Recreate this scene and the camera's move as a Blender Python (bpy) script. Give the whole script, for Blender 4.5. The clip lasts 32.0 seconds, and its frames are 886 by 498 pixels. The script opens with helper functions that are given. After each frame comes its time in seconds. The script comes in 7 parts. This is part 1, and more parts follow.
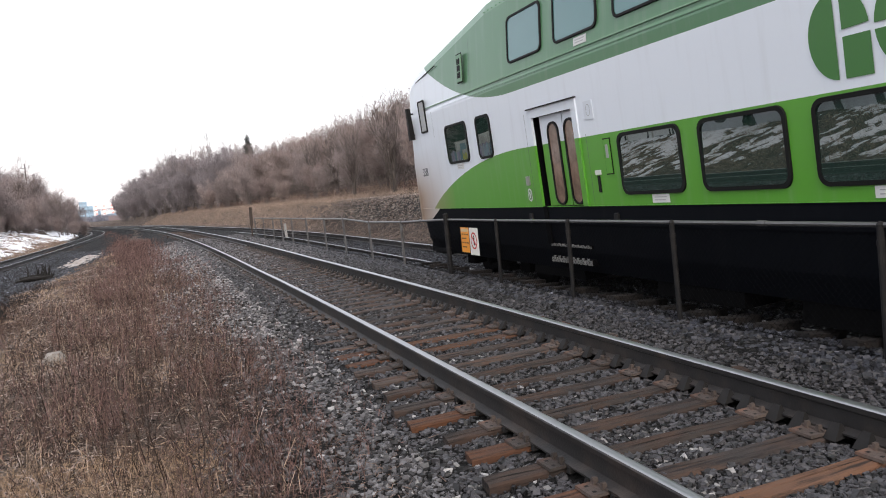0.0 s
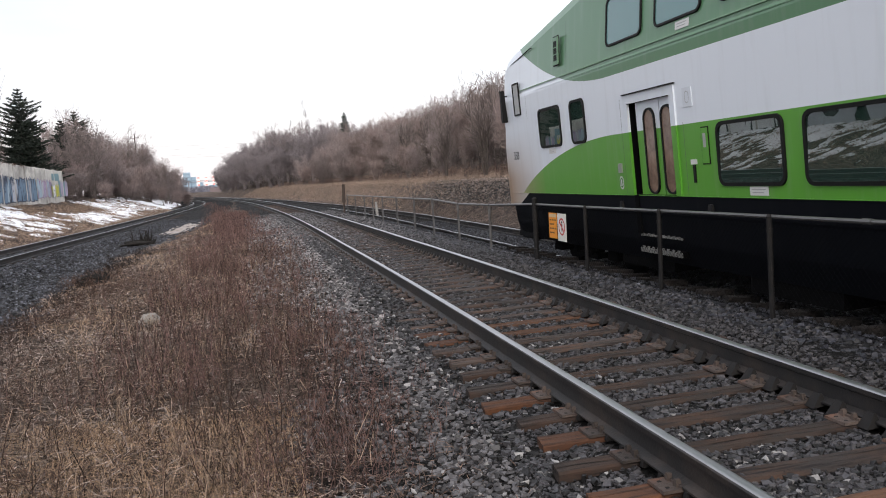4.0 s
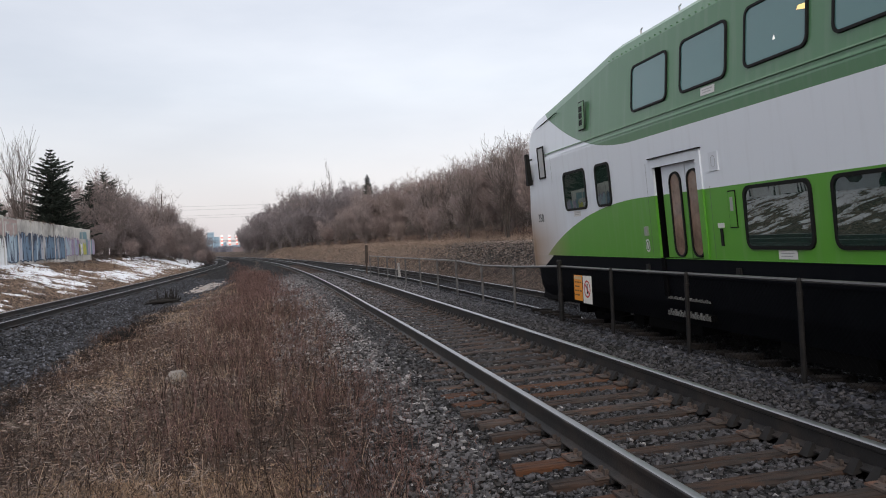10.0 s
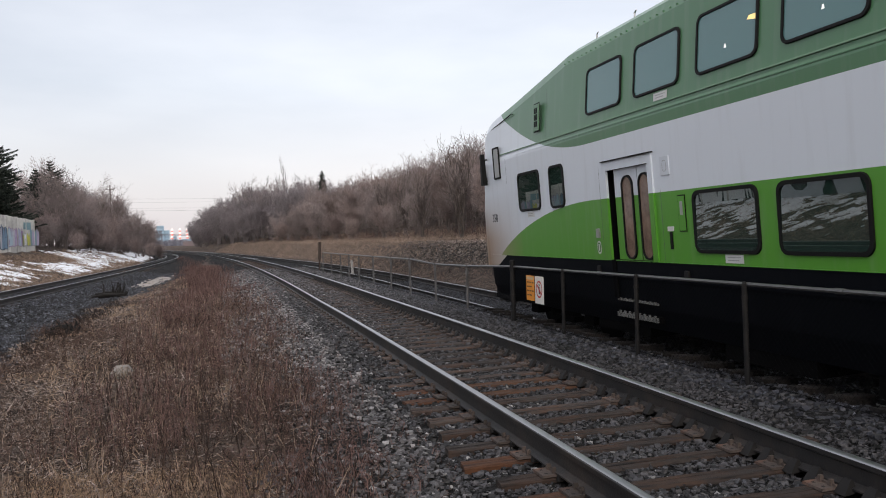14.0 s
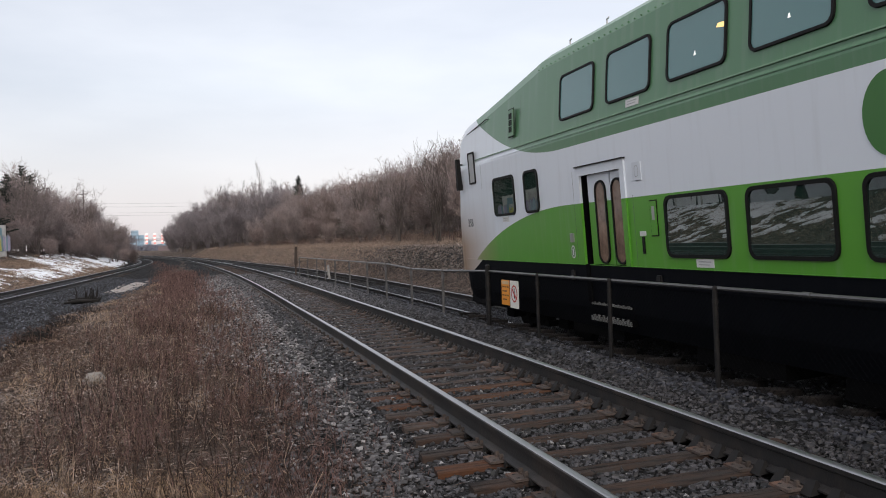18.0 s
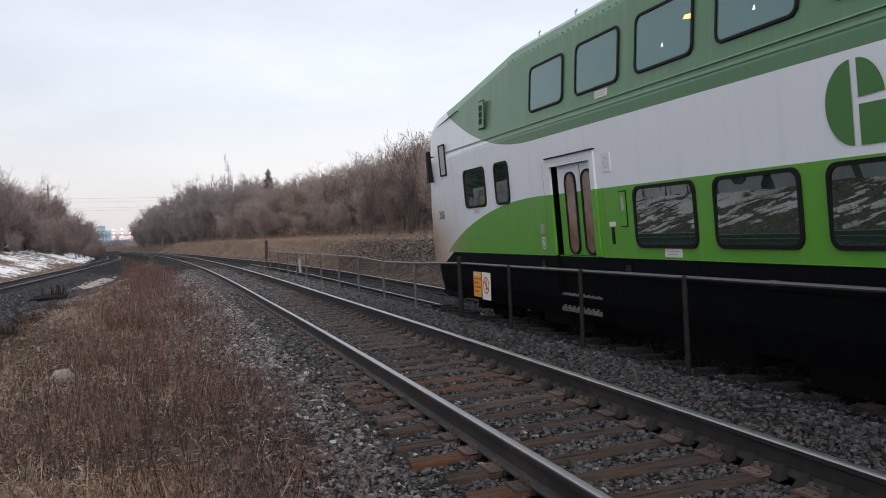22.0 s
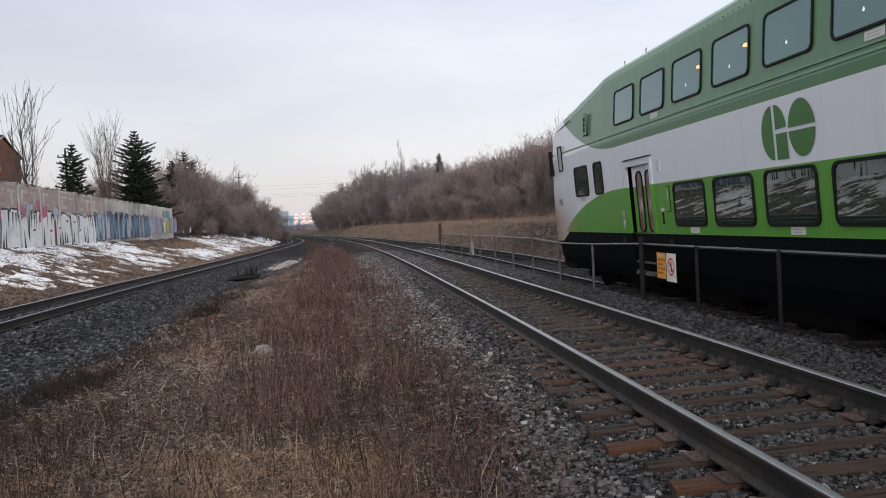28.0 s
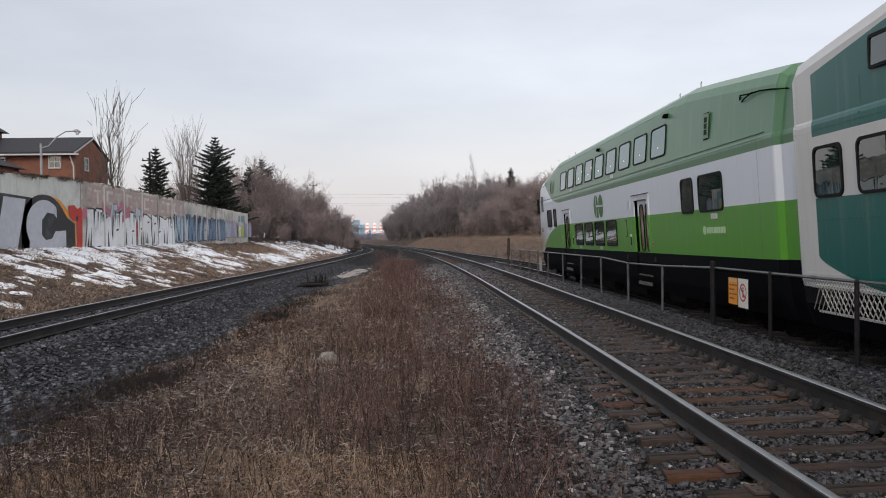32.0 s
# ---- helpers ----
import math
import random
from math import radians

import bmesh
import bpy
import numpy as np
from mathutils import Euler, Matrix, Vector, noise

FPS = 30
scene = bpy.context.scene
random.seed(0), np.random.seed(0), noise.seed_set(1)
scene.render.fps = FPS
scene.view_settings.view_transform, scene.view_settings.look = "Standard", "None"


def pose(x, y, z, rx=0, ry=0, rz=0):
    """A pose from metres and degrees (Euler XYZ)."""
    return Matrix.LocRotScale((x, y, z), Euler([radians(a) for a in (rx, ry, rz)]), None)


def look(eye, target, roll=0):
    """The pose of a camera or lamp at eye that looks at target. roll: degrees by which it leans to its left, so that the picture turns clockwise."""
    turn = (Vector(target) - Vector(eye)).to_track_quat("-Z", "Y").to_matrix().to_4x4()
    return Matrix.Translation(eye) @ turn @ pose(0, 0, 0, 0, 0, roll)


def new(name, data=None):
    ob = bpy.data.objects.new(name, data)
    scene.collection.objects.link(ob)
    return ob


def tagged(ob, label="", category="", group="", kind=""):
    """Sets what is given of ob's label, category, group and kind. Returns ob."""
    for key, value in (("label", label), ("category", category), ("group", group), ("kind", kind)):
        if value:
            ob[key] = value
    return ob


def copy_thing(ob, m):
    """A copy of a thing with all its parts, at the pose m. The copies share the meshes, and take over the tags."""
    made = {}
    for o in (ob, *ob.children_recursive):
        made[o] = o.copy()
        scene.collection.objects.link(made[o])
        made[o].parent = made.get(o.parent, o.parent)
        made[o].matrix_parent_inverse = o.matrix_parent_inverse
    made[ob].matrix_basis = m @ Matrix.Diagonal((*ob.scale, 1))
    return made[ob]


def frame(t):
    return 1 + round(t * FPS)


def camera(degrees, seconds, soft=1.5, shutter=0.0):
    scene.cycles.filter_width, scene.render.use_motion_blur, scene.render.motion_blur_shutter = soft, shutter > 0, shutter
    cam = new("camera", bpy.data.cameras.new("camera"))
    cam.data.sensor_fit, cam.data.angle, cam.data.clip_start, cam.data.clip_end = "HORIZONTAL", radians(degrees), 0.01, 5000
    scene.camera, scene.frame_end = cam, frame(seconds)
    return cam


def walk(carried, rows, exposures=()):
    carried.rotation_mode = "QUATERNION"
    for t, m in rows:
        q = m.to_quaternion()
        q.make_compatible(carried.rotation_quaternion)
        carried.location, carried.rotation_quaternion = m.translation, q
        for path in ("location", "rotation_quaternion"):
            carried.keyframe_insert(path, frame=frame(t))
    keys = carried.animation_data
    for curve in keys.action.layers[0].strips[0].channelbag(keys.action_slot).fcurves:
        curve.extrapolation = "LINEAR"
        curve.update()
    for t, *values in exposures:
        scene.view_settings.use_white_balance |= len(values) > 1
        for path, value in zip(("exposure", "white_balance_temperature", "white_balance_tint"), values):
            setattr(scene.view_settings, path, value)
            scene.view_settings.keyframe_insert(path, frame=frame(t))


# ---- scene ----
cam = camera(56.73, 32.0, 1.0)
PATH = [
    (0, pose(0.526, -0.040, 1.525, 85.54, 5.70, -18.80)),
    (0.5, pose(0.515, -0.061, 1.536, 85.90, 5.84, -18.86)),
    (1, pose(0.522, -0.058, 1.537, 86.05, 5.78, -18.94)),
    (1.5, pose(0.519, -0.062, 1.523, 86.40, 5.51, -18.57)),
    (2, pose(0.533, -0.063, 1.513, 86.19, 5.06, -18.19)),
    (2.5, pose(0.529, -0.042, 1.507, 86.39, 4.98, -17.51)),
    (3, pose(0.544, -0.028, 1.504, 86.30, 4.67, -14.05)),
    (3.5, pose(0.567, -0.012, 1.493, 86.15, 3.74, -13.65)),
    (4, pose(0.584, -0.011, 1.494, 84.92, 3.35, -12.36)),
    (4.5, pose(0.602, 0.014, 1.489, 84.61, 3.62, -11.54)),
    (6.5, pose(0.554, -0.029, 1.494, 86.95, 2.31, -9.79)),
    (7, pose(0.531, -0.018, 1.496, 87.63, 2.21, -10.76)),
    (7.5, pose(0.501, -0.006, 1.472, 88.03, 2.14, -11.14)),
    (8, pose(0.493, -0.006, 1.485, 88.46, 2.37, -11.08)),
    (8.5, pose(0.480, -0.009, 1.479, 88.80, 2.54, -10.89)),
    (9, pose(0.484, -0.024, 1.474, 88.90, 2.79, -10.88)),
    (9.5, pose(0.488, -0.029, 1.476, 89.15, 2.83, -10.95)),
    (10, pose(0.483, -0.055, 1.481, 89.33, 2.79, -10.91)),
    (10.5, pose(0.473, -0.053, 1.482, 89.31, 2.74, -11.02)),
    (11, pose(0.480, -0.052, 1.477, 89.12, 2.66, -11.32)),
    (11.5, pose(0.490, -0.051, 1.478, 88.65, 2.82, -11.68)),
    (12, pose(0.489, -0.069, 1.491, 88.54, 2.93, -12.47)),
    (12.5, pose(0.484, -0.079, 1.490, 88.89, 2.78, -13.36)),
    (13, pose(0.487, -0.061, 1.479, 89.00, 2.47, -13.78)),
    (13.5, pose(0.488, -0.073, 1.488, 89.23, 2.13, -13.96)),
    (14, pose(0.485, -0.062, 1.473, 89.12, 1.61, -14.11)),
    (14.5, pose(0.489, -0.060, 1.465, 89.22, 1.29, -13.81)),
    (16.5, pose(0.511, 0.003, 1.473, 88.72, 1.55, -13.51)),
    (17, pose(0.504, -0.080, 1.485, 88.90, 1.76, -13.65)),
    (17.5, pose(0.515, -0.099, 1.490, 89.18, 1.78, -14.54)),
    (18, pose(0.511, -0.105, 1.489, 89.35, 1.78, -15.69)),
    (18.5, pose(0.508, -0.108, 1.493, 89.55, 1.83, -16.77)),
    (19, pose(0.510, -0.094, 1.488, 89.66, 1.81, -17.63)),
    (19.5, pose(0.511, -0.090, 1.490, 89.74, 1.71, -18.06)),
    (20, pose(0.509, -0.093, 1.486, 89.70, 1.41, -18.36)),
    (20.5, pose(0.508, -0.094, 1.485, 89.62, 1.53, -18.30)),
    (21, pose(0.506, -0.085, 1.479, 89.34, 1.74, -18.08)),
    (21.5, pose(0.504, -0.094, 1.485, 89.02, 2.01, -17.82)),
    (22, pose(0.509, -0.094, 1.481, 88.77, 2.26, -17.69)),
    (22.5, pose(0.501, -0.103, 1.483, 88.99, 2.18, -17.50)),
    (23, pose(0.495, -0.093, 1.485, 89.21, 2.28, -17.15)),
    (23.5, pose(0.498, -0.081, 1.484, 89.42, 2.35, -16.69)),
    (24, pose(0.493, -0.086, 1.482, 89.64, 2.40, -16.14)),
    (24.5, pose(0.476, -0.084, 1.485, 89.69, 2.59, -15.38)),
    (26.5, pose(0.409, -0.033, 1.461, 88.54, 6.08, -13.92)),
    (27, pose(0.354, -0.006, 1.457, 87.36, 6.31, -9.28)),
    (27.5, pose(0.328, 0.018, 1.462, 87.39, 6.15, -8.52)),
    (28, pose(0.345, 0.031, 1.468, 88.06, 2.89, -5.97)),
    (28.5, pose(0.359, 0.033, 1.487, 88.40, 1.99, -3.15)),
    (29, pose(0.368, 0.037, 1.479, 88.64, 1.31, -2.43)),
    (29.5, pose(0.362, 0.093, 1.478, 88.87, 0.87, -1.49)),
    (30, pose(0.369, 0.018, 1.482, 89.04, 0.79, -0.86)),
    (30.5, pose(0.372, -0.000, 1.480, 89.27, 0.66, -0.63)),
    (31, pose(0.380, 0.000, 1.480, 89.28, 0.65, -0.67)),
    (31.5, pose(0.377, -0.009, 1.483, 89.33, 0.64, -0.73)),
    (32, pose(0.375, -0.016, 1.486, 89.14, 0.71, -1.12)),
]

# the clip's automatic exposure: stops
EXPOSURES = [(0, 0.68), (0.5, 0.34), (1, 0.13), (2, 0.17), (3, 0.23), (4, 0.42), (5, 0.28), (7, -0.08), (8, -0.12), (12, 0.0), (20, 0.0), (22, 0.0), (24, -0.13), (26, 0.0), (27, 0.05), (28, -0.1), (29, -0.2), (32, -0.15)]
walk(cam, PATH, EXPOSURES)

# ---- world and light: overcast winter afternoon ----
world = bpy.data.worlds.new("overcast_sky")
scene.world = world
world.use_nodes = True
wn = world.node_tree.nodes
wl = world.node_tree.links
wn.clear()
sky = wn.new("ShaderNodeTexSky")
sky.sky_type = 'NISHITA'
sky.sun_disc = False
sky.sun_elevation = radians(35.6)
sky.sun_rotation = radians(193)
sky.dust_density = 4.0
sky_coord = wn.new("ShaderNodeTexCoord")
cloud_map = wn.new("ShaderNodeMapping")
cloud_map.inputs['Scale'].default_value = (1.0, 1.0, 3.6)
cloud_map.inputs['Rotation'].default_value = (0.0, radians(14), 0.0)
cloud_map.inputs['Location'].default_value = (0.3, 0.1, 0.0)
cloud = wn.new("ShaderNodeTexNoise")
cloud.inputs['Scale'].default_value = 2.7
cloud.inputs['Detail'].default_value = 5.0
cloud.inputs['Roughness'].default_value = 0.5
cloud_ramp = wn.new("ShaderNodeValToRGB")
cloud_ramp.color_ramp.elements[0].position = 0.34
cloud_ramp.color_ramp.elements[0].color = (0.695, 0.705, 0.75, 1)
cloud_ramp.color_ramp.elements[1].position = 0.66
cloud_ramp.color_ramp.elements[1].color = (0.85, 0.85, 0.88, 1)
sep = wn.new("ShaderNodeSeparateXYZ")
hor = wn.new("ShaderNodeMapRange")
hor.inputs['From Min'].default_value = 0.0
hor.inputs['From Max'].default_value = 0.18
warm = wn.new("ShaderNodeMix")
warm.data_type = 'RGBA'
warm.inputs['A'].default_value = (0.86, 0.79, 0.80, 1)
bg_sky = wn.new("ShaderNodeBackground")
bg_sky.inputs['Strength'].default_value = 0.05
bg_cloud = wn.new("ShaderNodeBackground")
bg_cloud.inputs['Strength'].default_value = 0.92
add = wn.new("ShaderNodeAddShader")
wout = wn.new("ShaderNodeOutputWorld")
wl.new(sky_coord.outputs['Generated'], cloud_map.inputs['Vector'])
wl.new(cloud_map.outputs['Vector'], cloud.inputs['Vector'])
wl.new(cloud.outputs['Fac'], cloud_ramp.inputs['Fac'])
wl.new(sky_coord.outputs['Generated'], sep.inputs['Vector'])
wl.new(sep.outputs['Z'], hor.inputs['Value'])
wl.new(hor.outputs['Result'], warm.inputs['Factor'])
wl.new(cloud_ramp.outputs['Color'], warm.inputs['B'])
wl.new(sky.outputs['Color'], bg_sky.inputs['Color'])
wl.new(warm.outputs['Result'], bg_cloud.inputs['Color'])
wl.new(bg_sky.outputs['Background'], add.inputs[0])
wl.new(bg_cloud.outputs['Background'], add.inputs[1])
side = wn.new("ShaderNodeMath")
side.operation = 'MULTIPLY_ADD'
side.inputs[1].default_value = 0.22
side.inputs[2].default_value = 0.92
wl.new(sep.outputs['X'], side.inputs[0])
wl.new(side.outputs[0], bg_cloud.inputs['Strength'])
wl.new(add.outputs['Shader'], wout.inputs['Surface'])

sun = new("sun", bpy.data.lights.new("sun", 'SUN'))
sun.data.energy = 1.0
sun.data.angle = radians(25)
sun.data.color = (1.0, 0.95, 0.9)
sun.matrix_world = look((-9, -38, 28), (0, 0, 0))

# ---- materials ----


def material(name, color, rough=0.8, metal=0.0, vary=0.0, scale=8.0, bump=0.0, bump_scale=60.0,
             second=None, second_scale=1.2, second_amount=0.5, spec=0.5, per_object=0.0, per_island=0.0):
    """Principled surface with grain (vary), larger stains of a second colour, fine relief and piece-to-piece change."""
    m = bpy.data.materials.new(name)
    m.use_nodes = True
    n, l = m.node_tree.nodes, m.node_tree.links
    b = n['Principled BSDF']
    b.inputs['Roughness'].default_value = rough
    b.inputs['Metallic'].default_value = metal
    b.inputs['Specular IOR Level'].default_value = spec
    co = n.new("ShaderNodeTexCoord")
    rgb = n.new("ShaderNodeRGB")
    rgb.outputs[0].default_value = (*color, 1)
    out = rgb.outputs[0]
    if second:
        t = n.new("ShaderNodeTexNoise")
        t.inputs['Scale'].default_value = second_scale
        t.inputs['Detail'].default_value = 6
        t.inputs['Roughness'].default_value = 0.65
        l.new(co.outputs['Object'], t.inputs['Vector'])
        r = n.new("ShaderNodeMapRange")
        r.inputs['From Min'].default_value = 0.62 - 0.3 * second_amount
        r.inputs['From Max'].default_value = 0.78 - 0.3 * second_amount
        l.new(t.outputs['Fac'], r.inputs['Value'])
        x = n.new("ShaderNodeMix")
        x.data_type = 'RGBA'
        l.new(r.outputs['Result'], x.inputs['Factor'])
        l.new(out, x.inputs['A'])
        x.inputs['B'].default_value = (*second, 1)
        out = x.outputs['Result']
    value = None
    if vary:
        t = n.new("ShaderNodeTexNoise")
        t.inputs['Scale'].default_value = scale
        t.inputs['Detail'].default_value = 8
        t.inputs['Roughness'].default_value = 0.7
        l.new(co.outputs['Object'], t.inputs['Vector'])
        r = n.new("ShaderNodeMapRange")
        r.inputs['From Min'].default_value = 0.25
        r.inputs['From Max'].default_value = 0.75
        r.inputs['To Min'].default_value = 1 - vary
        r.inputs['To Max'].default_value = 1 + vary
        l.new(t.outputs['Fac'], r.inputs['Value'])
        value = r.outputs['Result']
    for amount, kind, socket in ((per_object, "ShaderNodeObjectInfo", 'Random'), (per_island, "ShaderNodeNewGeometry", 'Random Per Island')):
        if amount:
            o = n.new(kind)
            r = n.new("ShaderNodeMapRange")
            r.inputs['To Min'].default_value = 1 - amount
            r.inputs['To Max'].default_value = 1 + amount
            l.new(o.outputs[socket], r.inputs['Value'])
            if value is None:
                value = r.outputs['Result']
            else:
                q = n.new("ShaderNodeMath")
                q.operation = 'MULTIPLY'
                l.new(value, q.inputs[0])
                l.new(r.outputs['Result'], q.inputs[1])
                value = q.outputs[0]
    if value is not None:
        h = n.new("ShaderNodeHueSaturation")
        l.new(value, h.inputs['Value'])
        l.new(out, h.inputs['Color'])
        out = h.outputs['Color']
    l.new(out, b.inputs['Base Color'])
    if bump:
        t = n.new("ShaderNodeTexNoise")
        t.inputs['Scale'].default_value = bump_scale
        t.inputs['Detail'].default_value = 6
        l.new(co.outputs['Object'], t.inputs['Vector'])
        k = n.new("ShaderNodeBump")
        k.inputs['Strength'].default_value = bump
        k.inputs['Distance'].default_value = 0.02
        l.new(t.outputs['Fac'], k.inputs['Height'])
        l.new(k.outputs['Normal'], b.inputs['Normal'])
    return m


def wood(name, base, dark, stain):
    """Old sawn timber: grain along its length, dark checks, and stains that differ from piece to piece."""
    m = bpy.data.materials.new(name)
    m.use_nodes = True
    n, l = m.node_tree.nodes, m.node_tree.links
    b = n['Principled BSDF']
    b.inputs['Roughness'].default_value = 0.9
    b.inputs['Specular IOR Level'].default_value = 0.25
    co = n.new("ShaderNodeTexCoord")
    info = n.new("ShaderNodeObjectInfo")
    shift = n.new("ShaderNodeVectorMath")
    shift.operation = 'ADD'
    l.new(co.outputs['Object'], shift.inputs[0])
    l.new(info.outputs['Random'], shift.inputs[1])

    def noise_of(scale, stretch, detail, rough):
        mp = n.new("ShaderNodeMapping")
        mp.inputs['Scale'].default_value = stretch
        l.new(shift.outputs[0], mp.inputs['Vector'])
        t = n.new("ShaderNodeTexNoise")
        t.inputs['Scale'].default_value = scale
        t.inputs['Detail'].default_value = detail
        t.inputs['Roughness'].default_value = rough
        l.new(mp.outputs['Vector'], t.inputs['Vector'])
        return t.outputs['Fac']

    def mix(a, c, fac):
        x = n.new("ShaderNodeMix")
        x.data_type = 'RGBA'
        l.new(fac, x.inputs['Factor'])
        for s, v in (('A', a), ('B', c)):
            if isinstance(v, tuple):
                x.inputs[s].default_value = (*v, 1)
            else:
                l.new(v, x.inputs[s])
        return x.outputs['Result']

    def span(value, lo, hi, t0=0.0, t1=1.0):
        r = n.new("ShaderNodeMapRange")
        for k, v in (('From Min', lo), ('From Max', hi), ('To Min', t0), ('To Max', t1)):
            r.inputs[k].default_value = v
        l.new(value, r.inputs['Value'])
        return r.outputs['Result']

    grain = noise_of(26, (0.09, 1.0, 1.0), 6, 0.7)
    col = mix(base, stain, span(noise_of(2.4, (1, 1.6, 1), 6, 0.65), 0.42, 0.68))
    col = mix(col, dark, span(grain, 0.50, 0.62))
    col = mix(col, dark, span(noise_of(5.0, (0.7, 1, 1), 7, 0.7), 0.55, 0.72, 0.0, 0.75))
    h = n.new("ShaderNodeHueSaturation")
    l.new(span(info.outputs['Random'], 0, 1, 0.6, 1.35), h.inputs['Value'])
    l.new(col, h.inputs['Color'])
    l.new(h.outputs['Color'], b.inputs['Base Color'])
    k = n.new("ShaderNodeBump")
    k.inputs['Strength'].default_value = 0.7
    k.inputs['Distance'].default_value = 0.012
    l.new(grain, k.inputs['Height'])
    l.new(k.outputs['Normal'], b.inputs['Normal'])
    return m


M_stone = material("crushed_stone", (0.078, 0.075, 0.079), 0.75, vary=0.4, scale=40, bump=0.25, bump_scale=70, per_island=0.95, spec=0.3)
# dark stone; along the fence its colour also carries the train's shade
M_stone_dark = material("dark_crushed_stone", (0.019, 0.0198, 0.026), 0.58, vary=0.35, scale=40, bump=0.2, bump_scale=70, per_island=0.95, spec=0.55)
M_stone_track = material("tracked_crushed_stone", (0.033, 0.0315, 0.035), 0.6, vary=0.4, scale=40, bump=0.25, bump_scale=70, per_island=1.0, spec=0.5)
M_stone_pale = material("pale_crushed_stone", (0.20, 0.195, 0.195), 0.85, vary=0.3, scale=30, bump=0.3, bump_scale=60, per_island=0.65)
M_stone_mid = material("blue_grey_stone", (0.100, 0.104, 0.122), 0.8, vary=0.3, scale=30, bump=0.3, bump_scale=60, per_island=0.6)
M_stone_tan = material("dusty_grey_stone", (0.175, 0.165, 0.166), 0.85, vary=0.35, scale=40, bump=0.3, bump_scale=70, per_island=1.0, spec=0.2)
M_tie = wood("weathered_tie_wood", (0.044, 0.037, 0.035), (0.017, 0.014, 0.014), (0.080, 0.047, 0.033))
M_tie_brown = wood("brown_tie_wood", (0.100, 0.056, 0.038), (0.024, 0.017, 0.014), (0.105, 0.050, 0.028))
M_tie_grey = wood("grey_weathered_tie", (0.054, 0.044, 0.040), (0.017, 0.014, 0.013), (0.072, 0.042, 0.030))
M_tie_rust = wood("rust_stained_tie_wood", (0.090, 0.046, 0.031), (0.030, 0.019, 0.015), (0.130, 0.055, 0.026))
# near-black wood: the shade under the train is put into the colour
M_tie_shade = wood("shade_dark_tie_wood", (0.020, 0.018, 0.018), (0.009, 0.008, 0.008), (0.030, 0.024, 0.021))
M_plate = material("rusty_tie_plate", (0.052, 0.038, 0.032), 0.75, vary=0.4, scale=25, bump=0.3, second=(0.105, 0.050, 0.030), second_scale=5, second_amount=0.4, per_object=0.5)
M_rail_side = material("rail_rust", (0.020, 0.0185, 0.019), 0.55, metal=0.2, vary=0.35, scale=9, bump=0.15, second=(0.044, 0.034, 0.029), second_scale=1.5)
M_rail_top = material("polished_rail_head", (0.37, 0.37, 0.375), 0.40, metal=1.0, vary=0.12, scale=3)
M_white = material("coach_white", (0.62, 0.66, 0.72), 0.38, vary=0.04, scale=2)
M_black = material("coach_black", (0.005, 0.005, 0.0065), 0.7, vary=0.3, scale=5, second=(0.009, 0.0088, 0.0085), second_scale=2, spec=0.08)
M_rubber = material("rubber_seal", (0.007, 0.007, 0.007), 0.6, spec=0.15)
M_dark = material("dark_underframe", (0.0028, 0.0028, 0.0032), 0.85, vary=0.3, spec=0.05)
M_steel = material("dull_galvanised_steel", (0.012, 0.0118, 0.0128), 0.6, metal=0.0, spec=0.15, vary=0.3, scale=12, second=(0.022, 0.020, 0.019), second_scale=4)
M_galvanised = material("weathered_galvanised_steel", (0.105, 0.103, 0.105), 0.5, metal=0.35, vary=0.35, scale=9, second=(0.06, 0.052, 0.047), second_scale=3)
M_pale_steel = material("pale_grey_steel", (0.30, 0.30, 0.31), 0.5, metal=0.2, vary=0.15, scale=4)
M_rail_tube = material("weathered_top_tube", (0.11, 0.108, 0.108), 0.4, metal=0.5, vary=0.3, scale=12)
M_concrete = material("weathered_concrete", (0.66, 0.63, 0.58), 0.92, vary=0.16, scale=3, bump=0.3, bump_scale=25,
                      second=(0.34, 0.315, 0.285), second_scale=0.35, second_amount=0.55, per_object=0.07)

# ---- geometry helpers ----


def mesh_of(name, verts, faces, mats, index=None, smooth=False):
    me = bpy.data.meshes.new(name)
    me.from_pydata([tuple(v) for v in verts], [], [tuple(f) for f in faces])
    for m in (mats if isinstance(mats, (list, tuple)) else [mats]):
        me.materials.append(m)
    if index is not None:
        me.polygons.foreach_set("material_index", index)
    if smooth:
        me.polygons.foreach_set("use_smooth", [True] * len(me.polygons))
    me.update()
    return me


def part(name, data, parent, label="", m=None):
    """One mesh object under a thing or under a part."""
    ob = new(name, data)
    ob.parent = parent
    if m is not None:
        ob.matrix_basis = m
    return tagged(ob, label)


def thing(name, label, category, m=None, group="", kind=""):
    ob = new(name)
    ob.empty_display_size = 0.3
    if m is not None:
        ob.matrix_basis = m
    return tagged(ob, label, category, group, kind)


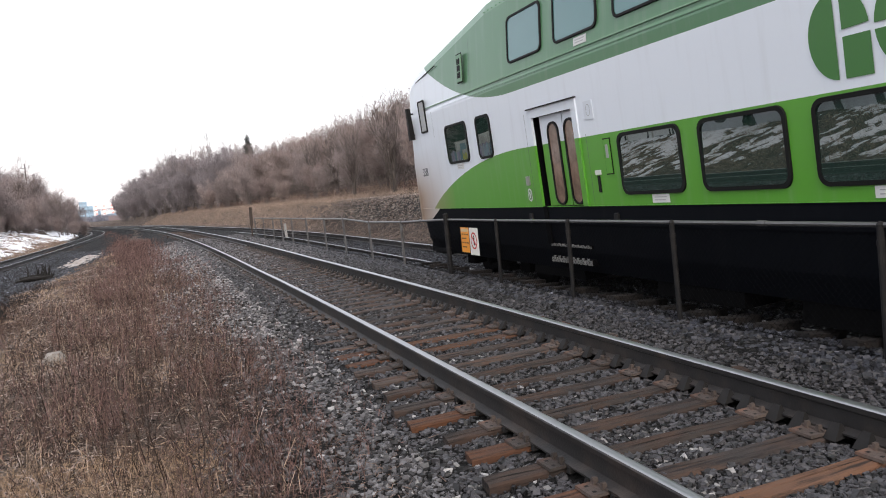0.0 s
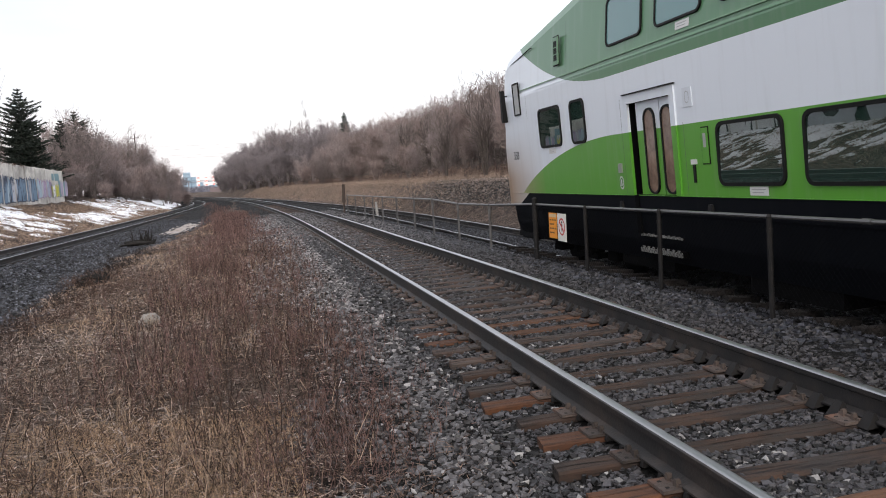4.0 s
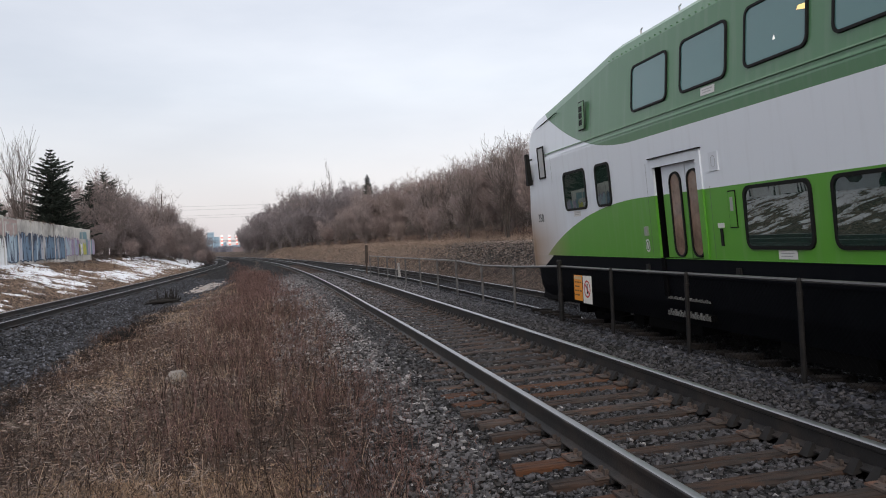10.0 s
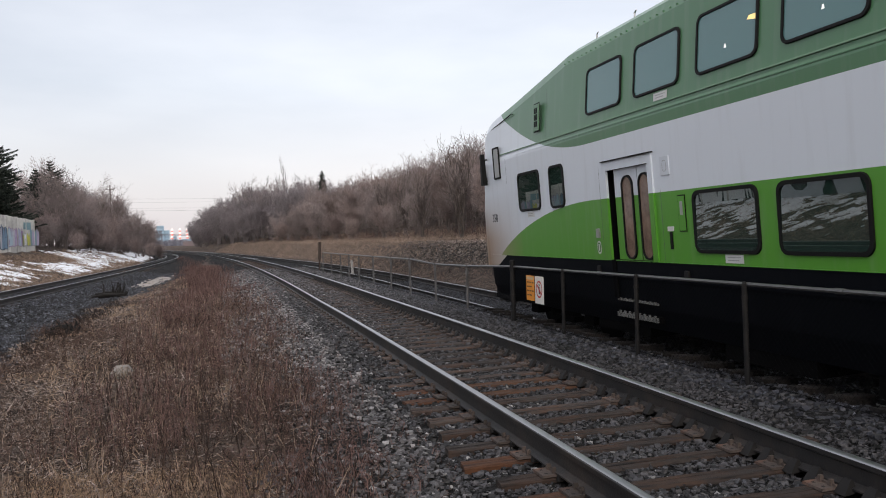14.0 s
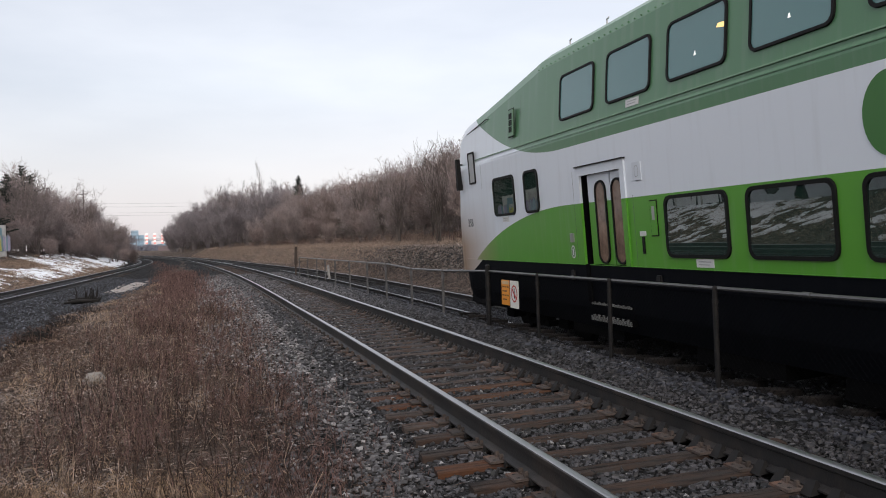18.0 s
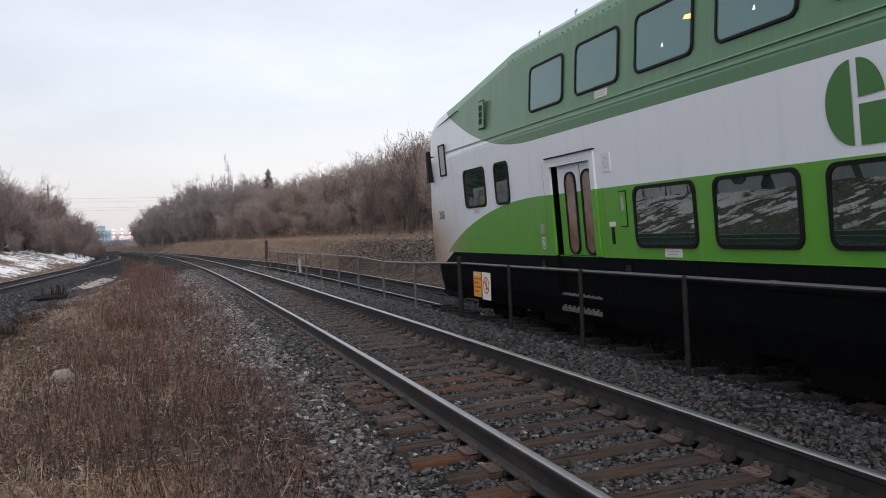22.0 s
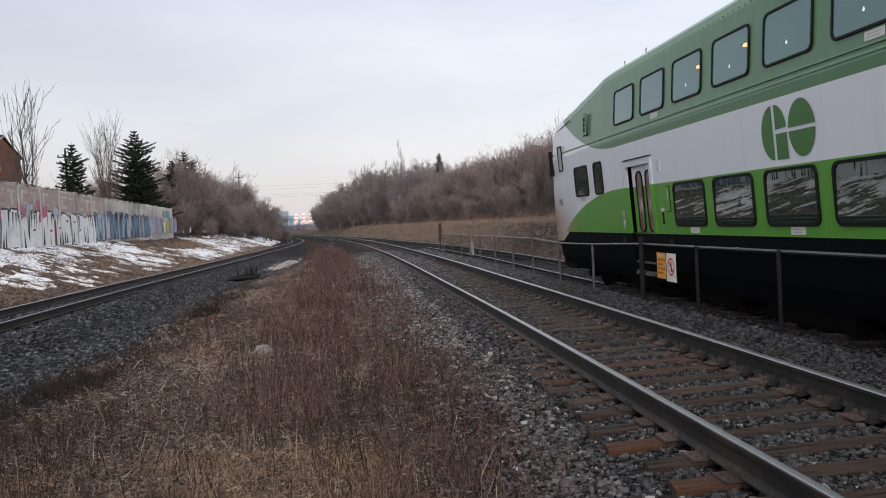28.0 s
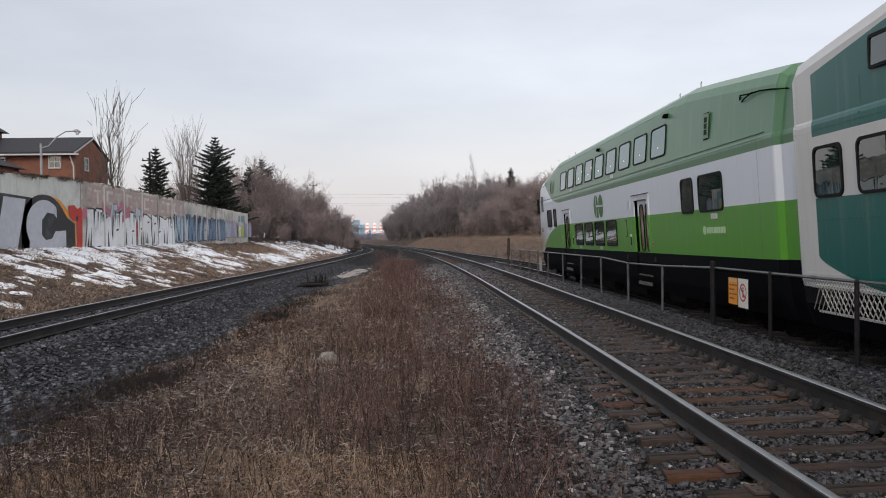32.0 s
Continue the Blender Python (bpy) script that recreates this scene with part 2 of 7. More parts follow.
class Build:
    """Collects verts and faces of one mesh."""

    def __init__(self):
        self.v, self.f, self.i = [], [], []

    def add(self, verts, faces, mat=0):
        k = len(self.v)
        self.v += [tuple(p) for p in verts]
        self.f += [tuple(a + k for a in f) for f in faces]
        self.i += [mat] * len(faces)
        return self

    def box(self, x0, y0, z0, x1, y1, z1, mat=0, m=None, taper=0.0):
        t = taper
        p = [Vector(a) for a in ((x0, y0, z0), (x1, y0, z0), (x1, y1, z0), (x0, y1, z0),
                                 (x0 + t, y0 + t, z1), (x1 - t, y0 + t, z1), (x1 - t, y1 - t, z1), (x0 + t, y1 - t, z1))]
        if m is not None:
            p = [m @ a for a in p]
        return self.add(p, [(3, 2, 1, 0), (4, 5, 6, 7), (0, 1, 5, 4), (1, 2, 6, 5), (2, 3, 7, 6), (3, 0, 4, 7)], mat)

    def tube(self, points, radii, sides=8, mat=0, cap=True):
        points = [Vector(p) for p in points]
        if not isinstance(radii, (list, tuple)):
            radii = [radii] * len(points)
        v = []
        for i, p in enumerate(points):
            d = (points[min(i + 1, len(points) - 1)] - points[max(i - 1, 0)]).normalized()
            a = d.cross(Vector((0, 0, 1)) if abs(d.z) < 0.9 else Vector((1, 0, 0))).normalized()
            b = d.cross(a)
            for s in range(sides):
                w = 2 * math.pi * s / sides
                v.append(p + (a * math.cos(w) + b * math.sin(w)) * radii[i])
        f = []
        for i in range(len(points) - 1):
            for s in range(sides):
                t = (s + 1) % sides
                f.append((i * sides + s, i * sides + t, (i + 1) * sides + t, (i + 1) * sides + s))
        if cap:
            f.append(tuple(range(sides))[::-1])
            f.append(tuple((len(points) - 1) * sides + s for s in range(sides)))
        return self.add(v, f, mat)

    def mesh(self, name, mats, smooth=False):
        return mesh_of(name, self.v, self.f, mats, self.i, smooth)


def lerp_table(x, table):
    for (a, p), (b, q) in zip(table, table[1:]):
        if x <= b:
            return p + (q - p) * max(0.0, min(1.0, (x - a) / (b - a)))
    return table[-1][1]


# ---- plan: centre lines of the three tracks (x right, y ahead, z up; rail head of the near track at 0) ----


def smooth_table(y, table):
    """Smooth curve through the rows of a table, straight on beyond its ends."""
    k = len(table)
    slope = []
    for i in range(k):
        a, b = table[max(0, i - 1)], table[min(k - 1, i + 1)]
        slope.append((b[1] - a[1]) / (b[0] - a[0]))
    if y <= table[0][0]:
        return table[0][1] + slope[0] * (y - table[0][0])
    for i in range(k - 1):
        (a, p), (b, q) = table[i], table[i + 1]
        if y <= b:
            w = b - a
            t = (y - a) / w
            return (p * (1 + 2 * t) * (1 - t) ** 2 + slope[i] * w * t * (1 - t) ** 2 + q * t * t * (3 - 2 * t) + slope[i + 1] * w * t * t * (t - 1))
    return table[-1][1] + slope[-1] * (y - table[-1][0])


def bend(y):
    """The line's long curve to the west."""
    return -0.0005 * y * y if y < 200 else -20.0 - 0.2 * (y - 200)


def x_near(y):
    return 3.412 + bend(y) - 0.00016 * min(max(y, 0.0), 20.0) ** 2 * max(0.0, min(1.0, (45 - y) / 25))


TRAIN_LINE = ((40, 7.18), (52, 6.58), (64, 5.70), (80, 4.12), (110, 1.25), (150, -3.95), (200, -12.7), (300, -32.7))


def x_train(y):
    return 7.5 - 0.0002 * y * y if y < 40 else smooth_table(y, TRAIN_LINE)


def x_fence(y):
    return 5.72 - 0.0007 * y * y if y < 25 else 5.2825 - 0.022 * (y - 25)


LEFT_LINE = ((10, -7.95), (20, -7.98), (30, -7.86), (40, -7.58), (50, -7.30), (65, -7.06), (80, -6.98), (95, -7.10), (110, -7.65), (125, -8.75), (150, -11.9), (200, -20.8), (300, -40.8))


def x_left(y):
    return smooth_table(y, LEFT_LINE)


WALL_X = -15.0
NEAR_CANT, TRAIN_CANT = 1.5, 3.4


def ground_z(x, y):
    c, xl, xn, xt = bend(y), x_left(y), x_near(y), x_train(y)
    xf = min(x_fence(y), xt - 1.7)
    shoulder = -0.285 + 0.08 * max(0.0, min(1.0, (y - 6.5) / 5))
    wall = WALL_X + min(0.0, c + 1.7 + 4)
    keys = ((-600, 6.0), (-60, 3.0), (wall - 1, 1.45), (wall, 1.2), (wall + 1.2, 0.85), (xl - 2.6, -0.45), (xl - 2.1, -0.58),
            (xl - 1.55, -0.42), (xl + 1.5, -0.42), (xl + 2.7, -0.62), (xl + 4.3, -0.5), (xn - 4.6, -0.3), (xn - 3.2, -0.33), (xn - 2.3, -0.315),
            (xn - 1.6, shoulder - 0.03), (xn - 1.25, shoulder), (xn - 0.75, -0.236), (xn + 0.6, -0.214), (xn + 1.55, -0.2), (xf + 0.15, -0.205), (xf + 0.5, -0.26), (max(xf + 0.75, xt - 1.5), -0.52), (max(xf + 0.9, xt - 1.3), -0.56), (xt + 1.5, -0.47), (xt + 2.6, -0.75),
            (xt + 3.6, -0.65), (14 + c, 0.8), (14.8 + c, 1.08), (17.5 + c, 1.2), (22 + c, 2.6), (45 + c, 7.5), (130, 12), (600, 14))
    z = lerp_table(x, keys)
    if y > 140 and x < -0.03 * y:
        z += (min(z, 0.3) - z) * min(1.0, (y - 140) / 60)
    return z


def gravel_amount(x, y):
    """1 on ballast, 0 on earth and dry grass."""
    xl, xn, xt, c = x_left(y), x_near(y), x_train(y), bend(y)
    near = 0.05 * max(0.0, 12.5 - y)
    rubble = max(0.0, min(1.0, (66 - y) / 12))
    if xl + 2 < x < xn - 1.2:
        # the edge of the ballast wanders
        x += 0.75 * noise.noise(Vector((x * 0.5, y * 0.35, 2.0))) + 0.35 * noise.noise(Vector((x * 1.9, y * 1.3, 6.0)))
    keys = ((-600, 0), (xl - 2.9, 0), (xl - 2.0, 1), (xl + 3.9 - near, 1), (xl + 4.7 - near, 0), (xn - 3.1, 0), (xn - 2.0, 1), (xt + 2.3, 1), (xt + 3.2, 0.1),
            (xt + 3.8, 0.3 * rubble), (13.6 + c, 0.75 * rubble), (17.2 + c, 0.55 * rubble), (18 + c, 0), (600, 0))
    return lerp_table(x, keys)


# ---- ground ----
xs = sorted(set([-900, -500, -250, -120, -70, -45, -32, -25, -20] + [round(-18 + 0.25 * i, 3) for i in range(157)] + [22.5, 24, 26, 29, 33, 38, 45, 60, 80, 120, 200, 350, 600, 900]))
ys = sorted(set([-60, -30, -15, -8, -4] + [round(-2 + 0.35 * i, 3) for i in range(100)] + [round(33 + 1.2 * i, 3) for i in range(40)]
                + [82 + 6 * i for i in range(30)] + [270, 320, 400, 520, 700, 1000, 1500, 2500, 4000]))
verts, grav = [], []
for y in ys:
    for x in xs:
        far = 1.0 if y < 900 else 0.0
        z = ground_z(x, y)
        if -40 < x < 40 and y < 120:
            g = gravel_amount(x, y)
            z += (0.05 if g > 0.5 else 0.11) * noise.noise(Vector((x * 0.9, y * 0.9, 3.1))) * (0.35 if abs(x - x_near(y)) < 1.7 else 1.0)
        verts.append((x, y, z))
        grav.append(gravel_amount(x, y))
nx = len(xs)
faces = [(j * nx + i, j * nx + i + 1, (j + 1) * nx + i + 1, (j + 1) * nx + i) for j in range(len(ys) - 1) for i in range(nx - 1)]
M_ground = bpy.data.materials.new("trackside_ground")
M_ground.use_nodes = True
n, l = M_ground.node_tree.nodes, M_ground.node_tree.links
co = n.new("ShaderNodeTexCoord")
at = n.new("ShaderNodeAttribute")
at.attribute_name = "gravel"


def node_noise(scale, detail=6, rough=0.6):
    t = n.new("ShaderNodeTexNoise")
    t.inputs['Scale'].default_value = scale
    t.inputs['Detail'].default_value = detail
    t.inputs['Roughness'].default_value = rough
    l.new(co.outputs['Object'], t.inputs['Vector'])
    return t


def node_ramp(source, stops):
    r = n.new("ShaderNodeValToRGB")
    e = r.color_ramp.elements
    while len(e) < len(stops):
        e.new(0.5)
    for k, (p, col) in zip(e, stops):
        k.position, k.color = p, (*col, 1)
    l.new(source, r.inputs['Fac'])
    return r


coarse, fine = node_noise(1.3, 8, 0.7), node_noise(42, 5, 0.75)
blend = n.new("ShaderNodeMath")
blend.operation = 'MULTIPLY_ADD'
blend.inputs[1].default_value = 0.9
l.new(fine.outputs['Fac'], blend.inputs[0])
half = n.new("ShaderNodeMath")
half.operation = 'MULTIPLY_ADD'
half.inputs[1].default_value = 0.8
half.inputs[2].default_value = -0.36
l.new(coarse.outputs['Fac'], half.inputs[0])
l.new(half.outputs[0], blend.inputs[2])
earth = node_ramp(blend.outputs[0], [(0.3, (0.026, 0.019, 0.016)), (0.5, (0.095, 0.071, 0.058)), (0.75, (0.27, 0.215, 0.18))])
stone_v = n.new("ShaderNodeTexVoronoi")
stone_v.inputs['Scale'].default_value = 21
l.new(co.outputs['Object'], stone_v.inputs['Vector'])
# near-black bed: the shade in gaps between stones is put into this ramp
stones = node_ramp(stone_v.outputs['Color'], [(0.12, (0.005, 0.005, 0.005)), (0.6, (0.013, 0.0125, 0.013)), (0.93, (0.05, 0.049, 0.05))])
rag = node_noise(2.2, 8, 0.75)
mr = n.new("ShaderNodeMath")
mr.operation = 'ADD'
l.new(at.outputs['Fac'], mr.inputs[0])
ms = n.new("ShaderNodeMath")
ms.operation = 'MULTIPLY_ADD'
ms.inputs[1].default_value = 1.6
ms.inputs[2].default_value = -0.8
l.new(rag.outputs['Fac'], ms.inputs[0])
l.new(ms.outputs[0], mr.inputs[1])
mk = n.new("ShaderNodeMapRange")
mk.inputs['From Min'].default_value = 0.35
mk.inputs['From Max'].default_value = 0.65
l.new(mr.outputs[0], mk.inputs['Value'])
mx = n.new("ShaderNodeMix")
mx.data_type = 'RGBA'
l.new(mk.outputs['Result'], mx.inputs['Factor'])
l.new(earth.outputs['Color'], mx.inputs['A'])
l.new(stones.outputs['Color'], mx.inputs['B'])
bs = n['Principled BSDF']
bs.inputs['Roughness'].default_value = 0.95
bs.inputs['Specular IOR Level'].default_value = 0.2
l.new(mx.outputs['Result'], bs.inputs['Base Color'])
bk = n.new("ShaderNodeBump")
bk.inputs['Strength'].default_value = 1.0
bk.inputs['Distance'].default_value = 0.05
rough_soil = node_noise(30, 8, 0.8)
relief = n.new("ShaderNodeMath")
relief.operation = 'ADD'
l.new(stone_v.outputs['Distance'], relief.inputs[0])
l.new(rough_soil.outputs['Fac'], relief.inputs[1])
l.new(relief.outputs[0], bk.inputs['Height'])
l.new(bk.outputs['Normal'], bs.inputs['Normal'])
ground_mesh = mesh_of("ground", verts, faces, M_ground, smooth=True)
ground_mesh.attributes.new("gravel", 'FLOAT', 'POINT').data.foreach_set("value", grav)
tagged(new("ground", ground_mesh), "trackside ground of dark ballast with painted gap shade, bare earth and dry winter grass", "ground", kind="structure")

# ---- rails and ties ----
RAIL_PROFILE = ((-0.076, -0.186), (0.076, -0.186), (0.076, -0.174), (0.014, -0.155), (0.010, -0.060), (0.036, -0.044), (0.0375, -0.012), (0.031, -0.004), (0.017, -0.0012),
                (-0.017, -0.0012), (-0.031, -0.004), (-0.0375, -0.012), (-0.036, -0.044), (-0.010, -0.060), (-0.014, -0.155), (-0.076, -0.174))


def rail_mesh(name, centre, offset, cant, z0, y0, y1, step):
    b = Build()
    k = len(RAIL_PROFILE)
    ct, st = math.cos(radians(cant)), math.sin(radians(cant))
    v, count = [], int((y1 - y0) / step) + 1
    for i in range(count):
        y = y0 + step * i
        for a, h in RAIL_PROFILE:
            u = offset + a
            v.append((centre(y) + u * ct - h * st, y, z0 + u * st + h * ct))
    f, mi = [], []
    for i in range(count - 1):
        for s in range(k):
            t = (s + 1) % k
            f.append((i * k + s, i * k + t, (i + 1) * k + t, (i + 1) * k + s))
            mi.append(1 if s in (7, 8, 9) or s == (6 if offset < 0 else 10) else 0)
    b.v, b.f, b.i = v, f, mi
    b.f += [tuple(range(k))[::-1], tuple((count - 1) * k + s for s in range(k))]
    b.i += [0, 0]
    return b.mesh(name, [M_rail_side, M_rail_top])


def tie_mesh(name, seed, mat, ends):
    """A sawn tie with split ends, knocked edges and a lengthwise crack; the ends outside the rails may be rust-stained."""
    r = random.Random(seed)
    L, W, H = 2.55, 0.185 + 0.02 * math.sin(seed * 2.3), 0.17
    xs_ = [-L / 2 + r.uniform(-.03, .03), -1.18, -0.98, -0.80, -0.62, -0.3, 0.05, 0.35, 0.62, 0.80, 0.98, 1.18, L / 2 + r.uniform(-.03, .03)]
    crack = r.uniform(-0.25, 0.25) * W
    rows = []
    for i, x in enumerate(xs_):
        w = [r.uniform(-0.006, 0.006) for _ in range(6)]
        worn = 0.010 if abs(x) < 0.62 else 0.003
        deep = r.uniform(0.004, 0.018)
        skew = r.uniform(-0.02, 0.02) if i in (0, len(xs_) - 1) else 0.0
        rows.append([(x + skew, -W / 2 + w[0], -H), (x + skew, -W / 2 + w[1], -0.010 - worn), (x + skew, -W / 2 + 0.008 + worn + w[1], w[2] * 0.5), (x, crack - 0.006, w[3] * 0.4),
                     (x, crack, -deep), (x, crack + 0.006, w[4] * 0.4), (x - skew, W / 2 - 0.008 - worn + w[5], w[4] * 0.5), (x - skew, W / 2 + w[5], -0.010 - worn), (x - skew, W / 2 + w[0], -H)])
    k, n = 9, len(xs_)
    v = [p for row in rows for p in row]
    f = [(i * k + s, (i + 1) * k + s, (i + 1) * k + (s + 1) % k, i * k + (s + 1) % k) for i in range(n - 1) for s in range(k)]
    index = []
    for i in range(n - 1):
        x = (xs_[i] + xs_[i + 1]) / 2
        index += [1 if (ends & 1 and x < -0.5) or (ends & 2 and x > 0.5) else 0] * k
    f += [tuple(range(k))[::-1], tuple((n - 1) * k + s for s in range(k))]
    index += [1 if ends & 1 else 0, 1 if ends & 2 else 0]
    return mesh_of(name, v, [q[::-1] for q in f], [mat, M_tie_rust], index)


def plate_mesh():
    """Rolled plate with two ribs, spikes driven against the rail's foot and empty square holes."""
    b = Build()
    b.box(-0.20, -0.095, 0, 0.20, 0.095, 0.017, taper=0.003)
    for sx in (-1, 1):
        b.box(sx * 0.092 - 0.010, -0.095, 0.016, sx * 0.092 + 0.010, 0.095, 0.030, taper=0.002)
        for sy in (-0.05, 0.045):
            b.box(sx * 0.098 - 0.017, sy - 0.015, 0.016, sx * 0.098 + 0.017, sy + 0.015, 0.056, taper=0.004)
            b.box(sx * 0.155 - 0.011, sy - 0.011, 0.0165, sx * 0.155 + 0.011, sy + 0.011, 0.0178, 1)
    return b.mesh("tie_plate", [M_plate, M_rubber])


TIES = [tie_mesh("tie", 11 + i, (M_tie, M_tie_grey, M_tie_brown, M_tie)[i % 4], (0, 1, 0, 3, 1, 0, 1, 2)[i]) for i in range(8)]
PLAIN_TIES = [tie_mesh("tie", 31 + i, M_tie_grey if i % 2 else M_tie, 0) for i in range(4)]
SHADE_TIES = [tie_mesh("tie", 35 + i, M_tie_shade, 0) for i in range(4)]
PLATE = plate_mesh()
anchor = Build()
anchor.box(-0.09, -0.02, -0.045, 0.10, 0.02, -0.012, taper=0.006)
anchor.add([(0.045, -0.05, -0.03), (0.14, -0.05, -0.04), (0.14, 0.05, -0.04), (0.045, 0.05, -0.03), (0.05, -0.045, 0.045), (0.065, -0.045, 0.045), (0.065, 0.02, 0.045), (0.05, 0.02, 0.045)],
           [(3, 2, 1, 0), (4, 5, 6, 7), (0, 1, 5, 4), (1, 2, 6, 5), (2, 3, 7, 6), (3, 0, 4, 7)])
ANCHOR = anchor.mesh("rail_anchor", material("blackened_steel", (0.012, 0.011, 0.011), 0.7, vary=0.4, spec=0.2))


def track(label, centre, cant, z0, y0, y1, tie_end, spacing, first, plates_to, seed, anchors=False, plain=None):
    t = thing("railway_track", label, "railway track", pose(0, 0, 0), kind="structure")
    step = 1.0
    part("rail", rail_mesh("rail", centre, -0.7525, cant, z0, y0, y1, step), t, "worn steel rail with a polished head")
    part("rail", rail_mesh("rail", centre, 0.7525, cant, z0, y0, y1, step), t, "worn steel rail with a polished head")
    r = random.Random(seed)
    i = 0
    while first + spacing * i < tie_end:
        y = first + spacing * i + r.uniform(-0.018, 0.018)
        h = math.degrees(math.atan2(centre(y + 0.5) - centre(y - 0.5), 1.0))
        m = pose(centre(y) + 0.0, y, z0, 0, 0, -h) @ pose(0, 0, 0, 0, -cant, 0)
        jog = r.uniform(-0.09, 0.06)
        skew = r.uniform(-1.6, 1.6)
        if anchors:
            NEAR_TIES.append(y)
        part("tie", (TIES[r.randrange(8)] if anchors and y < 9.5 else (plain or PLAIN_TIES)[r.randrange(4)]), t, "", m @ pose(jog, 0, -0.205 + r.uniform(-0.014, 0.002), 0, 0, skew))
        if y < plates_to:
            for s in (-1, 1):
                part("tie_plate", PLATE, t, "", m @ pose(s * 0.7525 - 0.02 * s, 0, -0.203, 0, 0, skew * 0.5))
                if anchors:
                    for e in (-0.14, 0.14):
                        part("rail_anchor", ANCHOR, t, "", m @ pose(s * 0.7525, e, -0.173, 0, 0, 180 if s > 0 else 0))
        i += 1
    return t


NEAR_TIES = []
track("worn railway track with weathered wooden ties on dark ballast", x_near, NEAR_CANT, 0.02, -12, 300, 75, 0.488, -9.80, 34, 5, anchors=True)
TRAIN_TRACK = track("railway track under the commuter train behind the fence", x_train, TRAIN_CANT, -0.31, -60, 300, 60, 0.55, -6.0, 8, 6, plain=SHADE_TIES)
# short timbers at the fence foot, also coloured for the train's shade
STUBS = [tie_mesh("tie_end", 51 + i, M_tie_shade, 0) for i in range(3)]
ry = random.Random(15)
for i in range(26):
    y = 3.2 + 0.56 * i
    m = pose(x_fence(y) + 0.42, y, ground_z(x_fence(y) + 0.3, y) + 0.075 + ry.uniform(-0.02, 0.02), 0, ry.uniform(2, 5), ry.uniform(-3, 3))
    part("tie_end", STUBS[i % 3], TRAIN_TRACK, "timber end poking out below the fence, train's shade painted in", m @ Matrix.Diagonal((0.17, 0.95, 0.6, 1)))
track("railway track beside the snowy bank", x_left, 0.0, -0.2, -12, 300, 75, 0.55, -9.0, 8, 7)

# ---- commuter train: local y = 0 at the nose, z = 0 at the rail head, near side at -x ----
TAIL = -25.7


def skirt_edge(op, y, z):
    # the black skirt's upper edge drops towards the nose
    return op('SUBTRACT', z, op('MINIMUM', op('MULTIPLY', op('MAXIMUM', op('ADD', y, 1.6), 0.0), 0.37), 0.25))


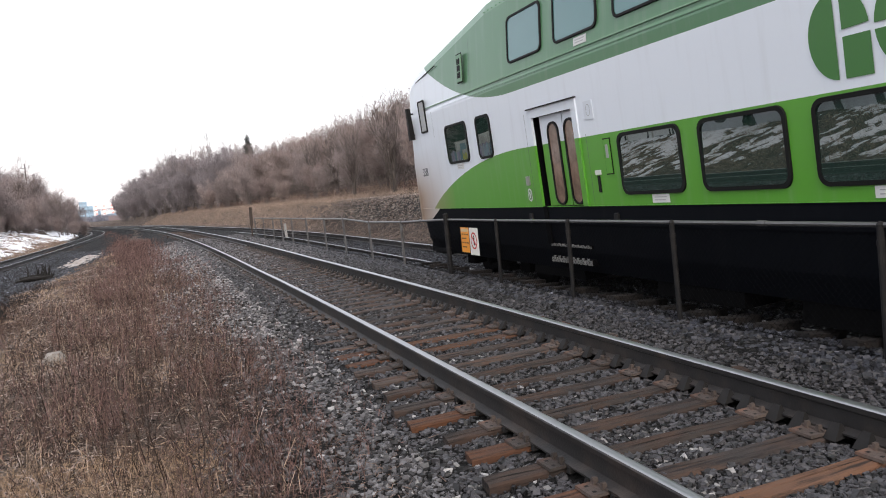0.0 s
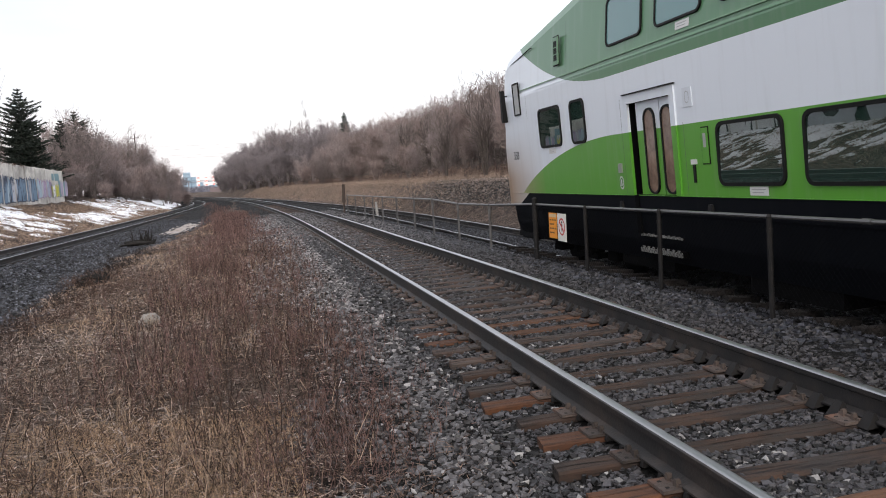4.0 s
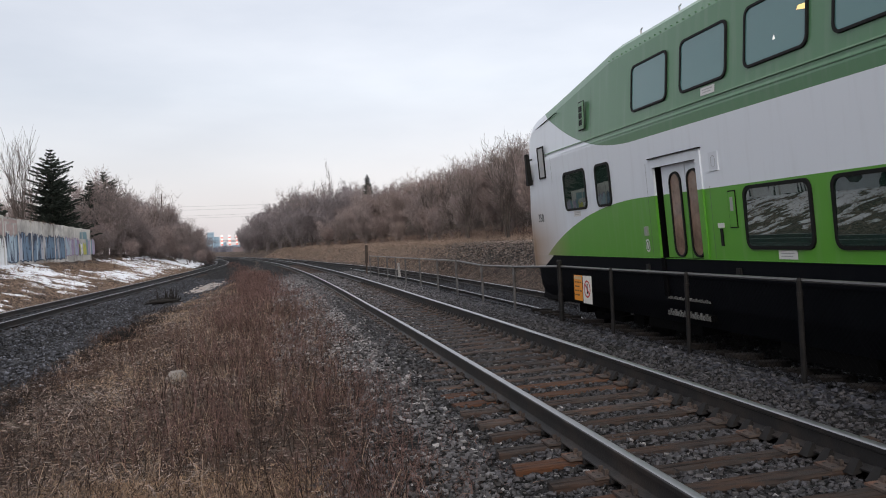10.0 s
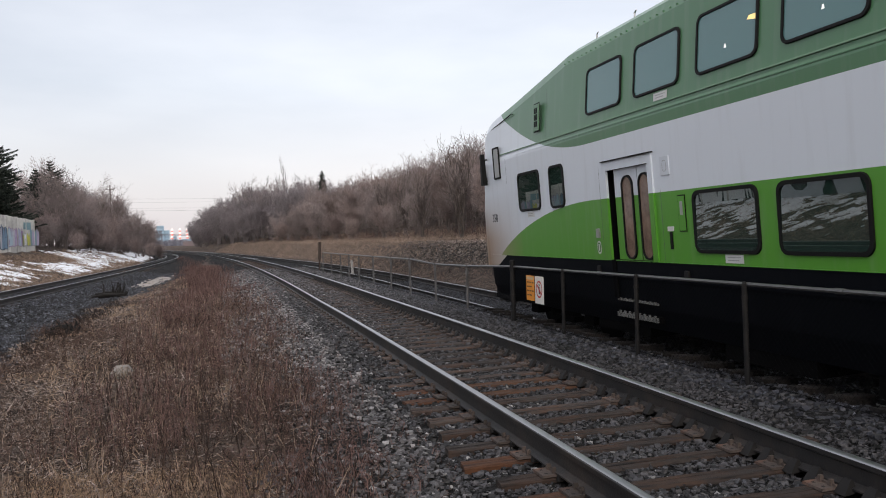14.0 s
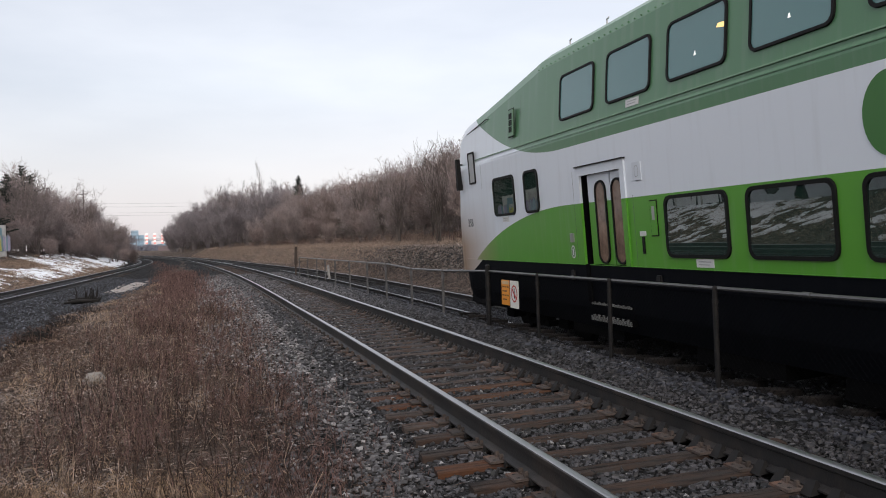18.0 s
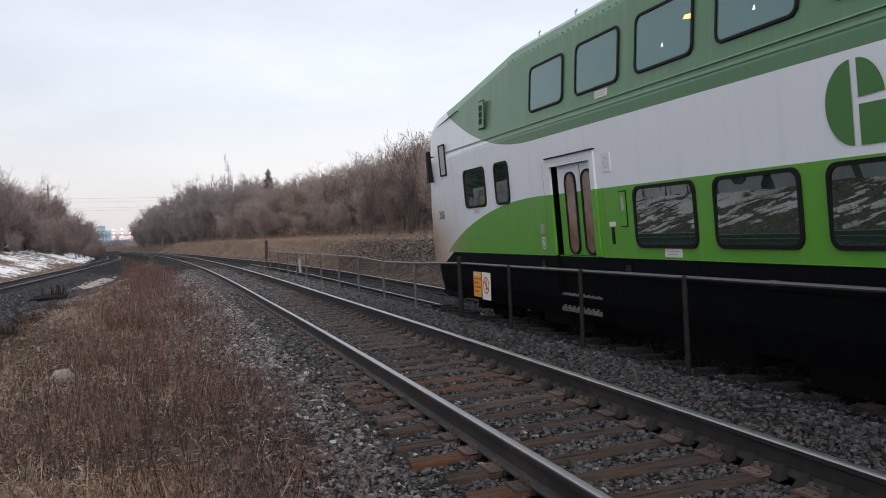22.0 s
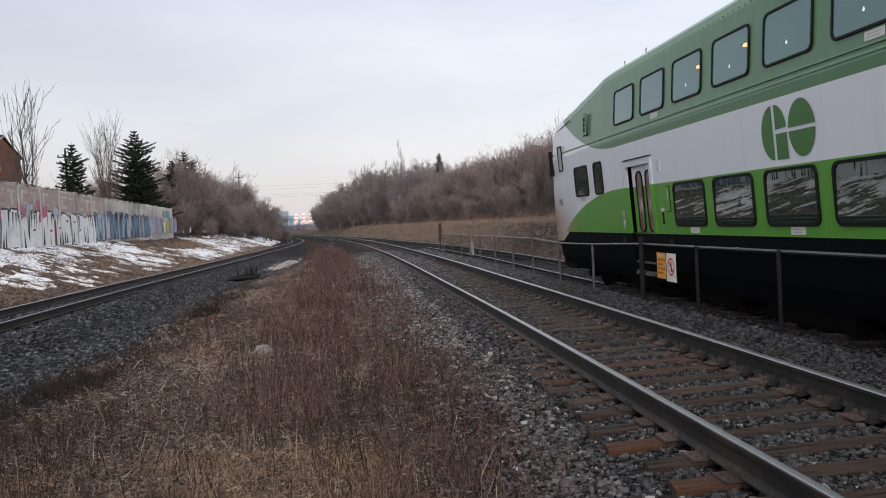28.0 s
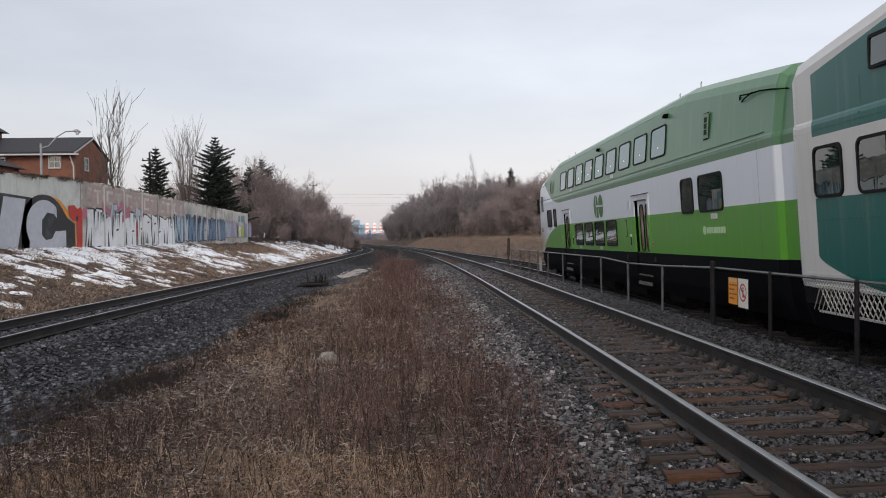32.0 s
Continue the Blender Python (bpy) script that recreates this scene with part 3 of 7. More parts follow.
def livery(name, white, bands, black_below=1.45, nose_dirt=0.9):
    """Painted scheme in the coach's own space: bands is a list of (colour, function of nodes y, z giving a 0..1 mask)."""
    m = bpy.data.materials.new(name)
    m.use_nodes = True
    nn, ll = m.node_tree.nodes, m.node_tree.links
    b = nn['Principled BSDF']
    b.inputs['Roughness'].default_value = 0.33
    cc = nn.new("ShaderNodeTexCoord")
    sx = nn.new("ShaderNodeSeparateXYZ")
    ll.new(cc.outputs['Object'], sx.inputs['Vector'])

    def op(kind, a, c=None, d=None):
        q = nn.new("ShaderNodeMath")
        q.operation = kind
        for i, s in enumerate((a, c, d)):
            if s is None:
                continue
            if isinstance(s, (int, float)):
                q.inputs[i].default_value = s
            else:
                ll.new(s, q.inputs[i])
        return q.outputs[0]

    out = nn.new("ShaderNodeRGB")
    out.outputs[0].default_value = (*white, 1)
    col = out.outputs[0]
    for colour, mask in bands:
        x = nn.new("ShaderNodeMix")
        x.data_type = 'RGBA'
        ll.new(mask(op, sx.outputs['Y'], sx.outputs['Z']), x.inputs['Factor'])
        ll.new(col, x.inputs['A'])
        x.inputs['B'].default_value = (*colour, 1)
        col = x.outputs['Result']
    # road film: streaks that run down the panels, and dirt low on the nose
    mp = nn.new("ShaderNodeMapping")
    mp.inputs['Scale'].default_value = (1, 5, 0.5)
    ll.new(cc.outputs['Object'], mp.inputs['Vector'])
    t = nn.new("ShaderNodeTexNoise")
    t.inputs['Scale'].default_value = 1.3
    t.inputs['Detail'].default_value = 6
    ll.new(mp.outputs['Vector'], t.inputs['Vector'])
    r = nn.new("ShaderNodeMapRange")
    r.inputs['From Min'].default_value = 0.52
    r.inputs['From Max'].default_value = 0.8
    r.inputs['To Max'].default_value = 0.17
    ll.new(t.outputs['Fac'], r.inputs['Value'])
    x = nn.new("ShaderNodeMix")
    x.data_type = 'RGBA'
    edge = skirt_edge(op, sx.outputs['Y'], black_below)
    skirt = op('LESS_THAN', sx.outputs['Z'], edge)
    ll.new(op('MULTIPLY', r.outputs['Result'], op('MULTIPLY_ADD', skirt, -0.96, 1.0)), x.inputs['Factor'])
    ll.new(col, x.inputs['A'])
    x.inputs['B'].default_value = (0.36, 0.36, 0.36, 1)
    col = x.outputs['Result']
    dirt = op('MULTIPLY', op('SMOOTH_MIN', op('MULTIPLY', op('SUBTRACT', 2.75, sx.outputs['Z']), 1.0), 1.0, 0.1),
              op('MULTIPLY', op('GREATER_THAN', sx.outputs['Y'], -2.6), op('MULTIPLY_ADD', sx.outputs['Y'], 0.46, 1.28)))
    dirt = op('MULTIPLY', op('MAXIMUM', op('MULTIPLY', dirt, nose_dirt), 0.0), op('GREATER_THAN', sx.outputs['Z'], edge))
    x = nn.new("ShaderNodeMix")
    x.data_type = 'RGBA'
    ll.new(dirt, x.inputs['Factor'])
    ll.new(col, x.inputs['A'])
    x.inputs['B'].default_value = (0.34, 0.235, 0.155, 1)
    ll.new(x.outputs['Result'], b.inputs['Base Color'])
    ll.new(op('MULTIPLY_ADD', skirt, 0.3, 0.30), b.inputs['Roughness'])
    ll.new(op('MULTIPLY_ADD', skirt, -0.46, 0.5), b.inputs['Specular IOR Level'])
    w = nn.new("ShaderNodeTexNoise")
    w.inputs['Scale'].default_value = 0.9
    ll.new(cc.outputs['Object'], w.inputs['Vector'])
    bu = nn.new("ShaderNodeBump")
    bu.inputs['Strength'].default_value = 0.12
    bu.inputs['Distance'].default_value = 0.05
    ll.new(w.outputs['Fac'], bu.inputs['Height'])
    ll.new(bu.outputs['Normal'], b.inputs['Normal'])
    return m


def mask_bright(op, y, z):
    # bright green band, cut by an ellipse towards the nose
    e = op('SUBTRACT', 1.0, op('POWER', op('DIVIDE', op('MAXIMUM', op('ADD', y, 6.0), 0.0), 4.75), 2.0))
    top = op('MULTIPLY_ADD', op('POWER', op('MAXIMUM', e, 0.0001), 0.9), 0.92, 1.45)
    return op('MULTIPLY', op('LESS_THAN', z, top), op('GREATER_THAN', z, 1.45))


def mask_deep(op, y, z):
    # dull green upper band that sweeps up towards the nose
    q = op('MAXIMUM', op('ADD', y, 5.9), 0.0)
    low = op('MULTIPLY_ADD', op('MULTIPLY', q, q), 0.056, 3.245)
    return op('GREATER_THAN', z, low)


def mask_black(op, y, z):
    return op('LESS_THAN', z, skirt_edge(op, y, 1.45))


GREEN, DEEP = (0.088, 0.295, 0.030), (0.080, 0.195, 0.096)
M_deep = material("dull_green_paint", DEEP, 0.35)
M_green = material("bright_green_paint", GREEN, 0.35)
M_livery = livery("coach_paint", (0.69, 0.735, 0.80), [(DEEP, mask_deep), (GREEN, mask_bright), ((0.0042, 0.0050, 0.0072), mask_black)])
M_glass = material("tinted_window_glass", (0.017, 0.035, 0.028), 0.012, spec=1.0)
# base colour holds the teal tint and part of the sky's reflection
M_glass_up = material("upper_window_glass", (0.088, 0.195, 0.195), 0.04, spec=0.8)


def glow(name, colour, strength):
    m = bpy.data.materials.new(name)
    m.use_nodes = True
    b = m.node_tree.nodes['Principled BSDF']
    b.inputs['Base Color'].default_value = (*colour, 1)
    b.inputs['Emission Color'].default_value = (*colour, 1)
    b.inputs['Emission Strength'].default_value = strength
    return m


M_lamp_white = glow("white_cabin_lamp", (0.95, 0.95, 0.92), 0.7)
M_lamp_warm = glow("warm_cabin_lamp", (1.0, 0.72, 0.28), 0.8)


for m, ior in ((M_glass, 1.7), (M_glass_up, 1.5)):
    m.node_tree.nodes['Principled BSDF'].inputs['IOR'].default_value = ior


def half_profile(roof, crease):
    """Half cross-section from the skirt to the roof's middle, for a roof height and a crease amount 0..1."""
    top_in = 1.5 - 0.17 * crease
    sh = roof - 0.36
    return [(1.36, 0.50), (1.46, 0.80), (1.49, 1.17), (1.5, 1.20), (1.5, 1.46), (1.5, 2.4), (1.5, 2.79), (1.5, 3.38), (1.49, 3.43), (1.475, 3.46),
            (1.475 - (1.475 - top_in) * 0.5, (3.46 + sh) / 2), (top_in, sh), (top_in - 0.07, roof - 0.2), (top_in - 0.28, roof - 0.07), (0.45, roof), (0.0, roof + 0.02)]


def coach_body(name, roof_line, mats, nose, doors=()):
    """Loft of cross-sections along the coach, with openings in the near side for the doors."""
    st, v, f = roof_line, [], []
    ring = None
    for y, roof, crease, width in st:
        hp = half_profile(roof, crease)
        # the nose bulges forward below the cab windows
        low = [0.27 * max(0.0, min(1.0, (3.1 - z) / 0.9)) * max(0.0, 1 + (y + 0.32) / 0.6) if nose and y > -1.0 and z > 1.18 else 0.0 for x, z in hp]
        ring = [(-x * width, y + e, z) for (x, z), e in zip(hp, low)] + [(x * width, y + e, z) for (x, z), e in zip(hp[-2::-1], low[-2::-1])]
        v += ring
    k = len(ring)
    for i in range(len(st) - 1):
        opening = any(a - 0.01 < st[i][0] and st[i + 1][0] < c + 0.01 for a, c in doors)
        for s in range(k - 1):
            if opening and s in (4, 5):
                continue
            f.append((i * k + s, (i + 1) * k + s, (i + 1) * k + s + 1, i * k + s + 1))
    f.append(tuple(range(k)))
    f.append(tuple((len(st) - 1) * k + s for s in range(k))[::-1])
    return mesh_of(name, v, f, mats)


def rounded(w, h, r, seg=5):
    pts = []
    for cx, cy, a0 in ((w / 2 - r, h / 2 - r, 0), (-w / 2 + r, h / 2 - r, 90), (-w / 2 + r, -h / 2 + r, 180), (w / 2 - r, -h / 2 + r, 270)):
        for i in range(seg + 1):
            a = radians(a0 + 90 * i / seg)
            pts.append((cx + r * math.cos(a), cy + r * math.sin(a)))
    return pts


def window_meshes(w, h, r=0.12, rim=0.05, glass=None, rubber=None):
    """A rubber rim with an opening and the pane set into it; local x along the coach, y up, z outwards."""
    o, i = rounded(w, h, r), rounded(w - 2 * rim, h - 2 * rim, max(0.02, r - rim * 0.6))
    k = len(o)
    b = Build()
    v = [(x, y, 0.0) for x, y in o] + [(x * 0.995, y * 0.99, 0.022) for x, y in o] + [(x, y, 0.022) for x, y in i] + [(x, y, 0.006) for x, y in i]
    f = []
    for s in range(k):
        t = (s + 1) % k
        for a in (0, 1, 2):
            f.append((a * k + s, a * k + t, (a + 1) * k + t, (a + 1) * k + s))
    b.add(v, f)
    rim_me = b.mesh("window_frame", rubber or M_rubber)
    g = mesh_of("pane", [(x, y, 0.008) for x, y in i] , [tuple(range(k))], glass or M_glass)
    return rim_me, g


def on_side(y, z, off=0.0, tilt=0.0, x=-1.5):
    """Pose of a flat piece on the near side: its x runs to the rear, its y up, its z out of the side."""
    return pose(x - off, y, z, 90, 0, -90) @ pose(0, 0, 0, -tilt, 0, 0)


def add_window(parent, y, z, w, h, tilt=0.0, x=-1.5, r=0.12, glass=None, name="window", label=""):
    key = (round(w, 3), round(h, 3), r, glass)
    if key not in WINDOW_CACHE:
        WINDOW_CACHE[key] = window_meshes(w, h, r, 0.034 if glass else 0.044, glass)
    fr, gl = WINDOW_CACHE[key]
    win = part(name, fr, parent, label, on_side(y, z, 0.0, tilt, x))
    lean = LEAN[len(WINDOW_LEANS) % len(LEAN)] if glass is None else 0.0
    WINDOW_LEANS.append(lean)
    part("pane", gl, win, "", pose(0, 0, 0.004 if lean else 0.0, -lean, 0, 0))
    return win


LEAN, WINDOW_LEANS = (1.15, 1.0, 1.3, 1.1, 0.95), []
WINDOW_CACHE = {}
UP_TILT = math.degrees(math.atan2(0.145, 1.18))


def up_x(z):
    """Side of the upper deck, which leans inwards above the crease."""
    return -(1.475 - 0.145 * (z - 3.46) / 1.18) - 0.002


def train_z(y):
    return -0.31 - 0.004 * max(0.0, y - 15)


def train_pose(nose):
    """Pose of a coach whose nose stands at that y: its two bogies follow the curved track."""
    yf, yr = nose - 3.4, nose - 21.8
    f, r = Vector((x_train(yf), yf, train_z(yf))), Vector((x_train(yr), yr, train_z(yr)))
    d = (f - r).normalized()
    o = f + d * 3.4
    yaw = math.degrees(math.atan2(-d.x, d.y))
    return pose(o.x, o.y, o.z, math.degrees(math.asin(d.z)), 0, yaw) @ pose(0, 0, 0, 0, -TRAIN_CANT, 0)


def wheelset_mesh():
    b = Build()
    for sx in (-1, 1):
        b.tube([(sx * 0.70, 0, 0), (sx * 0.73, 0, 0)], 0.46, 24)
        b.tube([(sx * 0.73, 0, 0), (sx * 0.82, 0, 0)], 0.42, 24)
        b.tube([(sx * 0.82, 0, 0), (sx * 0.90, 0, 0)], [0.16, 0.12], 12)
    b.tube([(-0.9, 0, 0), (0.9, 0, 0)], 0.08, 10)
    return b.mesh("wheelset", M_dark)


def bogie_mesh():
    b = Build()
    for sx in (-1, 1):
        b.box(sx * 1.02 - 0.09, -1.75, 0.50, sx * 1.02 + 0.09, 1.75, 0.72)
        for sy in (-1.3, 1.3):
            b.box(sx * 1.05 - 0.13, sy - 0.2, 0.28, sx * 1.05 + 0.13, sy + 0.2, 0.62, taper=0.03)
        for sy in (-0.35, 0.35):
            b.tube([(sx * 1.05, sy, 0.3), (sx * 1.05, sy, 0.8)], 0.14, 10)
        b.box(sx * 1.05 - 0.1, -0.6, 0.24, sx * 1.05 + 0.1, 0.6, 0.34)
    b.box(-1.0, -0.3, 0.5, 1.0, 0.3, 0.8)
    return b.mesh("bogie", M_dark)


WHEELSET, BOGIE = wheelset_mesh(), bogie_mesh()
WHEELS = []


def add_running_gear(coach, ys):
    for yb in ys:
        part("bogie", BOGIE, coach, "black bogie", pose(0, yb, 0))
        for e in (-1.3, 1.3):
            w = part("wheelset", WHEELSET, coach, "", pose(0, yb + e, 0.42))
            WHEELS.append((w, yb + e))
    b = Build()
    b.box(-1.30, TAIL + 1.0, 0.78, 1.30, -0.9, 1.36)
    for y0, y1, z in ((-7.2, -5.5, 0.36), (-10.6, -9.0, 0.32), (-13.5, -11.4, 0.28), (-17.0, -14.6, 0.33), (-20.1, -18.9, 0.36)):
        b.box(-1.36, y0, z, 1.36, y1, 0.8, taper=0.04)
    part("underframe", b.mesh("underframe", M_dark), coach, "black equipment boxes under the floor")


M_leaf = livery("door_leaf_paint", (0.665, 0.71, 0.775), [(GREEN, lambda op, y, z: op('LESS_THAN', z, 2.37)), ((0.0042, 0.0050, 0.0072), mask_black)])
M_badge = material("badge_green", (0.045, 0.16, 0.035), 0.4)
M_plate_white = material("white_plastic_label", (0.6, 0.6, 0.6), 0.5)
M_grey_mark = material("grey_lettering", (0.32, 0.33, 0.33), 0.5)
M_step = material("worn_step_nosing", (0.19, 0.19, 0.185), 0.6, metal=0.2, vary=0.5, scale=14)
M_silver = material("brushed_metal", (0.45, 0.45, 0.46), 0.35, metal=0.8)


def add_door(coach, y0, y1):
    """Recessed pair of sliding leaves in a slightly raised frame between y0 (rear) and y1 (front)."""
    ym, zt, zb = (y0 + y1) / 2 - 0.21, 2.79, 1.46
    b = Build()
    for a, c in ((y0 - 0.11, y0 + 0.015), (y1 - 0.015, y1 + 0.11)):
        b.box(-1.525, a, zb, -1.485, c, zt + 0.11)
    b.box(-1.525, y0 + 0.015, zt - 0.015, -1.485, y1 - 0.015, zt + 0.11)
    frame_ob = part("door_frame", b.mesh("door_frame", M_leaf), coach, "white raised frame round the doors")
    b = Build()
    b.box(-1.55, y0 - 0.13, zt + 0.112, -1.48, y1 + 0.09, zt + 0.128)
    part("drip_rail", b.mesh("drip_rail", M_steel), coach, "dark rain strip over the doors")
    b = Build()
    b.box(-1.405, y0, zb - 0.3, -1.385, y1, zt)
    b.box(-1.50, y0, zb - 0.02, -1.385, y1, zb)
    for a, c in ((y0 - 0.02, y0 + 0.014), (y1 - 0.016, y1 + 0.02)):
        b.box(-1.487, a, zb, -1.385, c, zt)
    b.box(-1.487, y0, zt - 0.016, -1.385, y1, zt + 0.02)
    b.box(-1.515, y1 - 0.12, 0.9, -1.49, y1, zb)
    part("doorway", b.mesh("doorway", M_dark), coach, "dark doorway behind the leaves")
    for a, c in ((y0 + 0.016, ym - 0.012), (ym + 0.012, y1 - 0.15)):
        b = Build()
        b.box(-1.455, a, zb + 0.002, -1.43, c, zt - 0.018)
        leaf = part("door_leaf", b.mesh("door_leaf", M_leaf), coach, "sliding door leaf with a tall narrow window")
        fr, gl = window_meshes(0.34, 1.2, 0.15, 0.03, M_doorglass)
        w = part("window", fr, leaf, "", on_side((a + c) / 2 - 0.06 * (c > ym), 2.07, 0.002, 0, -1.455))
        part("pane", gl, w)
    b = Build()
    for z, dx, hh in ((0.68, 0.03, 0.05), (0.885, 0.01, 0.022)):
        b.box(-1.47 - dx, y0 + 0.02, z - hh - 0.01, -1.38, y1 - 0.02, z + hh * 0.5, 1)
        for i in range(17):
            yy = y0 + 0.06 + i * (y1 - y0 - 0.12) / 16
            b.box(-1.485 - dx, yy - 0.026, z - hh, -1.465 - dx, yy + 0.018, z + hh * (0.3 + 0.5 * (i % 2)), 0)
    part("step", b.mesh("step", [M_step, M_dark]), coach, "worn metal door steps")
    return frame_ob


M_doorglass = material("door_glass", (0.20, 0.135, 0.10), 0.1, vary=0.6, scale=3.5)


def badge_shapes(w, h):
    """Two round letters cut by white strips: five flat plates."""
    r, q = h / 2, w * 0.235

    def arc(cx, rx, ry, a0, a1, more=()):
        return [(cx + rx * math.cos(radians(a0 + (a1 - a0) * i / 16)), ry * math.sin(radians(a0 + (a1 - a0) * i / 16))) for i in range(17)] + list(more)

    shapes = [arc(-w * 0.26, q, r, 92, 268), arc(-w * 0.215, q * 0.9, r, 90, 8, [(-w * 0.215, r * 0.10)])[::-1],
              [(-w * 0.215, -r), (0.0, -r), (0.0, -r * 0.06), (-w * 0.215, -r * 0.06)], arc(w * 0.265, q, r, 4, 176), arc(w * 0.265, q, r, 184, 356)]
    return [mesh_of("badge_plate", [(x, y, 0.004) for x, y in p], [tuple(range(len(p)))], M_badge) for p in shapes]


def add_common(coach):
    """Mouldings and rivets that both coaches carry."""
    b = Build()
    b.box(-1.501, TAIL + 0.85, 3.414, -1.44, -2.6, 3.420, 0)
    # the crease's highlight is put into this strip's pale green
    b.box(-1.490, TAIL + 0.85, 3.500, -1.44, -1.6, 3.516, 2)
    b.box(-1.508, TAIL + 0.85, 1.44, -1.49, -0.45, 1.458)
    return b



CAB0 = 17.6
# the cab pane's bright reflection is put into this pale base colour
M_cabglass = material("reflection_pale_cab_glass", (0.48, 0.50, 0.51), 0.08, spec=1.0)


def end_taper(y0, sign):
    """Roof stations of a sloping coach end, from the kink to the end wall."""
    rows = ((4.9, 5.0, 1.0, 1.0), (4.6, 4.96, 1.0, 1.0), (3.4, 4.80, 0.9, 1.0), (2.2, 4.64, 0.75, 1.0), (1.3, 4.52, 0.55, 1.0), (0.95, 4.47, 0.5, 1.0), (0.66, 4.40, 0.45, 0.995), (0.48, 4.30, 0.4, 0.985), (0.37, 4.12, 0.35, 0.97), (0.32, 3.88, 0.3, 0.955))
    return [(y0 + sign * d, r, c, w) for d, r, c, w in rows]


def end_plain(y0, sign):
    rows = ((4.9, 5.06, 0.2, 1.0), (3.4, 4.90, 0.2, 1.0), (2.2, 4.76, 0.2, 1.0), (1.0, 4.62, 0.2, 1.0), (0.12, 4.51, 0.2, 1.0), (0.0, 4.45, 0.2, 0.985))
    return [(y0 + sign * d, r, c, w) for d, r, c, w in rows]


def flat_plate(w, h, mat, name="label", depth=0.006, bars=0, bar_mat=None, r=0.0):
    """A thin plate with a few printed bars; x along, y up, z out."""
    b = Build()
    b.box(-w / 2, -h / 2, 0, w / 2, h / 2, depth, taper=0.001)
    for i in range(bars):
        y = h / 2 - (i + 1) * h / (bars + 1)
        b.box(-w * 0.36, y - h * 0.05, depth, w * (0.36 - 0.1 * (i % 2)), y + h * 0.05, depth + 0.002, 1)
    return b.mesh(name, [mat, bar_mat or M_rubber])


def vent_mesh():
    b = Build()
    b.box(-0.13, -0.24, 0, 0.13, 0.24, 0.02, 0, taper=0.004)
    for i in range(3):
        for j in (-1, 1):
            b.box(j * 0.04 - 0.032, -0.17 + i * 0.12, 0.02, j * 0.04 + 0.032, -0.07 + i * 0.12, 0.024, 1)
    b.box(-0.145, -0.26, 0.0, 0.145, 0.26, 0.004, 1)
    return b.mesh("vent", [M_deep, M_rubber])


# ---- cab coach ----
cab = thing("train_coach", "double-deck commuter coach in white and two greens with a black skirt", "train", train_pose(CAB0))
stations = [(TAIL - 0.14, 4.46, 0.8, 0.925), (TAIL + 0.40, 4.50, 0.82, 0.935), (TAIL + 0.47, 4.56, 0.83, 0.99)] + [(TAIL + d, r, c, 1.0) for d, r, c in ((0.52, 4.57, 0.83), (1.0, 4.62, 0.85), (2.2, 4.74, 0.9), (3.4, 4.86, 0.95), (4.9, 5.0, 1.0))] + [(y, 5.0, 1, 1) for y in (-19, -18.07, -16.80, -14, -9, -7.76, -6.48)] + end_taper(0.0, -1)
part("body", coach_body("body", stations, M_livery, True, ((-18.07, -16.80), (-7.76, -6.48))), cab, "white and green painted coach body")
add_running_gear(cab, (-3.4, -21.8))
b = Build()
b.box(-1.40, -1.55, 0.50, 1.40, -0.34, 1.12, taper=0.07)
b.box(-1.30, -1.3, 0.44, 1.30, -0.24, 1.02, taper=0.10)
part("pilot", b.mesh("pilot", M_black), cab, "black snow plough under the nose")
for y, w in ((-3.19, 1.14), (-4.56, 0.64), (-21.02, 0.76), (-22.37, 1.30)):
    add_window(cab, y, 2.675, w, 0.74, label="dark tinted side window")
for i in range(4):
    add_window(cab, -9.42 - 1.59 * i, 1.965, 1.28, 0.76, label="wide tinted lower-deck window")
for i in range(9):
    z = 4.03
    win = add_window(cab, -6.42 - 1.569 * i, z, 1.19, 0.72, UP_TILT, up_x(z), 0.11, M_glass_up, label="upper-deck window, mirrored sky partly painted into its teal tint")
    # glowing plates added outside the opaque pane, for lamps inside the coach
    if i > 1:
        part("cabin_lamp", mesh_of("cabin_lamp", [(-0.02, -0.15, 0.011), (0.025, -0.15, 0.011), (0.012, -0.105, 0.011), (-0.005, -0.105, 0.011)], [(0, 1, 2, 3)], M_lamp_white), win, "small glowing white plate on the pane, for a lamp inside")
    if i in (2, 3):
        part("cabin_lamp", mesh_of("cabin_lamp", [(0.40, 0.06, 0.011), (0.56, 0.03, 0.011), (0.57, 0.09, 0.011), (0.43, 0.10, 0.011)], [(0, 1, 2, 3)], M_lamp_warm), win, "warm glowing plate on the pane, for a ceiling lamp inside")
add_window(cab, -1.42, 3.36, 0.40, 0.66, 0, -1.5, 0.03, M_cabglass, "cab_window", "driver's small side window")
add_door(cab, -7.76, -6.48)
add_door(cab, -18.07, -16.80)
part("moulding", add_common(cab).mesh("moulding", [M_livery, M_rubber, material("edge_highlight_green", (0.20, 0.34, 0.22), 0.4)]), cab, "thin moulding with its highlight painted pale green, over a seam")
for plate in badge_shapes(1.29, 0.71):
    part("badge_plate", plate, cab, "dark green curved badge plate", on_side(-12.645, 2.81, 0.004))
part("vent", vent_mesh(), cab, "green louvred vent", on_side(-3.76, 3.96, 0.0, 5, -1.455))
part("vent", vent_mesh(), cab, "green louvred vent", on_side(-22.2, 3.96, 0.0, 5, -1.43))
LABEL = flat_plate(0.34, 0.10, M_plate_white, "label", bars=2, bar_mat=M_grey_mark)
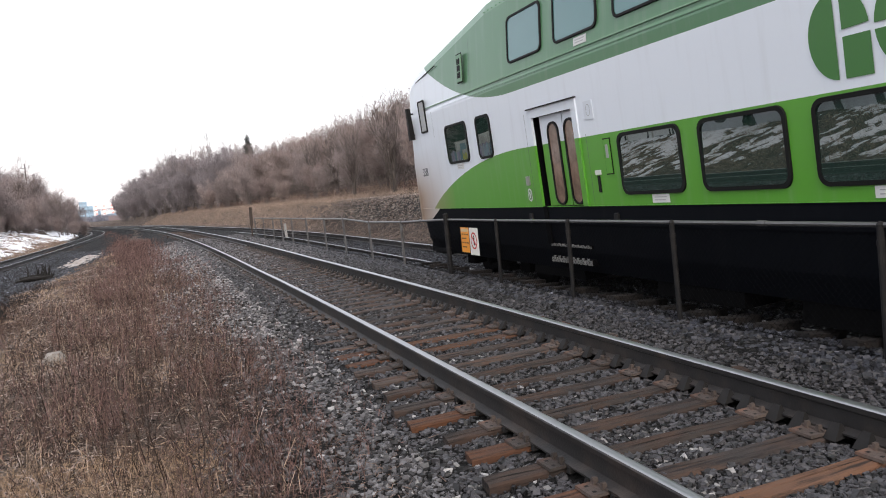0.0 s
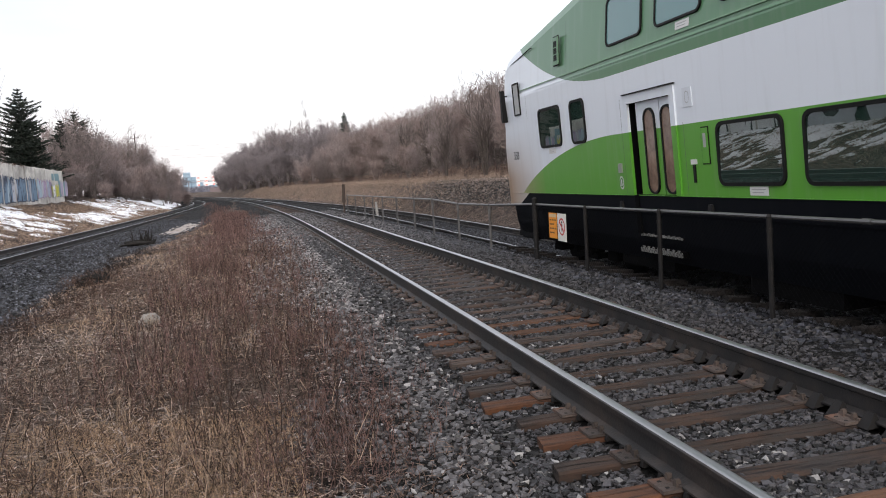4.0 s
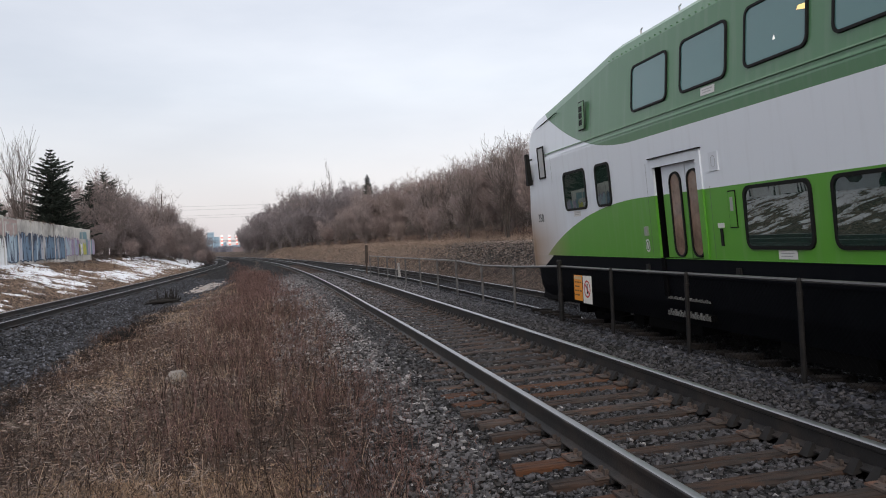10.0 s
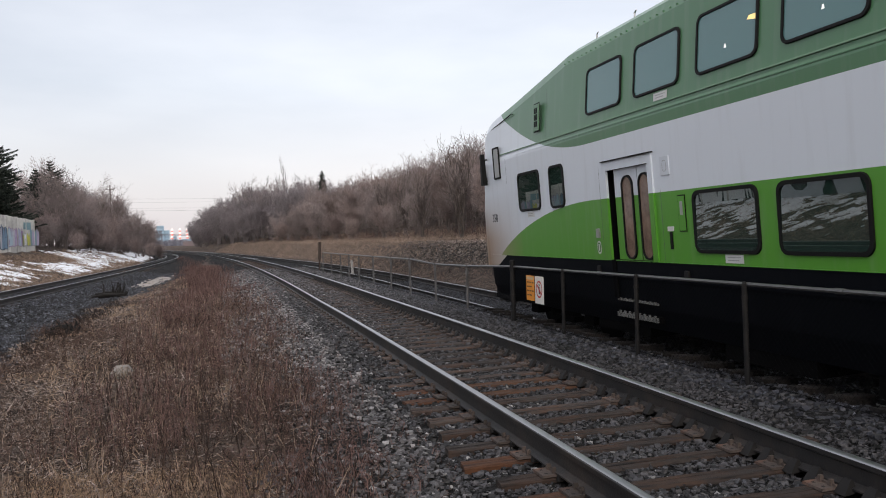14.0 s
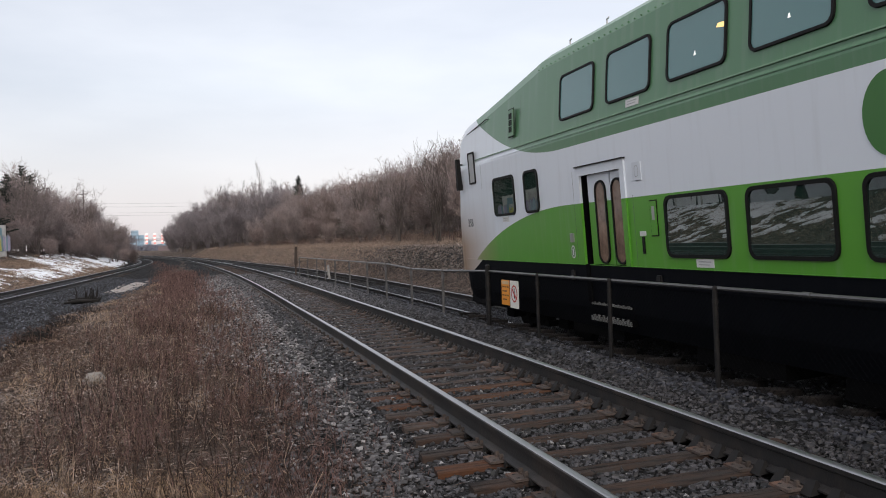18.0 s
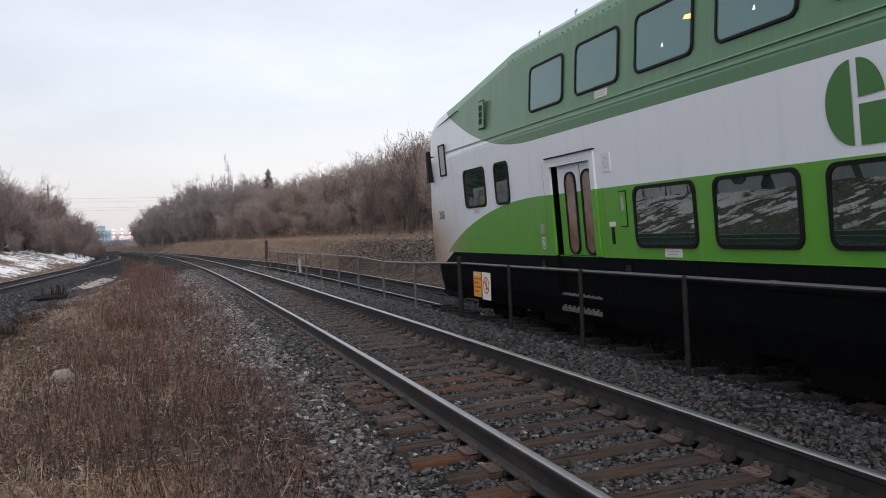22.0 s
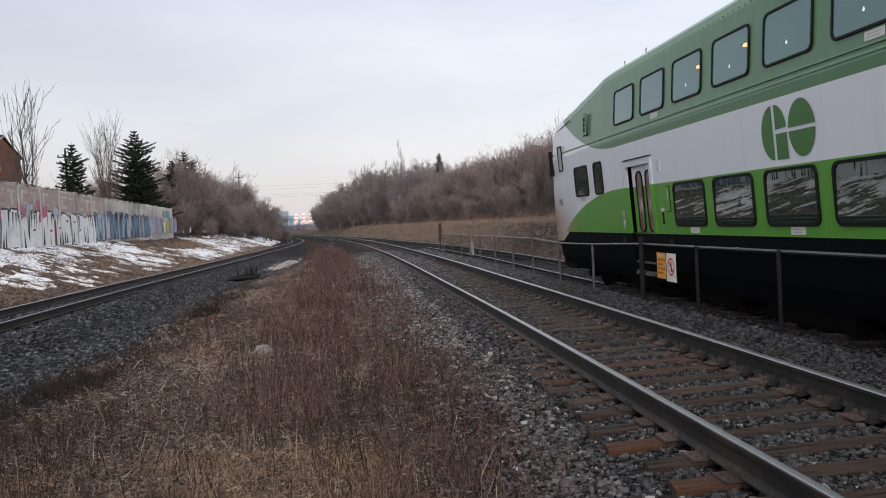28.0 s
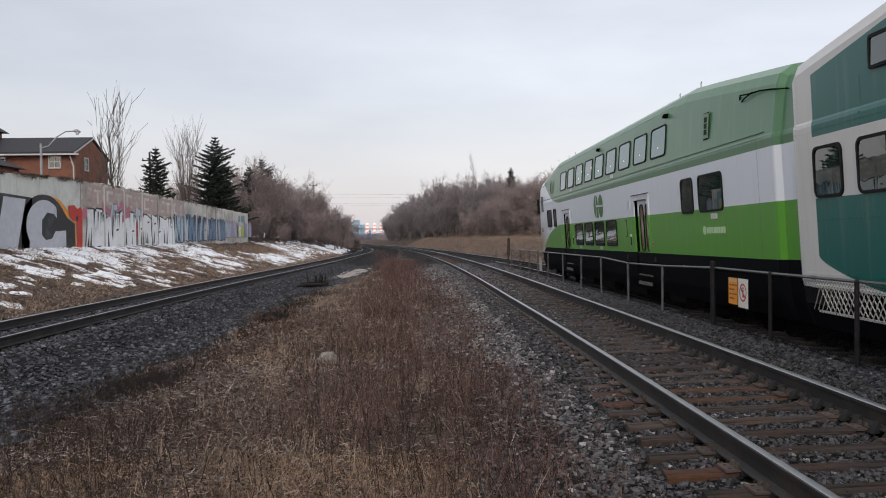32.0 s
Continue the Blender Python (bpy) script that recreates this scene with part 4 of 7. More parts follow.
for y, z in ((-9.55, 1.53), (-12.7, 1.53), (-22.5, 2.22), (-3.2, 2.24)):
    part("label", LABEL, cab, "white printed notice", on_side(y, z, 0.001))
for i in (1, 5):
    part("label", LABEL, cab, "white printed notice", on_side(-6.55 - 1.58 * i, 3.60, 0.0, UP_TILT, up_x(3.6)))
SPEAKER = flat_plate(0.22, 0.24, M_white, "speaker_panel", 0.012)
for y in (-8.18, -16.28):
    part("speaker_panel", SPEAKER, cab, "", on_side(y, 2.70, 0.0))
for y in (-8.52, -15.88):
    b = Build()
    b.box(-0.085, -0.23, 0, 0.085, 0.23, 0.008, 1)
    b.box(-0.072, -0.215, 0.006, 0.072, 0.215, 0.014, 0)
    b.box(-0.03, -0.02, 0.012, 0.03, 0.15, 0.018, 2)
    part("intercom", b.mesh("intercom", [M_green, M_rubber, M_grey_mark]), cab, "recessed door control", on_side(y, 2.08, 0.0))
for y in (-8.22, -16.32):
    b = Build()
    b.box(-0.07, 0.06, 0, 0.07, 0.12, 0.012, 0)
    b.box(-0.025, -0.17, 0, 0.03, 0.05, 0.014, 1)
    part("latch", b.mesh("latch", [M_plate_white, M_rubber]), cab, "", on_side(y, 1.80, 0.0))
b = Build()
b.box(-0.05, -0.07, 0, 0.05, 0.07, 0.03, 0)
part("key_box", b.mesh("key_box", M_silver), cab, "", on_side(-6.08, 1.86, 0.0))
b = Build()
ring = rounded(0.14, 0.20, 0.069, 6)
b.add([(x, y, 0.004) for x, y in ring], [tuple(range(len(ring)))], 0)
ring = rounded(0.10, 0.15, 0.049, 6)
b.add([(x, y, 0.006) for x, y in ring], [tuple(range(len(ring)))], 1)
b.box(-0.02, -0.05, 0.006, 0.02, 0.05, 0.008, 0)
part("sticker", b.mesh("sticker", [M_plate_white, M_badge]), cab, "round white sticker", on_side(-6.06, 1.64, 0.0))
b = Build()
ring = rounded(0.13, 0.19, 0.064, 6)
b.add([(x, y, 0.004) for x, y in ring], [tuple(range(len(ring)))], 0)
ring = rounded(0.10, 0.15, 0.049, 6)
b.add([(x, y, 0.006) for x, y in ring], [tuple(range(len(ring)))], 1)
b.box(-0.03, -0.04, 0.006, 0.03, 0.04, 0.008, 2)
part("sticker", b.mesh("sticker", [material("red_sticker", (0.45, 0.05, 0.04), 0.5), M_plate_white, M_rubber]), cab, "round red and white sticker", on_side(-18.33, 1.67, 0.0))
b = Build()
b.box(-0.13, -0.05, 0.0, 0.13, 0.05, 0.07, taper=0.015)
b.tube([(0.02, 0.0, 0.05), (0.02, -0.02, 0.13)], [0.055, 0.04], 8)
b.tube([(-0.09, 0.0, 0.05), (-0.09, -0.03, 0.12)], [0.035, 0.03], 8)
HOUSING = b.mesh("camera_housing", M_dark)
for y in (-12.6, -19.55):
    part("camera_housing", HOUSING, cab, "small black fitting below the roof edge", on_side(y, 4.55, 0.0, UP_TILT, up_x(4.55) - 0.004) @ Matrix.Diagonal((0.62, 1.0, 0.7, 1)))
# dark cable looped below the roof at the rear end
b = Build()
b.tube([(-1.37, -23.75, 4.20), (-1.42, -23.9, 4.25), (-1.42, -24.3, 4.21), (-1.42, -24.7, 4.19), (-1.415, -25.1, 4.14), (-1.36, -25.6, 4.06)], 0.014, 6)
b.tube([(-1.38, -23.85, 4.15), (-1.43, -24.05, 4.16), (-1.42, -24.4, 4.22)], 0.011, 6)
part("cable", b.mesh("cable", M_dark), cab, "dark cable along the rear roof edge")


def lettering(words, size, mat, depth=0.002):
    """Words in the built-in font as one mesh, centred."""
    curve = bpy.data.curves.new("lettering", 'FONT')
    curve.body, curve.size, curve.extrude = words, size, depth
    curve.align_x, curve.align_y = 'CENTER', 'CENTER'
    ob = bpy.data.objects.new("lettering", curve)
    me = bpy.data.meshes.new_from_object(ob)
    bpy.data.objects.remove(ob)
    bpy.data.curves.remove(curve)
    me.materials.clear()
    me.materials.append(mat)
    return me


part("unit_number", lettering("358", 0.24, material("dark_lettering", (0.05, 0.055, 0.06), 0.5)), cab, "small dark unit number", on_side(-1.02, 2.22, 0.003))
# the maker's line as plain bars
b = Build()
b.tube([(-0.52, 0.0, 0), (-0.52, 0.0, 0.004)], 0.09, 12)
for i in range(8):
    b.box(-0.40 + i * 0.125, -0.06, 0, -0.30 + i * 0.125, 0.06, 0.004)
part("lettering_bars", b.mesh("lettering_bars", material("pale_lettering", (0.45, 0.62, 0.38), 0.5)), cab, "pale lettering bars", on_side(-22.45, 1.95, 0.0))
# upright panel seams and a raised ring on each speaker panel
M_seam = material("dark_panel_seam", (0.10, 0.12, 0.11), 0.6)
for y, z0, z1 in ((-4.12, 3.54, 4.40), (-6.22, 1.47, 2.86), (-8.02, 1.47, 2.40), (-1.95, 2.9, 3.4), (-24.6, 1.47, 3.4)):
    b = Build()
    x = -1.501 if z1 < 3.45 else up_x(z0) - 0.002
    b.add([(x, y - 0.004, z0), (x, y + 0.004, z0), (x + (0.104 if z1 > 3.45 else 0.0), y + 0.004, z1), (x + (0.104 if z1 > 3.45 else 0.0), y - 0.004, z1)], [(0, 3, 2, 1)])
    part("panel_seam", b.mesh("panel_seam", M_seam), cab, "thin dark panel seam")
for y in (-8.18, -16.28):
    ring_a, ring_b = rounded(0.10, 0.15, 0.049, 5), rounded(0.085, 0.135, 0.042, 5)
    k = len(ring_a)
    part("speaker_ring", mesh_of("speaker_ring", [(p, q, 0.014) for p, q in ring_a + ring_b], [(i, (i + 1) % k, k + (i + 1) % k, k + i) for i in range(k)], M_grey_mark), cab, "", on_side(y, 2.70, 0.0))
# roof fittings, mirror and grab irons
for y in (-5.3, -6.6, -19.2, -20.6):
    b = Build()
    b.tube([(-0.9, y, 4.88), (-0.9, y, 5.06), (-0.9, y - 0.06, 5.08)], 0.014, 6)
    part("aerial", b.mesh("aerial", M_silver), cab, "thin grey aerial")
for y0, y1, z in ((-20.8, -20.4, 4.99), (-25.1, -24.85, 4.56)):
    b = Build()
    b.box(-0.75, y0, z - 0.35, -0.5, y1, z, taper=0.03)
    part("roof_box", b.mesh("roof_box", M_dark), cab, "small dark box on the roof")
b = Build()
b.box(-1.63, -0.74, 2.95, -1.52, -0.62, 3.62, taper=0.015)
b.tube([(-1.45, -0.66, 3.5), (-1.58, -0.68, 3.5)], 0.018, 6)
b.tube([(-1.45, -0.66, 3.05), (-1.58, -0.68, 3.05)], 0.018, 6)
part("mirror", b.mesh("mirror", M_rubber), cab, "black wing mirror on brackets")
for y0, y1, z, rise in ((-1.0, -2.3, 4.08, 0.16),):
    b = Build()
    b.tube([(-1.33, y0, z), (-1.41, y0, z + 0.02), (-1.41, y1, z + rise), (-1.33, y1, z + rise)], 0.009, 6)
    part("grab_iron", b.mesh("grab_iron", M_dark), cab)
for y in (-6.02, -8.55, -15.95, -18.5):
    b = Build()
    b.box(-1.54, y - 0.05, 1.24, -1.49, y + 0.05, 1.36, taper=0.01)
    part("marker_lamp", b.mesh("marker_lamp", M_steel), cab, "small dark lamp on the skirt")
b = Build()
for i in range(90):
    y = -4.9 - i * 0.17
    b.box(-1.334, y - 0.006, 4.664, -1.30, y + 0.006, 4.682)
tagged(part("rivets", b.mesh("rivets", M_deep), cab), kind="stuff")
b = Build()
b.box(-1.0, TAIL - 0.19, 0.75, 1.0, TAIL - 0.13, 3.6)
part("gangway", b.mesh("gangway", M_dark), cab, "dark folded gangway at the rear end")


# ---- following coach ----
TEAL = (0.010, 0.120, 0.105)
M_old = livery("old_coach_paint", (0.60, 0.60, 0.585), [
    (TEAL, lambda op, y, z: op('MULTIPLY', op('LESS_THAN', op('ADD', y, op('MULTIPLY', op('POWER', op('MAXIMUM', op('SUBTRACT', 1.55, z), 0.0), 1.5), 6.0)), -0.62), op('LESS_THAN', z, 2.36))),
    (TEAL, lambda op, y, z: op('MULTIPLY', op('LESS_THAN', y, -0.62), op('MULTIPLY', op('GREATER_THAN', z, 3.22), op('LESS_THAN', z, op('MULTIPLY_ADD', y, -0.15, 4.0))))),
    ((0.005, 0.006, 0.008), lambda op, y, z: op('LESS_THAN', z, 1.1))], 1.1, 0.0)
old = thing("train_coach", "older riveted double-deck coach in white and teal behind the cab coach", "train", train_pose(CAB0 - 25.9))
part("body", coach_body("body", end_plain(TAIL, 1)[::-1] + [(-19, 5.06, 0.2, 1), (-14, 5.06, 0.2, 1), (-9, 5.06, 0.2, 1)] + end_plain(0.0, -1), M_old, False), old, "white and teal riveted body")
add_running_gear(old, (-3.4, -21.8))
for y, w in ((-1.03, 0.80), (-2.42, 1.25)):
    add_window(old, y, 2.72, w, 0.72, label="dark window with rounded corners")
add_window(old, -2.72, 4.06, 1.1, 0.42, 2.0, -1.478, 0.05, label="dark upper-deck window")
b = Build()
for y in (-0.08, -0.5, -1.9):
    for i in range(36):
        z = 1.2 + i * 0.075
        x = -1.508 if z < 3.4 else -1.484 + 0.012 * (z - 3.4)
        b.box(x, y - 0.009, z, x + 0.018, y + 0.009, z + 0.018)
for z in (2.05, 3.30, 1.3):
    for i in range(40):
        b.box(-1.508, -0.2 - i * 0.1, z, -1.49, -0.182 - i * 0.1, z + 0.018)
tagged(part("rivets", b.mesh("rivets", M_old), old, "rows of small rivets"), kind="stuff")
b = Build()
for i in range(4):
    b.box(-0.3 + i * 0.15, -0.09, 0, -0.18 + i * 0.15, 0.09, 0.004)
part("number_bars", b.mesh("number_bars", M_plate_white), old, "white number bars", on_side(-2.9, 1.95, 0.001))
M_grille = material("pale_side_grille", (0.5, 0.5, 0.48), 0.6, vary=0.2)
b = Build()
for i in range(24):
    for s in (-1, 1):
        y = -0.6 - i * 0.12
        b.tube([(-1.505, y, 1.12), (-1.49, y - s * 0.25, 0.78)], 0.009, 4)
b.box(-1.50, -3.6, 0.75, -1.47, -0.5, 0.78)
b.box(-1.515, -3.6, 1.10, -1.47, -0.4, 1.14)
part("side_grille", b.mesh("side_grille", M_grille), old, "pale diamond mesh guard along the skirt")


def motions():
    rows = [(0, 17.6), (21.4, 17.6), (22, 17.625), (22.5, 17.675), (23, 17.70), (23.5, 17.765), (24, 17.90), (24.5, 18.09), (25.5, 18.75), (26.5, 19.79), (27, 20.51), (27.5, 21.48),
            (28, 22.57), (28.5, 23.81), (29, 25.26), (29.5, 26.92), (30, 28.78), (30.5, 30.87), (31, 33.12), (31.5, 35.5), (32, 37.95)]
    walk(cab, [(t, train_pose(s)) for t, s in rows])
    walk(old, [(t, train_pose(s - 25.9)) for t, s in rows])
    # the wheels roll with the distance run
    ts = [0.0, 21.4] + [22 + 0.25 * i for i in range(16)] + [round(26 + 0.1 * i, 2) for i in range(61)]
    for w, y in WHEELS:
        spin = []
        for t in ts:
            s = lerp_table(t, rows) - CAB0
            spin.append((t, pose(0, y, 0.42, -math.degrees(s / 0.42), 0, 0)))
        walk(w, spin)

# ---- concrete noise wall with graffiti ----
M_wall_green = material("pale_green_painted_concrete", (0.66, 0.665, 0.61), 0.9, vary=0.14, scale=3, bump=0.25, bump_scale=25,
                        second=(0.46, 0.45, 0.40), second_scale=0.5, second_amount=0.3, per_object=0.05)
M_wall_pink = material("faded_pink_paint", (0.46, 0.345, 0.315), 0.9, vary=0.2, scale=4, second=(0.46, 0.39, 0.345), second_scale=1.2, second_amount=0.35)
SPRAY = {k: material("spray_" + k, c, 0.6, vary=0.12, scale=3, second=tuple(v * 0.75 + 0.05 for v in c), second_scale=0.9, second_amount=0.35)
         for k, c in dict(silver=(0.52, 0.53, 0.57), black=(0.02, 0.02, 0.023), white=(0.84, 0.84, 0.84), red=(0.50, 0.035, 0.02), orange=(0.75, 0.30, 0.03),
                          blue=(0.17, 0.27, 0.38), teal=(0.18, 0.31, 0.34), purple=(0.30, 0.17, 0.32), yellow=(0.62, 0.60, 0.08), pink=(0.52, 0.16, 0.22), grey=(0.24, 0.25, 0.27), ice=(0.42, 0.53, 0.60), ink=(0.045, 0.06, 0.10), mauve=(0.44, 0.36, 0.50)).items()}
for m in (M_concrete, M_wall_green):
    n, l = m.node_tree.nodes, m.node_tree.links
    b = n['Principled BSDF']
    old_link = b.inputs['Base Color'].links[0].from_socket
    co = n.new("ShaderNodeTexCoord")
    mp = n.new("ShaderNodeMapping")
    mp.inputs['Scale'].default_value = (1, 4.5, 0.35)
    t = n.new("ShaderNodeTexNoise")
    t.inputs['Scale'].default_value = 1.1
    t.inputs['Detail'].default_value = 7
    t.inputs['Roughness'].default_value = 0.65
    r = n.new("ShaderNodeMapRange")
    r.inputs['From Min'].default_value = 0.5
    r.inputs['From Max'].default_value = 0.75
    r.inputs['To Max'].default_value = 0.35
    x = n.new("ShaderNodeMix")
    x.data_type = 'RGBA'
    x.inputs['B'].default_value = (0.20, 0.175, 0.15, 1)
    l.new(co.outputs['Object'], mp.inputs['Vector'])
    l.new(mp.outputs['Vector'], t.inputs['Vector'])
    l.new(t.outputs['Fac'], r.inputs['Value'])
    l.new(r.outputs['Result'], x.inputs['Factor'])
    l.new(old_link, x.inputs['A'])
    l.new(x.outputs['Result'], b.inputs['Base Color'])
wall = thing("wall_west", "tall concrete noise wall covered in graffiti", "wall", pose(0, 0, 0), kind="structure")


def wall_top(y):
    return 4.36 - 0.0175 * (y - 30) if y > 37 else 4.2375 - 0.03 * (37 - y)


joints = [10.6, 14.3, 18.0, 21.8, 25.5, 29.3, 33.0, 36.8] + [39.3 + 2.6 * i for i in range(13)]
rw = random.Random(3)
for y0, y1 in zip(joints, joints[1:]):
    b = Build()
    d = rw.uniform(-0.015, 0.015)
    b.add([(WALL_X - 0.2, y0 + 0.02, 0.4), (WALL_X + d, y0 + 0.02, 0.4), (WALL_X + d, y1 - 0.02, 0.4), (WALL_X - 0.2, y1 - 0.02, 0.4),
           (WALL_X - 0.2, y0 + 0.02, wall_top(y0)), (WALL_X + d, y0 + 0.02, wall_top(y0) - 0.01), (WALL_X + d, y1 - 0.02, wall_top(y1) - 0.01), (WALL_X - 0.2, y1 - 0.02, wall_top(y1))],
          [(3, 2, 1, 0), (4, 5, 6, 7), (0, 1, 5, 4), (1, 2, 6, 5), (2, 3, 7, 6), (3, 0, 4, 7)])
    part("panel", b.mesh("panel", M_wall_green if y0 < 36 else M_concrete), wall)
M_joint = material("dark_wall_joint", (0.13, 0.12, 0.11), 0.95, vary=0.3)
for y in joints:
    b = Build()
    b.box(WALL_X - 0.26, y - 0.03, 0.4, WALL_X - 0.06, y + 0.03, wall_top(y) - 0.03)
    if y > 38:
        b.box(WALL_X - 0.2, y + 0.03, 0.4, WALL_X + 0.035, y + 0.19, wall_top(y) + 0.03, 1)
    part("wall_post", b.mesh("wall_post", [M_joint, M_concrete]), wall)


def spray(name, polys, label):
    """Painted shapes: list of (colour, layer, outline in y, z) set a few millimetres off the wall."""
    b = Build()
    mats = sorted({c for c, _, _ in polys})
    for c, layer, pts in polys:
        x = WALL_X + 0.018 + 0.004 * layer
        b.add([(x, y, z) for y, z in pts], [tuple(range(len(pts)))], mats.index(c))
    return part(name, b.mesh(name, [SPRAY[c] for c in mats]), wall, label)


def bar(p, q, w, more=0.0):
    """A thick stroke from p to q as a four-cornered outline."""
    dy, dz = q[0] - p[0], q[1] - p[1]
    k = math.hypot(dy, dz)
    dy, dz = dy / k, dz / k
    h, e = w / 2 + more, more
    return [(p[0] - dy * e - dz * h, p[1] - dz * e + dy * h), (p[0] - dy * e + dz * h, p[1] - dz * e - dy * h),
            (q[0] + dy * e + dz * h, q[1] + dz * e - dy * h), (q[0] + dy * e - dz * h, q[1] + dz * e + dy * h)]


def oval(cy, cz, ry, rz, a0=0, a1=360, n=20):
    return [(cy + ry * math.cos(radians(a0 + (a1 - a0) * i / n)), cz + rz * math.sin(radians(a0 + (a1 - a0) * i / n))) for i in range(n if a1 - a0 >= 360 else n + 1)]


# the large piece: slanted silver slabs, a round silver letter, all with heavy black edges
big = [("orange", 0, [(21.6, 1.06), (29.6, 1.06), (29.75, 3.0), (29.0, 3.22), (21.8, 3.3)]), ("black", 1, [(21.7, 1.06), (29.75, 1.06), (29.62, 3.12), (22.0, 3.2)])]
for y0, y1, y2, y3 in ((22.0, 23.9, 24.3, 22.3), (24.3, 25.9, 26.6, 24.8), (26.3, 27.6, 28.6, 27.0), (28.0, 29.0, 29.3, 28.7)):
    big.append(("silver", 2, [(y0, 1.07), (y1, 1.07), (y2, 3.0), (y3, 3.0)]))
big += [("black", 1, [(29.2, 1.06), (31.9, 1.06), (32.3, 3.2), (29.7, 3.28)]), ("silver", 2, [(29.4, 1.07), (31.0, 1.07), (31.75, 3.12), (30.1, 3.16)])]
big += [("orange", 0, [(33.6, 3.38), (34.7, 3.22), (35.42, 2.82), (35.6, 2.42), (36.22, 2.32), (36.25, 1.06), (35.6, 1.06)]),
        ("black", 1, [(31.3, 1.06)] + oval(33.3, 2.1, 2.0, 1.28, 200, 30, 16) + [(35.35, 2.5), (36.1, 2.25), (36.15, 1.06)]),
        ("silver", 3, [(31.9, 1.07)] + oval(33.3, 2.1, 1.55, 1.06, 215, 48, 14) + [(34.35, 2.45), (34.1, 2.62), (33.5, 2.66), (33.05, 2.35), (33.0, 1.75), (33.35, 1.55), (33.9, 1.6), (34.2, 1.9), (35.2, 1.95), (35.2, 1.07)])]
big += [("red", 1, [(36.0, 1.06), (36.85, 1.06), (36.95, 2.75), (36.75, 3.02), (36.4, 2.9), (36.1, 3.06), (35.5, 3.02), (35.55, 2.62), (35.85, 2.4), (36.3, 2.35), (36.35, 1.4)]),
        ("black", 2, [(36.2, 2.42), (36.42, 2.36), (36.48, 2.55), (36.3, 2.62)]), ("pink", 2, [(36.85, 2.4), (37.4, 2.55), (37.45, 3.0), (36.95, 2.95)])]
spray("graffiti", big, "large silver letters with black and orange outlines and a red patch")


def wild(y0, y1, z0, z1, fills, edge, seed, n, w=0.26):
    """A band of jagged letters: thick leaning strokes with dark edges, close together."""
    r = random.Random(seed)
    out = []
    step = (y1 - y0) / n
    for i in range(n):
        y = y0 + step * (i + r.uniform(-0.1, 0.1))
        top, bot = z1 - r.uniform(0, 0.55), z0 + r.uniform(0, 0.2)
        lean, m = r.uniform(-0.25, 0.35), (z0 + z1) / 2 + r.uniform(-0.25, 0.25)
        c = fills[r.randrange(len(fills))]
        ya, yb = y + 0.1 * step, y + step * 0.85
        strokes = [((ya, bot), (ya + lean, top)), ((yb, bot + r.uniform(0, 0.3)), (yb + lean * 0.5, top - r.uniform(0, 0.4)))]
        kind = r.randrange(4)
        if kind == 0:
            strokes.append(((ya, m), (yb, m + 0.3)))
        elif kind == 1:
            strokes.append(((ya + lean, top - 0.1), (yb, bot + 0.15)))
        elif kind == 2:
            strokes += [((ya + lean, top - 0.12), (yb, top - 0.3)), ((ya, bot + 0.15), (yb, bot + 0.25))]
        else:
            strokes += [((ya + lean * 0.5, m), (yb + 0.15, top)), ((ya + lean * 0.5, m), (yb, bot))]
        for j, (p, q) in enumerate(strokes):
            ww = w * r.uniform(0.75, 1.35)
            out += [(edge, 0.1 * j + 0.5 * (i % 2), bar(p, q, ww, 0.14 if w > 0.38 else 0.09)), (c, 1.2 + 0.1 * j + 0.5 * (i % 2), bar(p, q, ww))]
        if r.random() < 0.7:
            yy = r.uniform(ya, yb)
            out.append((edge, 3, bar((yy, bot + 0.2), (yy + lean * 0.6, m + 0.2), 0.07)))
    return out


spray("graffiti", wild(39.3, 44.5, 2.5, 3.3, ("pink", "silver", "grey"), "grey", 15, 6), "pink and red shapes behind the white letters")


